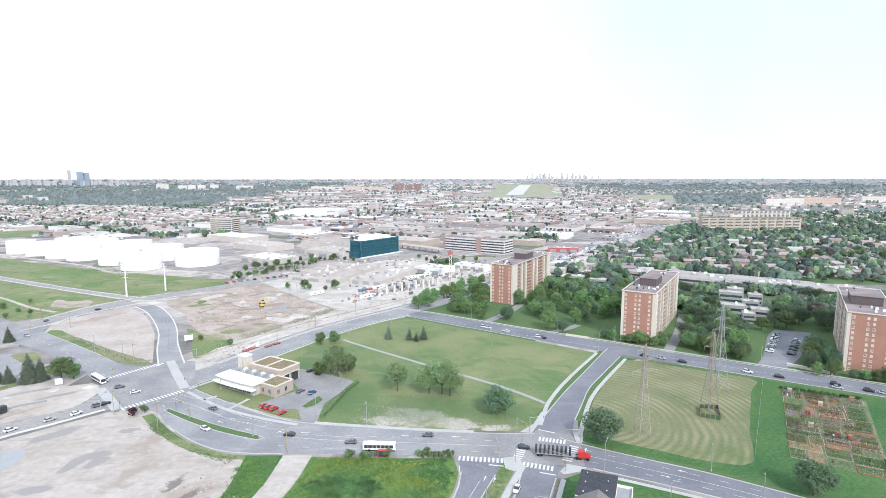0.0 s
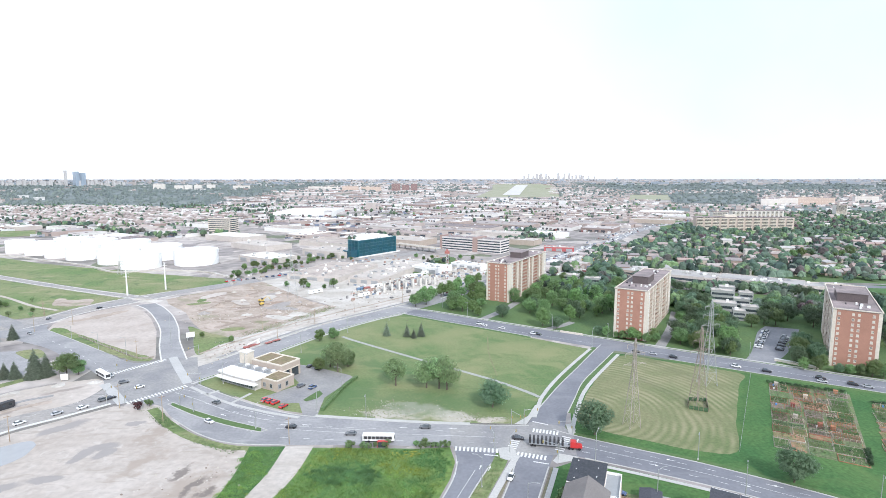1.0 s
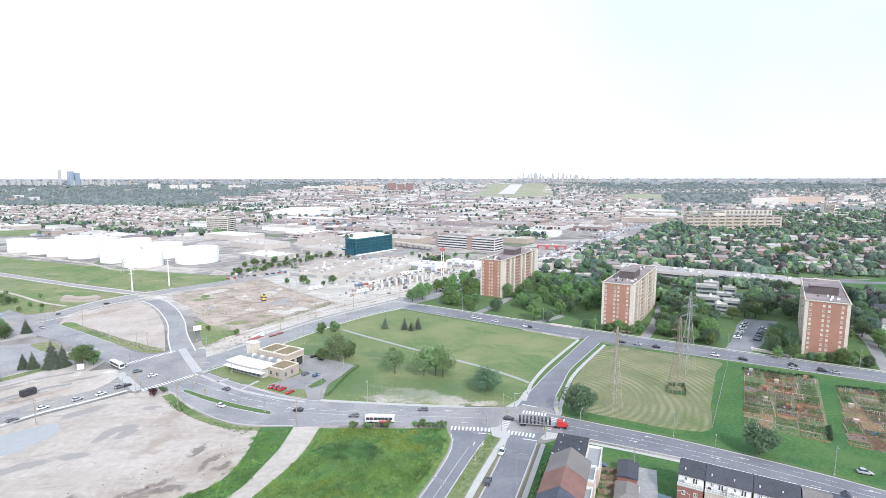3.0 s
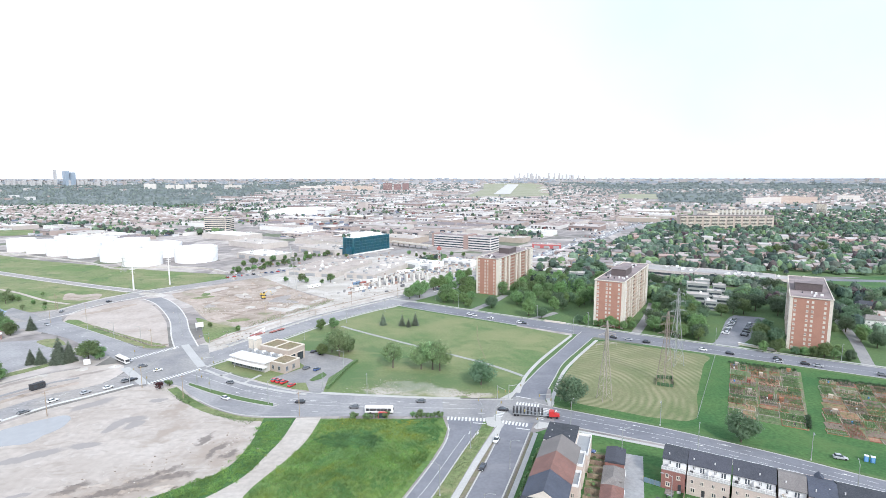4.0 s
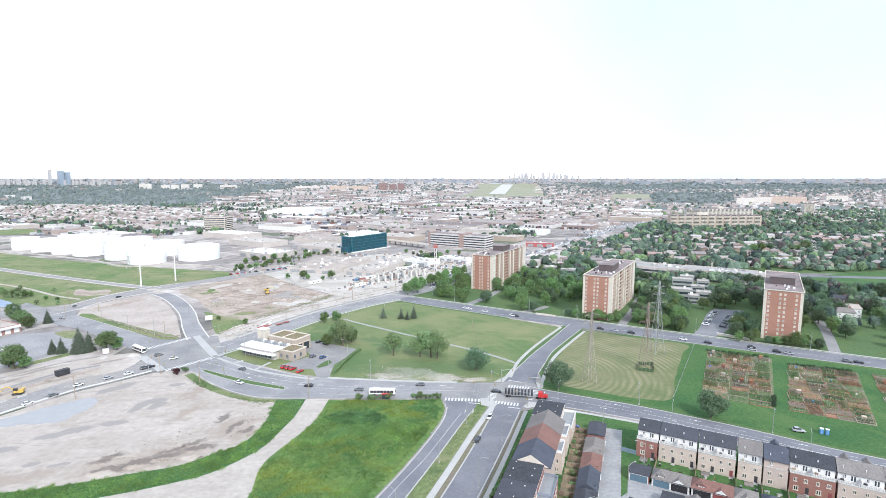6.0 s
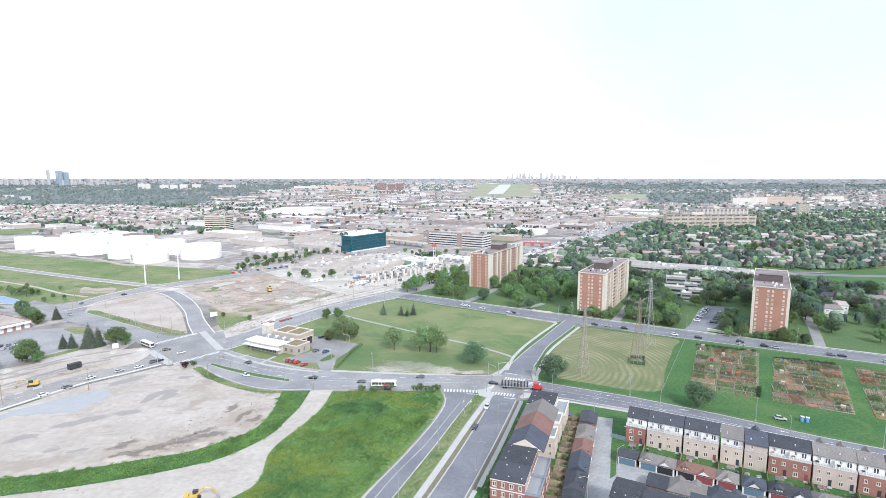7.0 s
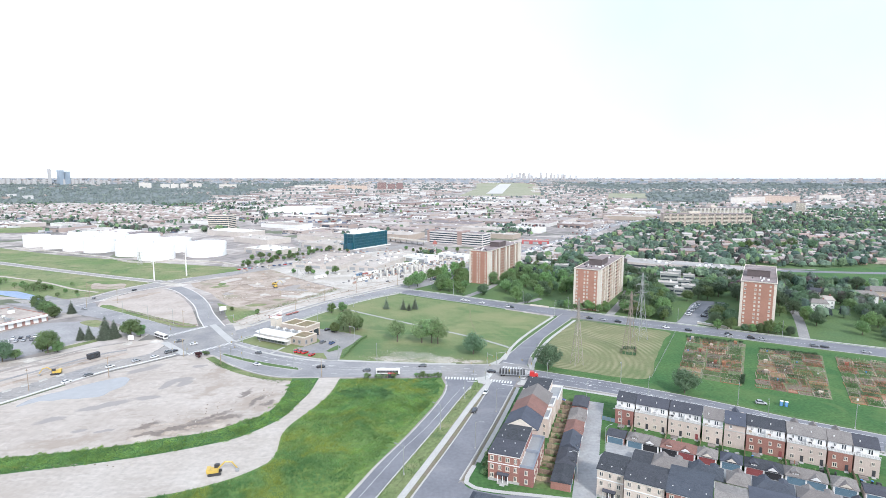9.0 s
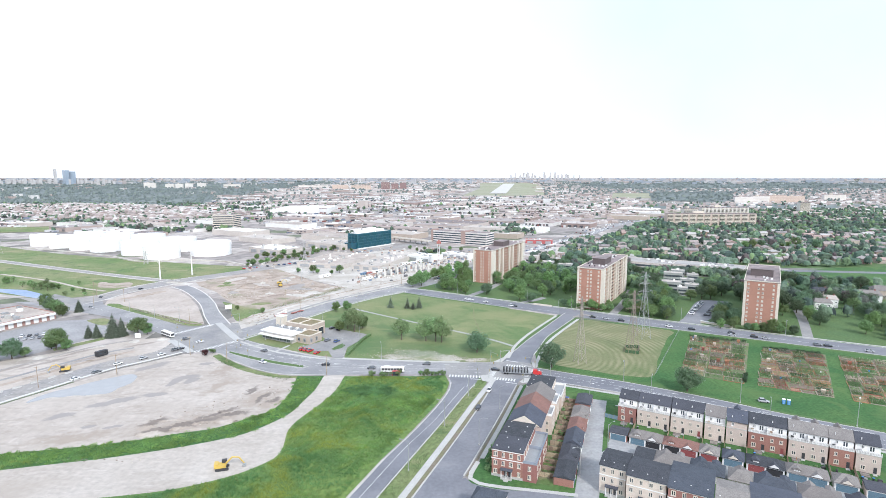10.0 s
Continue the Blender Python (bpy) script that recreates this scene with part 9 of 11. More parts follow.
# ---------------------------------------------------------------- paint on the roads
def stripes(name, a, b_, n, length, width, z, label):
    """A crossing: bars of paint from a to b_, each laid along the traffic."""
    a, b_ = Vector((*a, 0)), Vector((*b_, 0))
    ang = math.degrees(math.atan2(b_.y - a.y, b_.x - a.x))
    t = thing(name, label, "crossing", pose(a.x, a.y, z, 0, 0, ang), kind="structure")
    step = (b_ - a).length / n
    for i in range(n):
        shared("bar", ("bar", length, width), lambda b: box(b, 0, -length / 2, 0, width, length / 2, 0.008), PAINT_WHITE, t, pose(i * step, 0, 0))


def line(pts, width, z=0.09, dash=0, gap=0):
    """Painted line; with dash and gap, a broken one whose dashes are parts."""
    if not dash:
        structure("road_line", along(pts, width, z, z + 0.006), PAINT_WHITE, "worn white painted line", "road marking")
        return
    c = smooth_line(pts, 0.5)
    t = thing("broken_line", "broken white lane line", "road marking", kind="structure")
    d = np.array(c)
    s = np.concatenate([[0], np.cumsum(np.hypot(*np.diff(d, axis=0).T))])
    p = 0.0
    while p < s[-1] - dash:
        x, y = np.interp(p, s, d[:, 0]), np.interp(p, s, d[:, 1])
        x1, y1 = np.interp(p + dash, s, d[:, 0]), np.interp(p + dash, s, d[:, 1])
        shared("dash", ("dash", dash, width), lambda b: box(b, 0, -width / 2, 0, dash, width / 2, 0.006), PAINT_WHITE, t, pose(x, y, z, 0, 0, math.degrees(math.atan2(y1 - y, x1 - x))))
        p += dash + gap


stripes("crossing", (36.9, 195.4), (47, 192.3), 8, 3.2, 0.75, 0.088, "white zebra bars across the north road")
stripes("crossing", (28, 177), (38.7, 173.6), 8, 3.2, 0.75, 0.088, "white zebra bars across the south road")
stripes("crossing", (26, 179.3), (30.2, 190.4), 8, 3.4, 0.75, 0.088, "white zebra bars across the main road")
stripes("crossing", (43.9, 179.1), (49.6, 190.3), 8, 3.4, 0.75, 0.088, "white zebra bars across the main road")
stripes("crossing", (5.5, 181), (22, 179), 11, 3.2, 0.75, 0.088, "white zebra bars across the slip road")
for _a, _b, _n2 in (((-139.9, 222.2), (-122.3, 243), 18), ((-168.7, 258), (-151.5, 280.8), 19)):
    stripes("crossing", _a, _b, _n2, 3.2, 0.8, 0.092, "worn white zebra bars across the junction")
PALE_PAVING = mat("pale_paving", (0.46, 0.455, 0.445), 0.9, 0.08, 1.0, 0.1)
structure("crossing_strip", along([(-164, 245), (-155, 236), (-141.4, 221.8)], 4.4, 0.084, 0.09), PALE_PAVING, "pale paved crossing strip", "crossing")
structure("crossing_strip", along([(-149.8, 284), (-137, 265), (-123.5, 245.6)], 4.4, 0.084, 0.09), PALE_PAVING, "pale paved crossing strip", "crossing")
structure("stop_line", along([(38, 203), (44, 200)], 0.6, 0.085, 0.09), PAINT_WHITE, "white stop line", "road marking")
structure("stop_line", along([(33, 171.5), (38.2, 169.8)], 0.6, 0.085, 0.09), PAINT_WHITE, "white stop line", "road marking")
structure("stop_line", along([(53.2, 188), (50.2, 182)], 0.6, 0.085, 0.09), PAINT_WHITE, "white stop line", "road marking")
structure("stop_line", along([(16, 176.5), (21, 175.5)], 0.6, 0.085, 0.09), PAINT_WHITE, "white stop line", "road marking")
line([(-105, 222), (-86, 212), (-66, 203.5), (-40, 198.5), (-10, 196), (22, 193.5)], 0.18, 0.086, 3, 6)
line([(-62, 190), (-40, 188), (-10, 187), (22, 185)], 0.18, 0.086, 3, 6)
line([(-66, 197.5), (-40, 194), (-10, 192), (22, 189.5)], 0.16)
line([(-66, 200.5), (-40, 197), (-30, 196)], 0.14)
for _f, _dash, _gap in ((0.52, 0, 0), (0.27, 3, 6), (0.77, 3, 6)):
    line([(a[0] + (c[0] - a[0]) * _f, a[1] + (c[1] - a[1]) * _f) for a, c in zip(resample(smooth_line(EAST_S[1:9]), 14), resample(smooth_line(EAST_N[1:10]), 14))], 0.16, 0.086, _dash, _gap)
line([(12, 166), (7, 154), (-3, 130), (-14, 108), (-25, 82), (-55, 10)], 0.14)
line([(5.7, 176), (5.2, 164), (-0.2, 147), (-10.2, 123), (-20.2, 102), (-29.2, 80), (-58, 10)], 0.22)
line([(-122, 238), (-108, 231), (-88, 217), (-70, 208)], 0.18)
line([(-124, 234), (-110, 226), (-90, 213), (-72, 205)], 0.18)
line([(-130, 232), (-116, 219), (-100, 208), (-84, 199), (-68, 192)], 0.16, 0.086, 3, 5)
line([(-155, 232), (-172, 211), (-188, 184), (-201, 161), (-248, 85)], 0.16, 0.086, 3, 6)
line([(-128, 258), (-112, 282), (-96, 309), (-76, 341), (-52, 370), (-32, 391)], 0.16, 0.086, 3, 6)
line([(1, 430.5), (49, 503.5), (74.5, 542), (134.5, 640), (200.5, 742), (272, 836), (346, 956)], 1.6, 0.07)
line([(-172, 262), (-200, 285), (-230, 308), (-262, 330)], 0.18, 0.086, 3, 6)
line([(-25, 383), (6, 363), (42, 338), (92, 308)], 0.14)
line([(110, 297), (136, 283), (190, 251), (240, 222)], 0.14)


def arrow(x, y, turn):
    b = bmesh.new()
    box(b, -1.6, -0.14, 0, 0.3, 0.14, 0.006)
    prism(b, [(0.3, -0.5), (1.6, 0), (0.3, 0.5)], 0, 0.006)
    t = structure("lane_arrow", b, PAINT_WHITE, "white painted lane arrow", "road marking")
    t.matrix_basis = pose(x, y, 0.09, 0, 0, turn)


for _x, _y, _tn in ((-92, 210, 150), (-78, 203, 155), (-64, 201, 165), (-55, 200.5, 170), (75, 169, -27), (82, 172.2, 153), (100, 156, -32), (110, 155.5, 147), (140, 134.5, 142), (-75, 212, 150), (5, 197, 178), (-15, 198, 178), (14, 168, 70), (17, 167, 70)):
    arrow(_x, _y, _tn)
# ---------------------------------------------------------------- community gardens
CROP = leaf_mat("crop_leaves", (0.115, 0.205, 0.08), (0.15, 0.235, 0.095))
CROP_DARK = leaf_mat("dark_crop_leaves", (0.075, 0.14, 0.075), (0.09, 0.16, 0.08))
CROP_PALE = leaf_mat("pale_crop_leaves", (0.19, 0.255, 0.12), (0.22, 0.27, 0.13))
DARK_POSTS = mat("dark_weathered_posts", (0.16, 0.115, 0.095), 0.9, 0.2, 1.5, 0.2)
CANE = mat("bamboo_cane", (0.58, 0.50, 0.40), 0.8, 0.15, 1.0, 0.3)
PALE_WOOD = mat("pale_timber", (0.55, 0.47, 0.38), 0.85, 0.15, 2.0, 0.3)


GARDEN_EARTH = mat("garden_path_earth", (0.22, 0.185, 0.14), 0.95, 0.25, 0.8, 0.1, tint=(0.12, 0.165, 0.065), mix=0.65)
RUST_EDGE = mat("rust_brown_boards", (0.38, 0.165, 0.10), 0.9, 0.25, 1.0, 0.2, per_object=0.25)
GREY_WOOD = mat("grey_weathered_rails", (0.36, 0.315, 0.275), 0.9, 0.2, 1.5, 0.2, per_object=0.3)
BED_SOILS = (mat("orange_mulch", (0.34, 0.175, 0.115), 0.95, 0.25, 1.0, 0.15, tint=(0.15, 0.17, 0.075)), mat("brown_soil", (0.215, 0.165, 0.125), 0.95, 0.25, 1.5, 0.2), mat("grey_soil", (0.25, 0.23, 0.205), 0.95, 0.2, 1.5, 0.2), mat("sprouting_soil", (0.15, 0.165, 0.09), 0.95, 0.3, 1.2, 0.2, tint=(0.085, 0.15, 0.05)))

def garden_bed(m, w, d, kind, rnd):
    """An allotment bed: soil, boarded edge, crops, canes and rails as its keeper left them."""
    label = {"bare": "bare allotment bed with rust-brown boarded edges", "green": "leafy allotment bed with green crops", "poles": "allotment bed with crowded canes and rails", "rails": "allotment bed with weathered rails and sparse crops"}[kind]
    t = thing("garden_bed", label, "garden bed", m, "allotment beds")
    b = bmesh.new()
    box(b, 0.2, 0.2, 0, w - 0.2, d - 0.2, 0.15)
    part("soil", b, BED_SOILS[{"bare": (0, 3, 0, 1), "green": (3, 3, 3), "poles": (1, 0, 1), "rails": (3, 1, 0)}[kind][rnd.randint(0, 3 if kind == "bare" else 2)]], t)
    b = bmesh.new()
    hh = rnd.uniform(0.15, 0.3)
    for x0, y0, x1, y1 in ((0, 0, w, 0.14), (0, d - 0.14, w, d), (0, 0.14, 0.14, d - 0.14), (w - 0.14, 0.14, w, d - 0.14)):
        if rnd.random() < 0.65:
            box(b, x0, y0, 0, x1, y1, hh)
    if len(b.verts):
        part("edging", b, RUST_EDGE if rnd.random() < 0.6 else GREY_WOOD, t)
    v, f = [], []
    dense = {"bare": 0.15, "green": 1.0, "poles": 0.75, "rails": 0.7}[kind]
    y = 0.6
    while y < d - 0.4:
        x = 0.5
        tall = rnd.choice((0.45, 0.7, 1.0, 1.3, 1.7 if kind != "bare" else 0.5))
        row = dense * rnd.choice((0.25, 0.8, 1, 1.05))
        while x < w - 0.5:
            if rnd.random() < row:
                leaf_quads(v, f, Vector((x + rnd.uniform(-0.2, 0.2), y + rnd.uniform(-0.2, 0.2), 0.42 * tall)), 0.34 * tall ** 0.6, 8, 0.2, rnd, 1.0 + 0.5 * tall)
            x += 0.5
        y += rnd.uniform(0.7, 1.1)
    if f:
        crop = new("crop", raw_mesh("crop", v, f, rnd.choice((CROP, CROP, CROP_DARK, CROP_PALE))))
        crop.parent = t
        tagged(crop, kind="stuff")
    n = {"bare": 4, "green": 10, "poles": 16, "rails": 12}[kind]
    b = bmesh.new()
    for _ in range(int(n * w * d / 40) + 2):
        x, y = rnd.uniform(0.4, w - 0.4), rnd.uniform(0.4, d - 0.4)
        tube(b, (x, y, 0), (x + rnd.uniform(-0.3, 0.3), y + rnd.uniform(-0.3, 0.3), rnd.uniform(0.7, 1.9)), 0.045, 0.035, 4)
    if kind == "poles":
        y = 0.5
        while y < d - 0.3:
            top = rnd.uniform(1.3, 2.1)
            x = 0.3
            while x < w - 0.2:
                if rnd.random() < 0.85:
                    tube(b, (x, y + rnd.uniform(-0.15, 0.15), 0), (x + rnd.uniform(-0.15, 0.15), y + rnd.uniform(-0.3, 0.3), top * rnd.uniform(0.8, 1.15)), 0.05, 0.035, 4)
                x += rnd.uniform(0.45, 0.8)
            if rnd.random() < 0.4:
                tube(b, (0.3, y, top * 0.8), (w - 0.3, y + rnd.uniform(-0.3, 0.3), top * 0.8), 0.045, 0.04, 4)
            y += rnd.uniform(1.2, 2.4)
    tagged(part("trellis", b, (CANE, GREY_WOOD, RUST_EDGE, DARK_POSTS)[rnd.randint(0, 3)], t), kind="stuff")
    if kind in ("poles", "rails") and rnd.random() < 0.3:
        b = bmesh.new()
        x, y = w * rnd.uniform(0.2, 0.6), d * rnd.uniform(0.2, 0.6)
        box(b, x, y, 0, x + 1.6, y + 1.2, 1.7)
        gable_roof(b, x, y, x + 1.6, y + 1.2, 1.85, 0.4, 0.1)
        part("tool_shed", b, rnd.choice((RUST_EDGE, GREY_WOOD, PALE_WOOD)), t, "small wooden tool shed")
    if kind != "bare" and rnd.random() < 0.55:
        b = bmesh.new()
        for x0, y0, x1, y1 in ((0, 0, w, 0), (0, d, w, d), (0, 0, 0, d), (w, 0, w, d)):
            if rnd.random() < 0.35:
                continue
            top = rnd.uniform(0.6, 1.1)
            tube(b, (x0, y0, top), (x1, y1, top + rnd.uniform(-0.25, 0.25)), 0.045, 0.045, 4)
            k = max(1, int(math.hypot(x1 - x0, y1 - y0) / 1.6))
            for i in range(k + 1):
                tube(b, (x0 + (x1 - x0) * i / k, y0 + (y1 - y0) * i / k, 0), (x0 + (x1 - x0) * i / k, y0 + (y1 - y0) * i / k, rnd.uniform(0.8, 1.3)), 0.06, 0.05, 4)
        if len(b.verts):
            part("rail_fence", b, (RUST_EDGE, GREY_WOOD, GREY_WOOD, CANE)[rnd.randint(0, 3)], t)
    if rnd.random() < 0.14:
        b = bmesh.new()
        tube(b, (w * 0.5, d * 0.5, 0), (w * 0.5, d * 0.5, 0.95), 0.34, 0.34, 10)
        part("water_butt", b, (BLUE, WHITE, DARK)[rnd.randint(0, 2)], t)


def split(u0, u1, v0, v1, w, d, rnd):
    """Plots of uneven size within a garden, in shares of its width and depth."""
    a, c = (u1 - u0) * w, (v1 - v0) * d
    if (a < 9.5 and c < 9.5) or (a * c < 75 and max(a, c) < 13 and rnd.random() < 0.5):
        return [(u0, u1, v0, v1)]
    k = rnd.uniform(0.38, 0.62)
    if a > c * rnd.uniform(0.8, 1.25):
        k = u0 + (u1 - u0) * k
        return split(u0, k, v0, v1, w, d, rnd) + split(k, u1, v0, v1, w, d, rnd)
    k = v0 + (v1 - v0) * k
    return split(u0, u1, v0, k, w, d, rnd) + split(u0, u1, k, v1, w, d, rnd)


_rg = random.Random(9)
for _sw, _se, _ne, _nw in (((125, 181.5), (149.5, 166), (190, 230), (161, 244)), ((155, 164), (181, 148.5), (221, 208), (192, 219)), ((187, 145), (213, 129), (254, 190), (227, 206))):
    structure("garden_ground", patch([_sw, _se, _ne, _nw], 0.03, False), GARDEN_EARTH, "trodden earth between the garden beds", "garden ground")
    _w, _d = math.dist(_sw, _se), math.dist(_sw, _nw)
    _turn = math.degrees(math.atan2(_ne[1] - _nw[1] + _se[1] - _sw[1], _ne[0] - _nw[0] + _se[0] - _sw[0]))
    for _u0, _u1, _v0, _v1 in split(0, 1, 0, 1, _w, _d, _rg):
        _p = [(1 - _v0) * ((1 - _u0) * a + _u0 * b2) + _v0 * ((1 - _u0) * c + _u0 * e2) for a, b2, c, e2 in zip(_sw, _se, _nw, _ne)]
        _kd = _rg.choice(("bare", "bare", "rails", "green", "poles")) if _v0 < 0.3 else _rg.choice(("green", "green", "poles", "poles", "poles", "rails", "bare"))
        garden_bed(pose(_p[0], _p[1], 0.02, 0, 0, _turn + _rg.uniform(-2, 2)), (_u1 - _u0) * _w - 0.5, (_v1 - _v0) * _d - 0.5, _kd, _rg)
for _a, _c in (((161, 245), (189, 231.5)), ((192, 220), (219, 209.5)), ((150.5, 168), (157, 178))):
    _v2, _f2 = [], []
    for _ in range(150):
        _q = _rg.random()
        leaf_quads(_v2, _f2, Vector((_a[0] + (_c[0] - _a[0]) * _q + _rg.uniform(-0.6, 0.6), _a[1] + (_c[1] - _a[1]) * _q + _rg.uniform(-0.6, 0.6), _rg.uniform(0.4, 1.3))), _rg.uniform(0.4, 0.7), 9, 0.24, _rg)
    tagged(new("crop_row", raw_mesh("crop_row", _v2, _f2, _rg.choice((CROP, CROP_DARK)))), "tall leafy green row at the garden's edge", "crop row", "crop rows", "stuff")
for _x, _y in ((153.6, 143.4), (155.2, 142.4)):
    _t = thing("portable_toilet", "blue plastic portable toilet on the grass", "portable toilet", pose(_x, _y, 0, 0, 0, -31), "portable toilets")
    b = bmesh.new()
    box(b, -0.6, -0.6, 0, 0.6, 0.6, 2.1)
    part("cabin", b, BLUE, _t)
    b = bmesh.new()
    gable_roof(b, -0.6, -0.6, 0.6, 0.6, 2.2, 0.2, 0.06)
    part("roof", b, WHITE, _t)
    b = bmesh.new()
    box(b, -0.4, -0.65, 0.1, 0.4, -0.58, 1.95)
    part("door", b, mat("pale_blue_plastic", (0.2, 0.4, 0.7), 0.5, 0.05, 1.0, 0.3), _t)
_t = thing("wire_fence", "thin wire fence across the grass", "fence", group="fences")
for _i in range(34):
    _f = _i / 33
    shared("post", "wirepost", lambda b: tube(b, (0, 0, 0), (0, 0, 1.5), 0.06, 0.05, 5), STEEL, _t, pose(110 + 49 * _f, 178 + 78 * _f, 0))
for _z in (0.5, 1.0, 1.45):
    b = bmesh.new()
    tube(b, (110, 178, _z), (159, 256, _z), 0.025, 0.025, 4)
    part("wire", b, STEEL, _t)
_t = thing("entrance_wall", "low cream wall beside the car park entrance", "wall", pose(183.6, 276, 0, 0, 0, -42))
b = bmesh.new()
box(b, 0, 0, 0, 20, 0.9, 1.3)
part("wall", b, CREAM, _t)
b = bmesh.new()
box(b, -0.2, -0.2, 1.3, 20.2, 1.1, 1.5)
part("coping", b, WHITE, _t)
_t = thing("entrance_wall", "low cream wall beside the block entrance", "wall", pose(78, 331.5, 0, 0, 0, -31))
b = bmesh.new()
box(b, 0, 0, 0, 15, 0.8, 1.2)
part("wall", b, CREAM, _t)
for _x0, _y0, _x1, _y1, _w in ((30, 364, 62, 416, 6), (69, 338, 92, 356, 5), (129, 298, 176, 384, 6), (232, 237, 288, 334, 6)):
    structure("block_drive", along([(_x0, _y0), ((_x0 + _x1) / 2 + 2, (_y0 + _y1) / 2), (_x1, _y1)], _w, 0, 0.05), ASPHALT_OLD, "grey asphalt drive to the apartment block", "drive")

# ---------------------------------------------------------------- road building site
_rs = random.Random(14)
for _i in range(15):
    _f = _i / 14
    _x, _y, _h = -48 + 42 * _f + _rs.uniform(-1, 1), 455 + 36 * _f + (9 if _i % 2 else 0), _rs.uniform(6, 9)
    _t = thing("concrete_column", "raw white concrete column with rebar", "column", pose(_x, _y, 0), "concrete columns")
    b = bmesh.new()
    tube(b, (0, 0, 0), (0, 0, _h), 1.0, 1.0, 12)
    part("shaft", b, mat("fresh_concrete", (0.66, 0.64, 0.60), 0.85, 0.08, 1.0, 0.2), _t)
    b = bmesh.new()
    box(b, -2.2, -1.1, _h, 2.2, 1.1, _h + 1.3) if _i % 3 == 0 else tube(b, (0, 0, _h), (0, 0, _h + 1.5), 0.75, 0.75, 6)
    part("cap" if _i % 3 == 0 else "rebar", b, CONCRETE if _i % 3 == 0 else RUST, _t)


CONT_BLUE = mat("faded_blue_steel", (0.16, 0.25, 0.36), 0.6, 0.1, 1.0, 0.2)
CONT_RED = mat("faded_red_steel", (0.38, 0.14, 0.12), 0.6, 0.1, 1.0, 0.2)


def container(x, y, turn, material, label, ln=12.0, h=2.7):
    t = thing("site_container", label, "container", pose(x, y, 0.3, 0, 0, turn), "site containers")
    b = bmesh.new()
    box(b, 0, 0, 0, ln, 2.5, h)
    part("shell", b, material, t)
    b = bmesh.new()
    for i in range(int(ln / 0.8)):
        box(b, 0.3 + 0.8 * i, -0.06, 0.15, 0.7 + 0.8 * i, -0.003, h - 0.15)
    tagged(part("rib", b, material, t), kind="stuff")
    b = bmesh.new()
    box(b, 0.4, 0.2, -0.3, ln - 0.4, 2.3, -0.003)
    part("skid", b, DARK, t)
    for xx in (ln * 0.3, ln * 0.7):
        b = bmesh.new()
        box(b, xx - 0.6, -0.1, 1.1, xx + 0.6, -0.06, 1.9)
        part("window", b, GLASS_DARK, t)
    return t


# the last one, dark, is put in place of a brownish rack
for _x, _y, _tn, _m, _lab, _ln in ((-36, 520, 40, WHITE, "white site cabin on skids", 12), (-26, 527, 40, WHITE, "white site cabin on skids", 12), (-18, 541, 40, WHITE, "white site cabin on skids", 12), (-9, 553, 40, WHITE, "white site cabin on skids", 12), (-62, 470, 50, WHITE, "white trailer parked on the site", 14),
                              (-72, 458, 52, CONT_BLUE, "blue container on the site", 8), (-67, 434, 52, WHITE, "white site cabin on skids", 12), (-66, 461, 52, CONT_RED, "red container on the site", 6), (0, 570, 48, WHITE, "white site cabin on skids", 12), (10, 582, 48, WHITE, "white site cabin on skids", 12), (24, 604, 48, CONT_BLUE, "blue container on the site", 12),
                              (-112, 446, 50, WHITE, "white trailer beside the works", 14), (-97, 533, 50, WHITE, "white trailer beside the works", 12), (-190, 214, 60, DARK, "dark container in place of a brownish rack on the torn-up verge", 6)):
    container(_x, _y, _tn, _m, _lab, _ln)
_t = thing("crane_tower", "red and white crane mast on the site", "crane", pose(7, 514, 0))
b = bmesh.new()
for _sx in (-1, 1):
    for _sy in (-1, 1):
        tube(b, (_sx, _sy, 0), (_sx, _sy, 26), 0.28, 0.28, 5)
part("mast", b, WHITE, _t, "white mast legs")
for _k in range(9):
    b = bmesh.new()
    _z = 2.8 * _k
    for _sx, _sy, _ex, _ey in ((-1, -1, 1, -1), (1, -1, 1, 1), (1, 1, -1, 1), (-1, 1, -1, -1)):
        tube(b, (_sx, _sy, _z), (_ex, _ey, _z + 2.8), 0.16, 0.16, 4)
    part("lattice", b, WHITE if _k % 2 else CONT_RED, _t)
b = bmesh.new()
box(b, -2.4, -2.4, 26, 2.4, 2.4, 28.5)
box(b, -1, -1, 28.5, 1, 1, 30)
part("head", b, CONT_RED, _t, "faded red machine head")
# concrete mixer lorry and red trailer on the strip
_t = thing("crane_lorry", "white crane lorry with a red chassis", "lorry", pose(-112, 302, 0.1, 0, 0, 56))
b = bmesh.new()
box(b, -5, -1.2, 0.6, 5, 1.2, 1.3)
part("chassis", b, CONT_RED, _t)
b = bmesh.new()
loft(b, [[(x, -1.15, 1.3), (x, 1.15, 1.3), (x, 1.1, z), (x, -1.1, z)] for x, z in ((3.2, 3.0), (4.4, 3.1), (5.2, 2.2))])
part("cab", b, WHITE, _t)
b = bmesh.new()
tube(b, (-3, 0, 2.0), (6, 0, 3.6), 0.5, 0.35, 8)
part("boom", b, WHITE, _t)
for _x in (-3.8, -2.4, 2.4, 3.8):
    for _y in (-1, 1):
        shared("wheel", "buswheel", None, BLACK, _t, pose(_x, _y, 0.5))
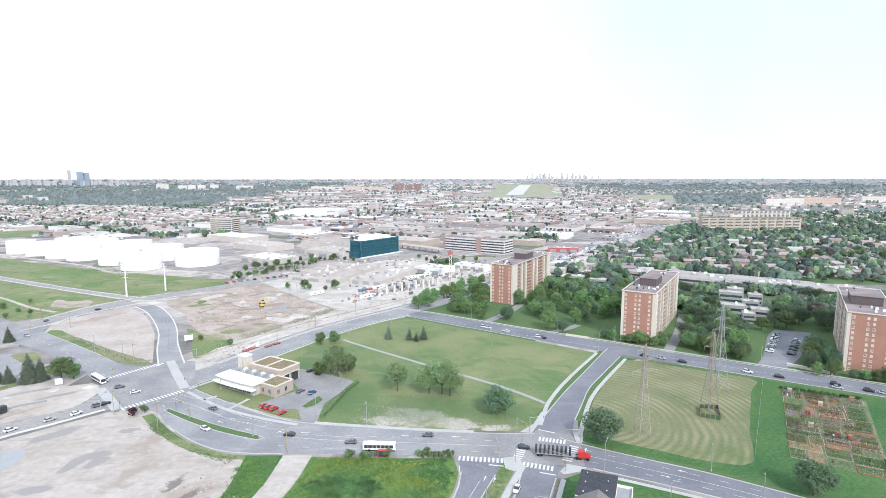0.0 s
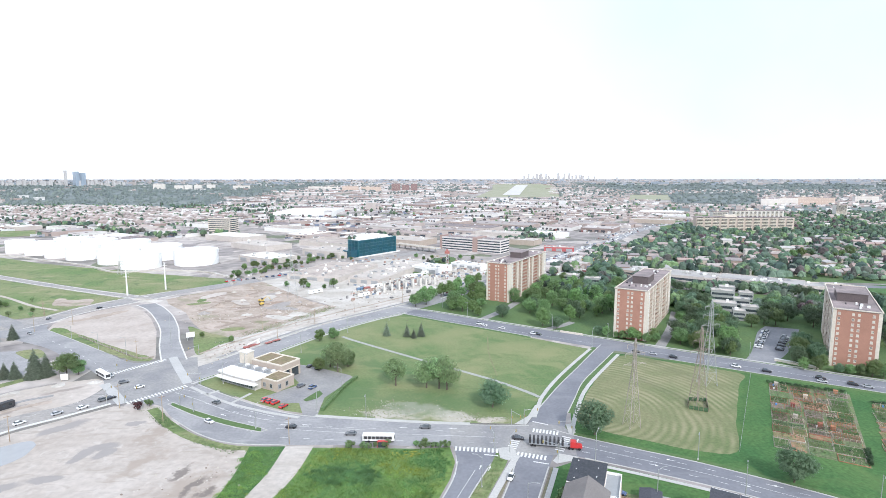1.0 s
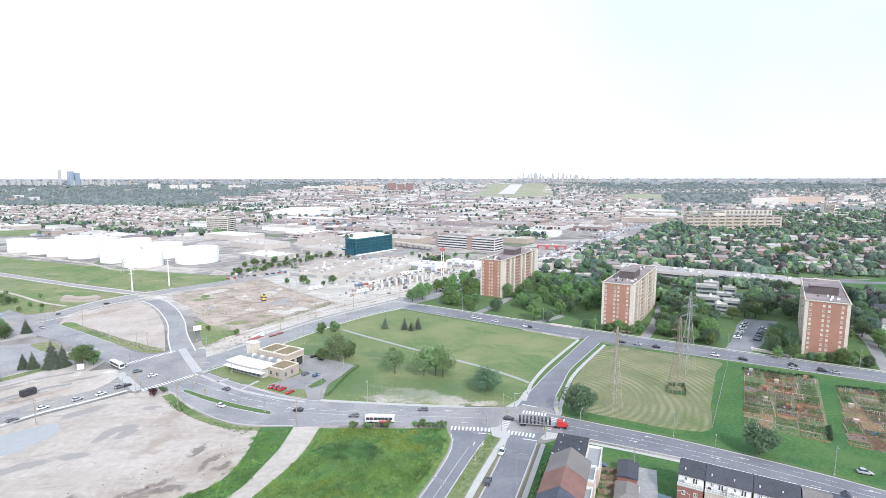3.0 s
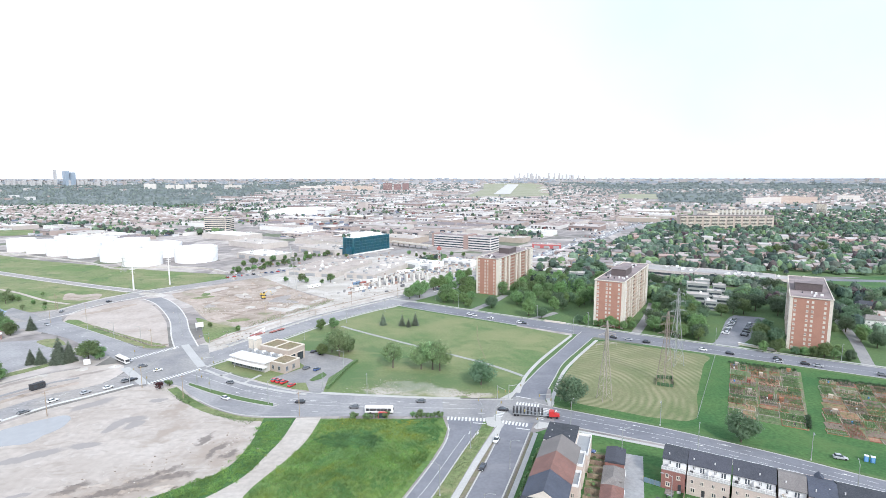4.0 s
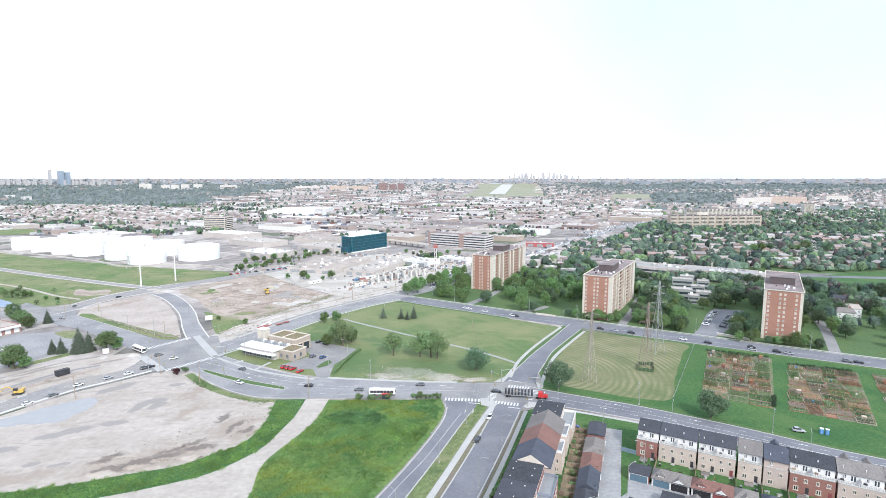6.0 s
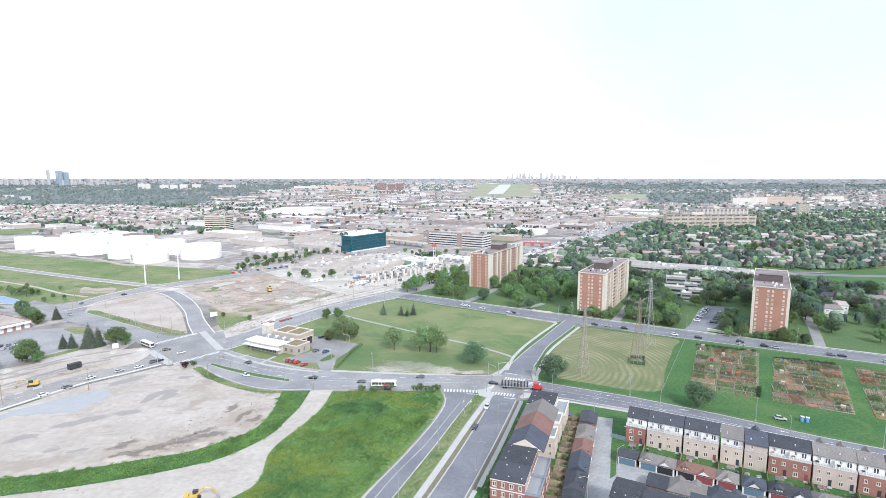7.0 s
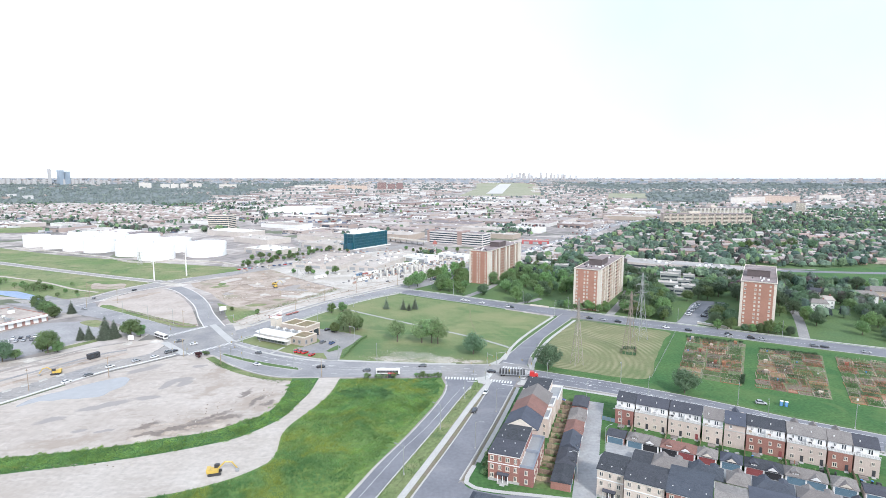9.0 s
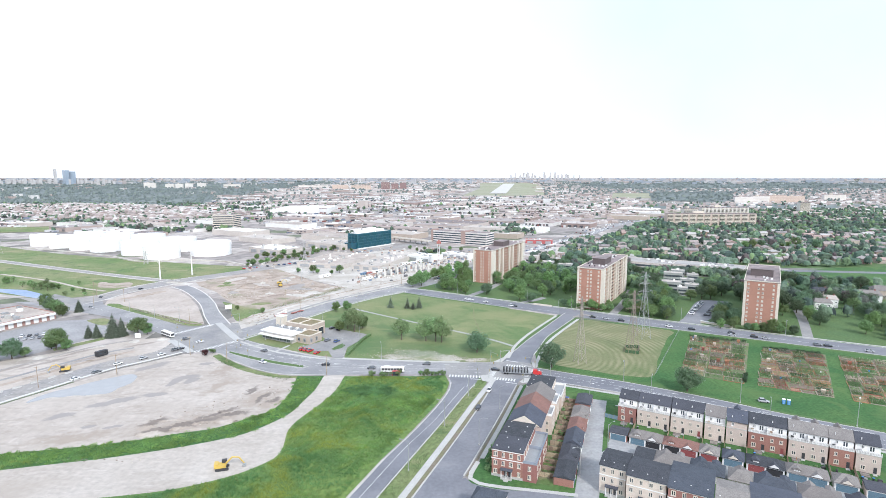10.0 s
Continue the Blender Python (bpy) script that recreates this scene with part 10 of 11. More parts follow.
for _i in range(2):
    _t = thing("flat_trailer", "red flat steel trailer on the gravel", "trailer", pose(-104 + 3.4 * _i, 309 + 5 * _i, 0.1, 0, 0, 56), "flat trailers")
    b = bmesh.new()
    box(b, -2.4, -1.1, 0.5, 2.4, 1.1, 0.8)
    part("bed", b, CONT_RED, _t)
    for _x in (-1.4, 1.4):
        for _y in (-0.9, 0.9):
            shared("wheel", "carwheel", None, BLACK, _t, pose(_x, _y, 0.33))
# jersey barriers between avenue and site, and along the west road
for _line, _n2 in ((DIAG_N[1:7], 46), ([(-190, 190), (-197, 179), (-203, 169), (-210, 158)], 6)):
    for _k, (_x, _y) in enumerate(resample(smooth_line(_line, 2.0), _n2)):
        if _rs.random() < 0.15:
            continue
        _t = thing("road_barrier", "pale concrete road barrier beside the works", "barrier", pose(_x, _y, 0, 0, 0, (55 if _line is not DIAG_N[1:7] and _x > -150 else 60) + _rs.uniform(-4, 4)), "road barriers")
        shared("block", "jersey", lambda b: loft(b, [[(x, -0.35, 0), (x, 0.35, 0), (x, 0.14, 0.45), (x, 0.09, 0.95), (x, -0.09, 0.95), (x, -0.14, 0.45)] for x in (-1.9, 1.9)]), CONCRETE, _t, Matrix())


def heap(x, y, r, h, material, label, name="soil_mound", seed=0):
    """A low uneven pile."""
    b = bmesh.new()
    rings, seg = 6, 18
    prev = None
    for i in range(rings + 1):
        f = i / rings
        ring = []
        for j in range(seg):
            w = 2 * math.pi * j / seg
            k = 1 + 0.35 * noise.noise((math.cos(w) * 1.6 + x, math.sin(w) * 1.6 + y, f * 2))
            z = h * (1 - f) ** 1.2 * (1 + 0.5 * noise.noise((x + f * 3, y, w * 1.5)))
            ring.append(b.verts.new((r * f * k * math.cos(w), r * f * k * math.sin(w), max(z, -0.02))))
        if prev:
            for j in range(seg):
                b.faces.new((prev[j], ring[j], ring[(j + 1) % seg], prev[(j + 1) % seg]))
        prev = ring
    t = tagged(part(name, b, material, None), label, "mound", "mounds")
    t.matrix_basis = pose(x, y, 0)
    return t


for _i in range(26):
    _x, _y = _rs.uniform(-200, -100), _rs.uniform(345, 475)
    if inside(_x, _y, [(-214, 414), (-188, 482), (-172, 500), (-98, 410), (-108, 354), (-128, 324), (-168, 356), (-190, 388)]):
        heap(_x, _y, _rs.uniform(2, 6), _rs.uniform(0.8, 2.2), _rs.choice((DIRT_BROWN, DIRT, DIRT_DARK, GRAVEL)), "uneven mound of soil and rubble")
for _x, _y, _r in ((-106, 382, 6), (-100, 378, 5), (-108, 376, 4), (-142, 378, 4), (-240, 425, 7), (-232, 421, 6), (-250, 430, 5), (-185, 243, 3), (-200, 232, 4), (-222, 215, 4), (-170, 247, 3), (-124, 292, 3), (-116, 296, 2.5)):
    heap(_x, _y, _r, 0.9, GRAVEL, "low pale mound of broken concrete")

# rubble strewn over the bare ground
def strewn(name, zones, count, size, material, label, seed):
    rnd = random.Random(seed)
    v, f = [], []
    while count:
        z = rnd.choice(zones)
        x, y = z[0] + rnd.gauss(0, z[2]), z[1] + rnd.gauss(0, z[3])
        s = size * rnd.uniform(0.4, 1.5)
        n = len(v)
        w = rnd.uniform(0, 6.3)
        for k, zz in ((1.0, 0.0), (0.55, s * rnd.uniform(0.4, 0.9))):
            for q in range(4):
                a = w + q * math.pi / 2 + rnd.uniform(-0.3, 0.3)
                v.append((x + s * k * math.cos(a), y + s * k * math.sin(a) * 0.8, zz))
        f += [(n + 4, n + 5, n + 6, n + 7)] + [(n + q, n + (q + 1) % 4, n + 4 + (q + 1) % 4, n + 4 + q) for q in range(4)]
        count -= 1
    ob = new(name, raw_mesh(name, v, f, material))
    return tagged(ob, label, "rubble", kind="stuff")


PALE_ROCK = island_mat("pale_rubble", ((0.46, 0.42, 0.37), (0.36, 0.31, 0.265), (0.24, 0.20, 0.165), (0.50, 0.46, 0.42)), 0.9, 0.1, 1.0)
strewn("rubble", ((-30, 213, 6, 3), (-10, 214, 8, 4), (8, 208, 8, 3), (-22, 220, 4, 3), (20, 205, 4, 1.5)), 560, 0.2, PALE_ROCK, "pale broken stones on the bare verge", 3)
strewn("rubble", ((-180, 395, 12, 14), (-145, 380, 10, 12), (-130, 395, 14, 14), (-112, 385, 10, 8), (-150, 440, 14, 16), (-165, 365, 8, 8)), 520, 0.4, PALE_ROCK, "broken concrete strewn over the building site", 4)
strewn("rubble", ((-60, 420, 20, 26), (-90, 372, 10, 20), (-30, 480, 18, 20), (-125, 300, 5, 10)), 420, 0.5, PALE_ROCK, "site rubble and offcuts beside the avenue", 5)
strewn("rubble", ((-90, 150, 8, 10), (-78, 160, 3, 8), (-105, 138, 14, 6), (-125, 102.5, 14, 0.8)), 140, 0.3, PALE_ROCK, "stones along the edge of the sandy lot", 6)

# churned ground of the rubble lot
_rl = random.Random(52)
RUBBLE_POLY = [(-206, 412), (-216, 428), (-206, 444), (-184, 474), (-172, 492), (-108, 412), (-92, 402), (-114, 356), (-130, 330), (-150, 336), (-172, 362)]
for _k in range(26):
    _x, _y = _rl.uniform(-210, -95), _rl.uniform(335, 485)
    if not inside(_x, _y, RUBBLE_POLY):
        continue
    _r, _st = _rl.uniform(5, 15), _rl.uniform(0, 3.14)
    _pts = [(_x + _r * (math.cos(_st) * math.cos(w) - 0.4 * math.sin(_st) * math.sin(w)), _y + _r * (math.sin(_st) * math.cos(w) + 0.4 * math.cos(_st) * math.sin(w))) for w in (0, 0.9, 1.8, 2.7, 3.6, 4.5, 5.4)]
    structure("churned_ground", patch(_pts, 0.02 + 0.001 * _k, True, 1.5, 2.6), (DIRT, DIRT_DARK, mat("red_brown_soil", (0.34, 0.255, 0.20), 0.95, 0.2, 0.6, 0.1), GRAVEL, GRASS_ROUGH, DIRT)[_k % 6], "churned soil on the building site", "dirt")


def dug_ground(name, outline, step, high, material, label, seed):
    """Ground ripped up in low ridges, fading out towards a ragged outline."""
    xs, ys = [p[0] for p in outline], [p[1] for p in outline]
    b, grid = bmesh.new(), {}
    for i in range(int((max(xs) - min(xs)) / step)):
        for j in range(int((max(ys) - min(ys)) / step)):
            x, y = min(xs) + i * step, min(ys) + j * step
            ox, oy = x + 4.5 * noise.noise((x * 0.12, y * 0.12, seed)), y + 4.5 * noise.noise((x * 0.12, y * 0.12, seed + 9))
            if inside(ox, oy, outline) and noise.noise((x * 0.09, y * 0.3, seed + 3)) > -0.22:
                along_, across = 0.9 * x + 0.42 * y, 0.9 * y - 0.42 * x
                rise = 0.07 + high * max(0.0, 0.35 + noise.noise((along_ * 0.13, across * 1.2, seed)) + 0.5 * noise.noise((x * 0.8, y * 0.8, seed)))
                fade = min(1.0, 3.0 * (0.22 + noise.noise((x * 0.09, y * 0.3, seed + 3)))) * sum(inside(ox + dx, oy + dy, outline) for dx, dy in ((2.2, 0), (-2.2, 0), (0, 1.8), (0, -1.8), (1.2, 1.2), (-1.2, -1.2))) / 6
                z = rise * fade - 0.03
                grid[i, j] = b.verts.new((x, y, z))
    for (i, j), v in grid.items():
        q = [grid.get(k) for k in ((i + 1, j), (i + 1, j + 1), (i, j + 1))]
        if all(q):
            b.faces.new((v, *q))
    structure(name, b, material, label, "dirt", True)


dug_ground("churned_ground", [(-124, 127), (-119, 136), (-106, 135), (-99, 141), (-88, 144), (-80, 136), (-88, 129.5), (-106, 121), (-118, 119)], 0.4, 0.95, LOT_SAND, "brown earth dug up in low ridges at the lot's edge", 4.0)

# puddles and damp patches of the sandy lot
for _pts, _mt, _nm, _lab in (([(-184, 154), (-178, 158), (-168, 161), (-157, 162), (-152, 171), (-151, 182), (-155, 187), (-160, 186), (-168.6, 180), (-176.8, 171), (-185, 160)], WATER, "puddle", "shallow grey puddle on the sandy lot"),
                             ([(-200, 206), (-192, 214), (-184, 222), (-186, 216), (-196, 204)], DIRT_DARK, "damp_patch", "dark damp patch by the road"), ([(-260, 360), (-248, 380), (-238, 392), (-236, 384), (-250, 362)], DIRT_BROWN, "damp_patch", "brown churned earth on the lot")):
    structure(_nm, patch(_pts, 0.026, True, 0.8, 1.7), _mt, _lab, "puddle" if _nm == "puddle" else "damp patch")

# ---------------------------------------------------------------- tall weeds
def weeds(name, poly, count, size, colours, label, seed, lean=0.22, patches=()):
    rnd = random.Random(seed)
    xs, ys = [p[0] for p in poly], [p[1] for p in poly]
    v, f = [], []
    while count:
        x, y = rnd.uniform(min(xs), max(xs)), rnd.uniform(max(min(ys), 40), max(ys))
        if not inside(x, y, poly):
            continue
        count -= 1
        k = 0.35 + 1.5 * max(0.0, 0.5 + noise.noise((x * 0.05, y * 0.05, 2.0)))
        for _ in range(5):
            n0 = len(v)
            px, py, pz = x + rnd.uniform(-0.5, 0.5) * size, y + rnd.uniform(-0.5, 0.5) * size, size * k * rnd.uniform(0.1, 0.5)
            q, w = size * 0.42 * k * rnd.uniform(0.6, 1.3), rnd.uniform(0, 6.3)
            ax, ay, tx, ty = q * math.cos(w), q * math.sin(w), rnd.uniform(-lean, lean) * q, rnd.uniform(-lean, lean) * q
            v += [(px - ax, py - ay, pz - tx), (px + ay * 0.6, py - ax * 0.6, pz - ty), (px + ax, py + ay, pz + tx), (px - ay * 0.6, py + ax * 0.6, pz + ty)]
            f.append((n0, n0 + 1, n0 + 2, n0 + 3))
    leaves = island_mat(name + "_leaves", colours, 0.9, 0.34, 0.05)
    for scale, low, high, colour, strength in patches:
        stain(leaves, scale, low, high, colour, strength)
    ob = new(name, raw_mesh(name, v, f, leaves))
    return tagged(ob, label, "weeds", kind="stuff")


def tall_grass(name, poly, count, tall, colours, patches, label, seed, ragged=0.0):
    """Standing grass and weeds: slim leaning blades and a few broad leaves, taller and lower by patches."""
    rnd = random.Random(seed)
    xs, ys = [p[0] for p in poly], [p[1] for p in poly]
    v, f = [], []
    while count > 0:
        x, y = rnd.uniform(min(xs) - 1, max(xs) + 1), rnd.uniform(max(min(ys), 40), max(ys) + 1)
        if not inside(x + ragged * noise.noise((x * 0.4, y * 0.4, 1.0)), y + ragged * noise.noise((x * 0.4, y * 0.4, 6.0)), poly):
            continue
        k = tall * (0.75 + 0.5 * noise.noise((x * 0.045, y * 0.045, 2.0)) + 0.45 * noise.noise((x * 0.3, y * 0.3, 4.0)))
        weed = noise.noise((x * 0.11, y * 0.11, 8.0)) > 0.05
        for _ in range(6):
            px, py, w, n0 = x + rnd.gauss(0, 0.28), y + rnd.gauss(0, 0.28), rnd.uniform(0, 6.283), len(v)
            if weed and rnd.random() < 0.6:
                q, h = k * rnd.uniform(0.14, 0.28), k * rnd.uniform(0.3, 0.9)
                cx, cy, tx, ty = q * math.cos(w), q * math.sin(w), rnd.uniform(-0.5, 0.5) * q, rnd.uniform(-0.5, 0.5) * q
                v += [(px - cx, py - cy, h - tx), (px + cy * 0.6, py - cx * 0.6, h - ty), (px + cx, py + cy, h + tx), (px - cy * 0.6, py + cx * 0.6, h + ty)]
                f.append((n0, n0 + 1, n0 + 2, n0 + 3))
                continue
            q, h = rnd.uniform(0.06, 0.12), k * rnd.uniform(0.45, 1.2)
            cx, cy, lx, ly = q * math.cos(w), q * math.sin(w), rnd.gauss(0, 0.5) * h, rnd.gauss(0, 0.5) * h
            v += [(px - cx, py - cy, 0), (px + cx, py + cy, 0), (px + lx, py + ly, h)]
            f.append((n0, n0 + 1, n0 + 2))
        count -= 6
    blades = island_mat(name + "_blades", colours, 0.9, 0.34, 0.12)
    for scale, low, high, colour, strength in patches:
        stain(blades, scale, low, high, colour, strength)
    return tagged(new(name, raw_mesh(name, v, f, translucent(blades))), label, "tall grass", kind="stuff")


MEADOW_POLY = [(-46, 181), (1, 180), (3, 170), (1, 160), (-4, 146), (-14, 122), (-24, 101), (-33, 79), (-50, 40), (-120, 40), (-135, 73), (-104, 79), (-85.5, 83.5), (-69, 91.5), (-61.5, 99), (-58.6, 104), (-59, 113), (-60.4, 122.6), (-59.2, 131), (-56, 139.4), (-51.6, 151), (-48.2, 164.4), (-46.7, 180)]
GREENS = ((0.226, 0.382, 0.119), (0.242, 0.403, 0.113), (0.27, 0.408, 0.119), (0.193, 0.345, 0.13), (0.286, 0.398, 0.113), (0.22, 0.371, 0.13))
tall_grass("meadow_grass", MEADOW_POLY, 160000, 0.85, GREENS, ((0.02, 0.45, 0.58, (0.115, 0.255, 0.105), 0.75), (0.045, 0.49, 0.60, (0.38, 0.42, 0.095), 0.75), (0.14, 0.58, 0.70, (0.43, 0.45, 0.11), 0.5), (0.06, 0.50, 0.64, (0.18, 0.36, 0.16), 0.65), (0.5, 0.6, 0.7, (0.40, 0.42, 0.19), 0.4)), "tall green meadow grass with weeds", 8, 1.5)
weeds("yellow_flowers", [(-45, 179.5), (-2, 178.5), (-14, 173), (-38, 171), (-49, 160), (-52, 158)], 420, 0.34, ((0.42, 0.36, 0.03), (0.30, 0.30, 0.05), (0.16, 0.24, 0.05)), "patches of yellow meadow flowers", 9)
STRIP_POLY = STRIP_EDGE[1:-1] + [(-71, 180), (-58.8, 180)] + offset_line(DRIVE_W, -0.4)[-2:0:-1]
# added: a shade patch of the meadow, put in as darker and taller blades
tall_grass("reed_patch", [(-46, 164), (-38, 168), (-26, 167), (-18, 163), (-26, 158), (-40, 157)], 9000, 1.2, ((0.155, 0.29, 0.125), (0.135, 0.26, 0.12), (0.17, 0.31, 0.125)), (), "darker grass added in the meadow for a patch of shade", 12, 5.0)
tall_grass("strip_grass", STRIP_POLY, 42000, 0.85, GREENS, ((0.06, 0.50, 0.64, (0.18, 0.36, 0.15), 0.6), (0.14, 0.58, 0.70, (0.40, 0.43, 0.12), 0.5)), "tall green grass and weeds on the strip", 10, 3.0)
tall_grass("slip_grass", [(19, 176), (16, 167), (9.5, 152), (-1.4, 125), (-10.4, 104), (-21.4, 78), (-38, 42), (-31, 42), (-16.4, 75), (-0.4, 113.5), (14.6, 151), (21.5, 167), (23, 175)], 9000, 0.3, ((0.15, 0.23, 0.10), (0.13, 0.20, 0.09), (0.19, 0.24, 0.12)), ((0.12, 0.5, 0.66, (0.30, 0.31, 0.17), 0.6),), "short rough grass between the roads", 11, 0.6)
weeds("bank_weeds", [(-31, 207), (-12, 205), (14, 203), (27, 204), (24, 207), (8, 213), (0, 224), (-12, 227), (-22, 219), (-34, 217)], 420, 0.5, ((0.13, 0.19, 0.07), (0.17, 0.21, 0.09), (0.24, 0.24, 0.12)), "tufts of weeds on the rubble bank", 15)
weeds("verge_scrub", [(-136, 322), (-128, 316), (-104, 352), (-78, 402), (-86, 404), (-112, 358)], 700, 0.55, ((0.17, 0.23, 0.10), (0.21, 0.26, 0.12), (0.28, 0.28, 0.15)), "scrub between the site and the lot", 12)
weeds("kerb_weeds", [(-124, 219), (-112, 205), (-97, 192), (-82, 183), (-74, 182), (-76, 177), (-100, 189), (-118, 204), (-132, 216)], 700, 0.4, ((0.10, 0.17, 0.06), (0.13, 0.20, 0.07)), "weeds along the kerb of the lot", 13)
for _x, _y, _s in ((-175, 575, 0.5), (-158, 562, 0.45), (-150, 548, 0.5), (-140, 536, 0.45), (-196, 540, 0.5), (-184, 552, 0.5), (-205, 530, 0.5), (-166, 585, 0.5), (-215, 545, 0.45), (-125, 548, 0.4), (-108, 640, 0.5), (-120, 650, 0.45), (-30, 660, 0.6), (-10, 650, 0.6), (10, 640, 0.6), (25, 650, 0.6), (-20, 640, 0.5), (40, 640, 0.6), (0, 610, 0.5)):
    plant(TREES[3], _x, _y, _s, "young trees by the works")

# trees in rows before the works
for _i, (_x, _y) in enumerate(resample([(-210, 522), (-186, 556), (-166, 591), (-145, 635), (-127, 672)], 26) + resample([(-216, 570), (-190, 612), (-160, 655)], 13) + resample([(-140, 478), (-112, 468), (-96, 478)], 5)):
    plant(TREES[(3, 0, 4)[_i % 3]], _x + _rs.uniform(-4, 4), _y + _rs.uniform(-4, 4), _rs.uniform(0.38, 0.68), "young trees by the works")
# advertising board, bus shelter, sign posts
_t = thing("billboard", "white roadside board on posts", "billboard", pose(-154, 315, 0, 0, 0, 30))
b = bmesh.new()
box(b, -2.4, -0.15, 2.2, 2.4, 0.15, 5.4)
part("panel", b, WHITE, _t)
b = bmesh.new()
box(b, -2.6, -0.2, 2.0, 2.6, 0.2, 2.197)
part("frame", b, DARK, _t)
for _x in (-1.8, 1.8):
    b = bmesh.new()
    tube(b, (_x, 0, 0), (_x, 0, 2.2), 0.14, 0.14, 6)
    part("post", b, STEEL, _t)
_t = thing("bus_shelter", "red-framed glass bus shelter", "bus shelter", pose(-21.5, 182.3, 0, 0, 0, -2))
b = bmesh.new()
box(b, -1.9, -0.7, 2.3, 1.9, 0.7, 2.45)
part("roof", b, RED_PAINT, _t)
for _x in (-1.8, 1.8):
    b = bmesh.new()
    box(b, _x - 0.06, -0.65, 0, _x + 0.06, 0.65, 2.3)
    part("end_panel", b, RED_PAINT, _t)
b = bmesh.new()
box(b, -1.7, -0.66, 0.2, 1.7, -0.6, 2.2)
part("back_pane", b, GLASS_DARK, _t)
_t = thing("site_sign", "white site notice board beside trees", "sign", pose(-186, 249, 0, 0, 0, 20))
b = bmesh.new()
box(b, -1.6, -0.1, 0.6, 1.6, 0.1, 3.6)
part("board", b, WHITE, _t)
b = bmesh.new()
for _x in (-1.3, 1.3):
    tube(b, (_x, 0.15, 0), (_x, 0.15, 3.4), 0.08, 0.08, 5)
part("frame", b, WOOD, _t)
for _line, _n2 in (([(-160, 284), (-168, 282), (-193, 299), (-230, 325)], 26),):
    _t = thing("site_fence", "low grey panel fence round the dirt lot", "fence", group="fences")
    _pp = resample(smooth_line(_line, 2.0), _n2)
    for (_x, _y), (_x1, _y1) in zip(_pp, _pp[1:]):
        _m = pose(_x, _y, 0, 0, 0, math.degrees(math.atan2(_y1 - _y, _x1 - _x)))
        shared("post", "wirepost", None, STEEL, _t, _m)
        shared("panel", "sitepanel", lambda b: box(b, 0.1, -0.02, 0.1, 3.1, 0.02, 0.9), GREY_WOOD, _t, _m)
# the road runs on here; blue colour stands in for sky glare on it
structure("blue_tarp", patch([(-420, 418), (-386, 403), (-363, 398), (-341, 384), (-321, 369), (-317, 359), (-335, 367), (-371, 386), (-412, 402)], 0.09, False), mat("faded_blue_sheet", (0.23, 0.32, 0.49), 0.6, 0.15, 0.5, 0.05, tint=(0.33, 0.39, 0.51)), "far stretch of the road, sky glare painted on it in blue", "tarpaulin")
structure("back_road", band([(-326, 381), (-294, 360), (-280, 346)], [(-322, 363), (-300, 350), (-282, 338)], 0.07), ASPHALT_OLD, "grey asphalt road with worn wheel tracks", "road")

# paved corners of the near junction
for _pts in ([(30, 200.5), (35, 200), (40, 210), (44, 218.5), (42, 219), (37, 208)], [(50.6, 192), (52.4, 191.4), (54.2, 196), (54, 201), (51.2, 200)], [(21.5, 181), (27, 182.5), (28, 177), (24.5, 172), (21.5, 174)], [(43.5, 177), (50, 174.5), (47, 172), (41, 170), (40, 172)]):
    structure("corner_paving", patch(_pts, 0.13, False), CONCRETE, "pale concrete paved street corner", "pavement")

# torn strips along the west road
for _o, _w, _m, _lab in ((9, 3.5, DIRT_BROWN, "strip of torn brown earth"), (17, 2.5, ASPHALT_OLD, "strip of broken old asphalt"), (26, 5, DIRT, "strip of pale rutted dirt"), (34, 2, DIRT_DARK, "damp rut in the gravel")):
    structure("torn_strip", along(offset_line(smooth_line(WEST_N[3:8], 4.0), _o), _w, 0.013, 0.03 + 0.002 * _o, smoothed=False), _m, _lab, "dirt")
for _o, _w, _m, _lab in ((4, 2.5, ASPHALT_OLD, "strip of fresh asphalt base"), (12, 4, DIRT, "strip of pale rutted dirt"), (19, 2, DIRT_BROWN, "strip of torn brown earth")):
    structure("torn_strip", along(offset_line(smooth_line(DIAG_N[1:7], 4.0), -_o), _w, 0.013, 0.03 + 0.002 * _o, smoothed=False), _m, _lab, "dirt")

# stacked materials, machines and vans of the building site, too small to tell apart
clutter = Heap()
_rk = random.Random(41)
for _ in range(300):
    _f = _rk.random()
    _x, _y = -75 + 130 * _f + _rk.gauss(0, 10), 440 + 165 * _f + _rk.gauss(0, 12)
    if diag_side(_x, _y) < 22 or any(abs(_x - a) < 3 and abs(_y - c) < 3 for a, c in ((7, 514),)):
        continue
    clutter.block(_x, _y, _rk.uniform(0.8, 4.5), _rk.uniform(0.6, 2.2), _rk.uniform(0.5, 2.4), radians(_rk.choice((-36, 54, 40, 10))), 0.02)
for _ in range(230):
    _x, _y = _rk.uniform(-210, 90), _rk.uniform(480, 680)
    if not inside(_x, _y, [(-145, 488), (-100, 474), (-60, 560), (-64, 600), (-110, 600)]):
        _x < 30 + (_y - 600) * 0.6 and clutter.block(_x, _y, _rk.uniform(1.2, 5), _rk.uniform(1.2, 2.2), _rk.uniform(0.8, 2.2), radians(_rk.choice((-36, 54))), 0.02)
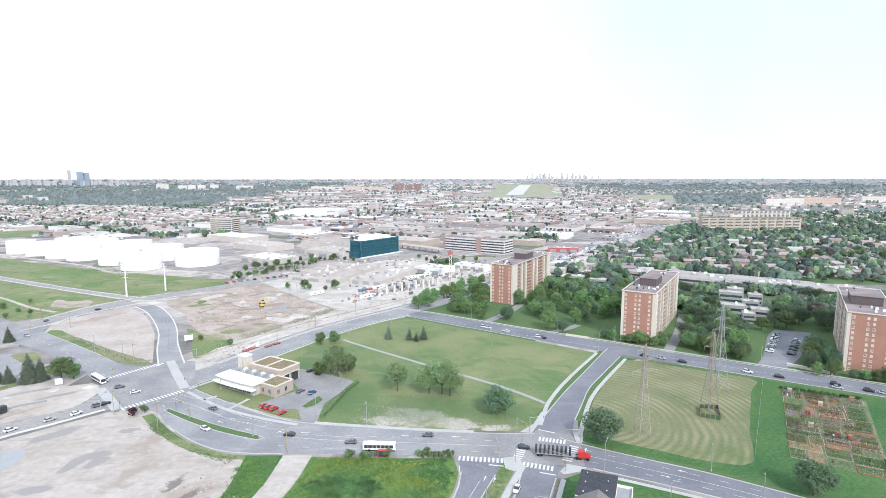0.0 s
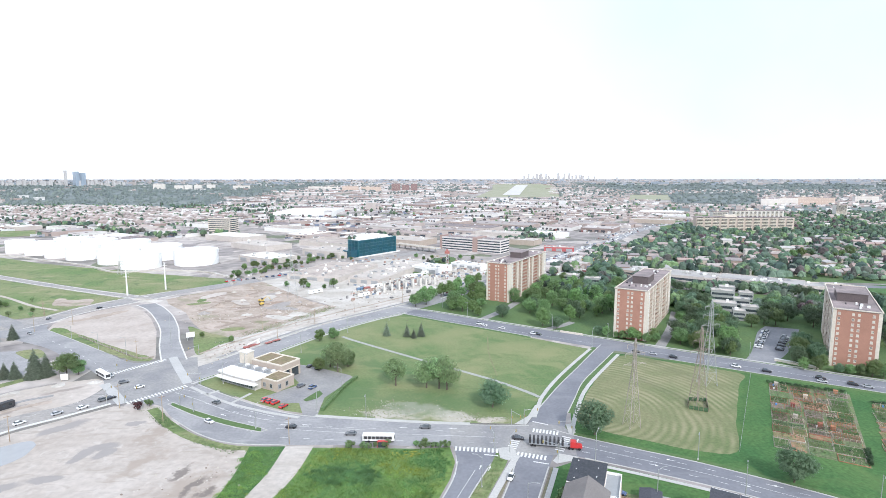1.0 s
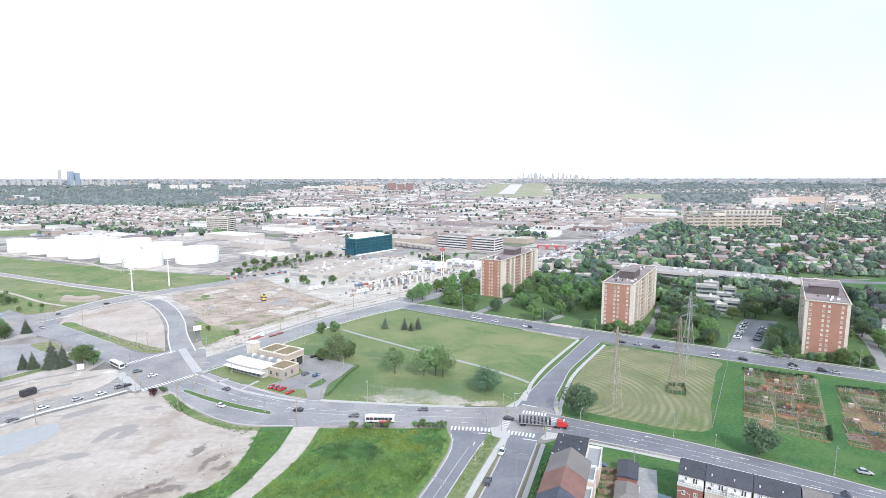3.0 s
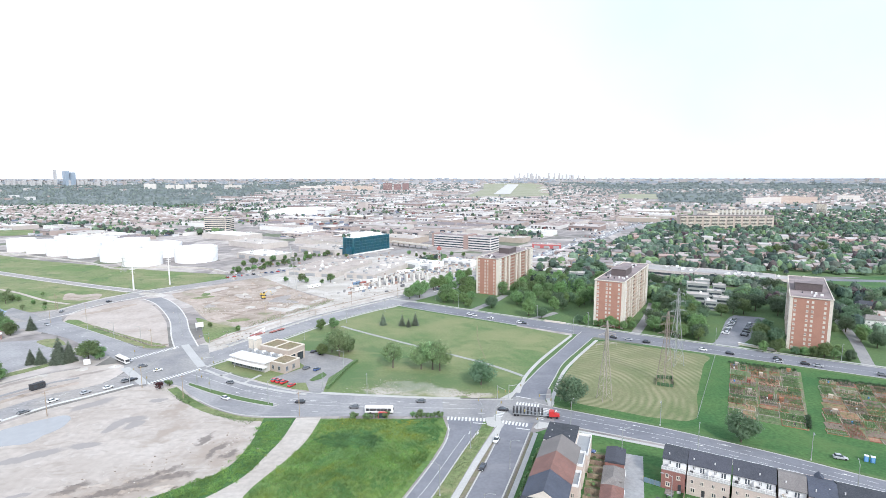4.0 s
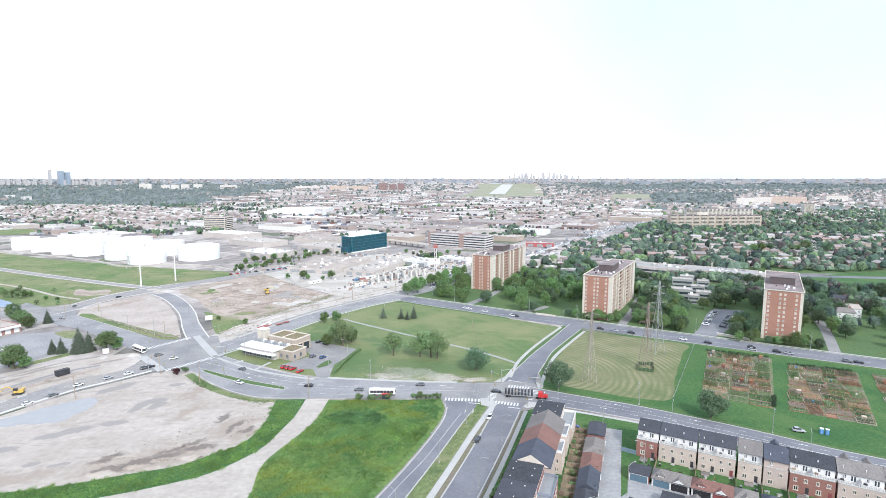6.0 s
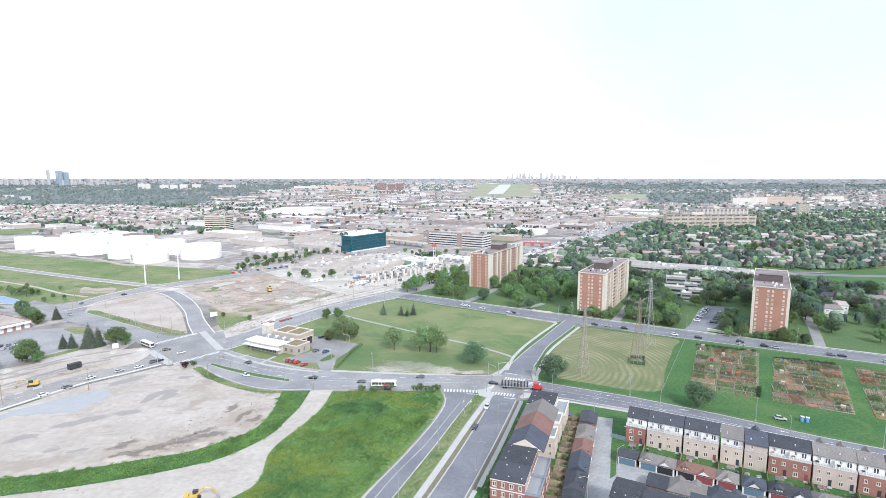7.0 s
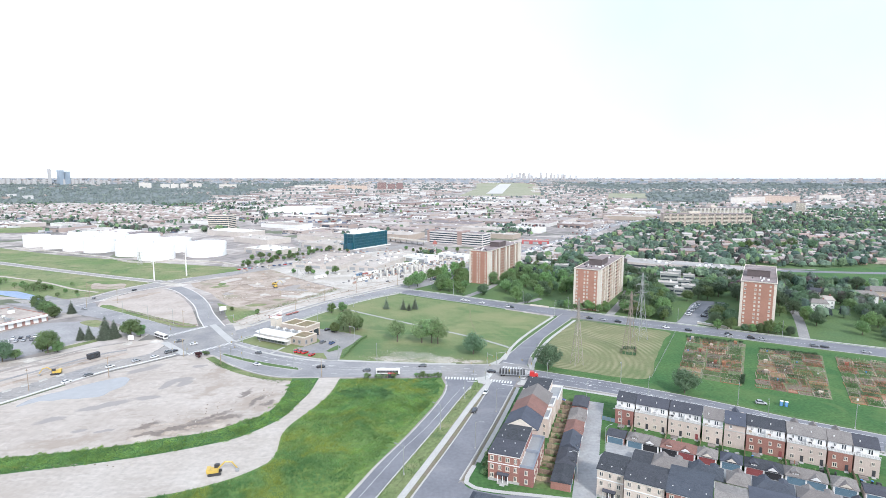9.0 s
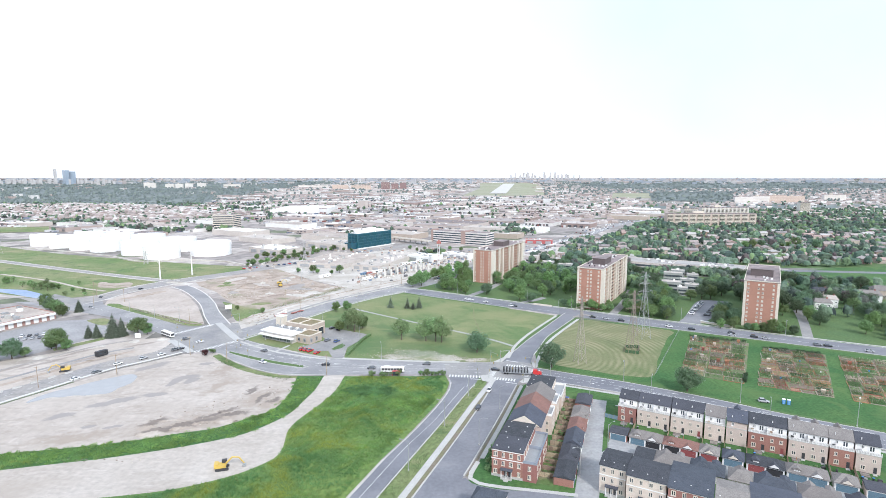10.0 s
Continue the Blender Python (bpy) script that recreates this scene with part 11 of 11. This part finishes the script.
clutter.done("site_clutter", island_mat("site_clutter_colours", ((0.66, 0.65, 0.63), (0.38, 0.32, 0.27), (0.24, 0.235, 0.23), (0.50, 0.46, 0.41), (0.22, 0.26, 0.32), (0.58, 0.56, 0.53), (0.36, 0.24, 0.20), (0.16, 0.16, 0.165)), 0.7, 0.1, 1.0), "stacked materials, vans and machines of the site", "site clutter")
structure("works_yard", patch([(-200, 540), (-176, 516), (-140, 486), (-104, 440), (-84, 412), (-46, 466), (-16, 510), (60, 600), (90, 660), (-40, 690), (-150, 640)], 0.008, False), mat("works_yard_ground", (0.41, 0.36, 0.33), 0.95, 0.15, 0.3, 0.03, tint=(0.29, 0.265, 0.25)), "pale stained yard ground between the works", "yard")

# yards of the townhouse row
DECK = mat("grey_deck_boards", (0.25, 0.22, 0.20), 0.9, 0.2, 1.5, 0.3, per_object=0.3)


def yard_item(kind, x, y, turn):
    """Small things that stand about in the yards."""
    m = B_FRAME @ pose(x, y, 0.02, 0, 0, turn)
    if kind == "barbecue":
        t = thing("barbecue", "black covered barbecue in a back yard", "barbecue", m, "yard furniture")
        b = bmesh.new()
        loft(b, [[(xx, -0.3, 0.1), (xx, 0.3, 0.1), (xx, 0.3, z), (xx, 0.1, z + 0.2), (xx, -0.1, z + 0.2), (xx, -0.3, z)] for xx, z in ((-0.7, 0.8), (-0.4, 1.0), (0.4, 1.0), (0.7, 0.8))])
        part("cover", b, DARK, t)
    elif kind == "table":
        t = thing("garden_table", "round garden table with a folded parasol", "table", m, "yard furniture")
        b = bmesh.new()
        tube(b, (0, 0, 0.7), (0, 0, 0.76), 0.6, 0.6, 12)
        part("tabletop", b, GREY, t)
        b = bmesh.new()
        tube(b, (0, 0, 0), (0, 0, 0.7), 0.06, 0.06, 6)
        part("pedestal", b, DARK, t)
        b = bmesh.new()
        tube(b, (0, 0, 0.76), (0, 0, 2.3), 0.05, 0.16, 6)
        part("parasol", b, RUST_EDGE, t)
    elif kind == "bin":
        t = thing("wheeled_bin", "dark wheeled rubbish bin beside the house", "bin", m, "yard furniture")
        b = bmesh.new()
        loft(b, [[(-q, -q, z), (q, -q, z), (q, q, z), (-q, q, z)] for q, z in ((0.24, 0.05), (0.3, 1.0))])
        part("body", b, DARK, t)
        b = bmesh.new()
        box(b, -0.33, -0.36, 1.0, 0.33, 0.33, 1.08)
        part("lid", b, BLUE if x > 90 else GREY, t)
    else:
        t = thing("storage_box", "pale garden storage box", "storage box", m, "yard furniture")
        b = bmesh.new()
        box(b, -0.7, -0.35, 0, 0.7, 0.35, 0.6)
        part("body", b, CREAM, t)
        b = bmesh.new()
        gable_roof(b, -0.7, -0.35, 0.7, 0.35, 0.66, 0.1, 0.04)
        part("lid", b, GREY, t)


for _i, _b in enumerate(ROW_B):
    if _i % 3 != 1:
        _t = thing("deck", "small weathered deck behind the townhouse", "deck", B_FRAME @ pose(_b[0] + _rk.uniform(0.6, 2.2), -31.6, 0), "yard decks")
        for _k in range(8):
            shared("board", "deckboard", lambda b: box(b, 0, 0.01, 0, 2.6, 0.36, 0.22), DECK, _t, pose(0, 0.38 * _k, 0.015))
    for _k in range(5):
        yard_item(_rk.choice(("barbecue", "table", "bin", "bin", "storage")), _rk.uniform(_b[0] + 1, _b[1] - 1), _rk.uniform(-38, -32.2), _rk.uniform(0, 90))
    for _k in range(4):
        _p = B_FRAME @ Vector((_rk.uniform(_b[0] + 0.8, _b[1] - 0.8), _rk.uniform(-38.6, -34), 0))
        plant(SHRUB, _p.x, _p.y, _rk.uniform(0.35, 0.8), "shrubs in the yards")
for _k in range(9):
    _p = A_FRAME @ Vector((17.5 + _rk.uniform(-1.5, 1.5), 10.5 + 7.4 * _k, 0))
    plant(SHRUB, _p.x, _p.y, _rk.uniform(0.4, 0.95), "shrubs in the yards")
structure("yard_soil", band([tuple((A_FRAME @ Vector((15.3, y, 0))).xy) for y in (4, 30, 55, 78)], [tuple((A_FRAME @ Vector((20.5, y, 0))).xy) for y in (4, 30, 55, 78)], 0.016), mat("yard_soil", (0.23, 0.19, 0.14), 0.95, 0.3, 0.5, 0.15, tint=(0.10, 0.16, 0.05), mix=0.6), "worn soil and grass of the small back yards", "yard")
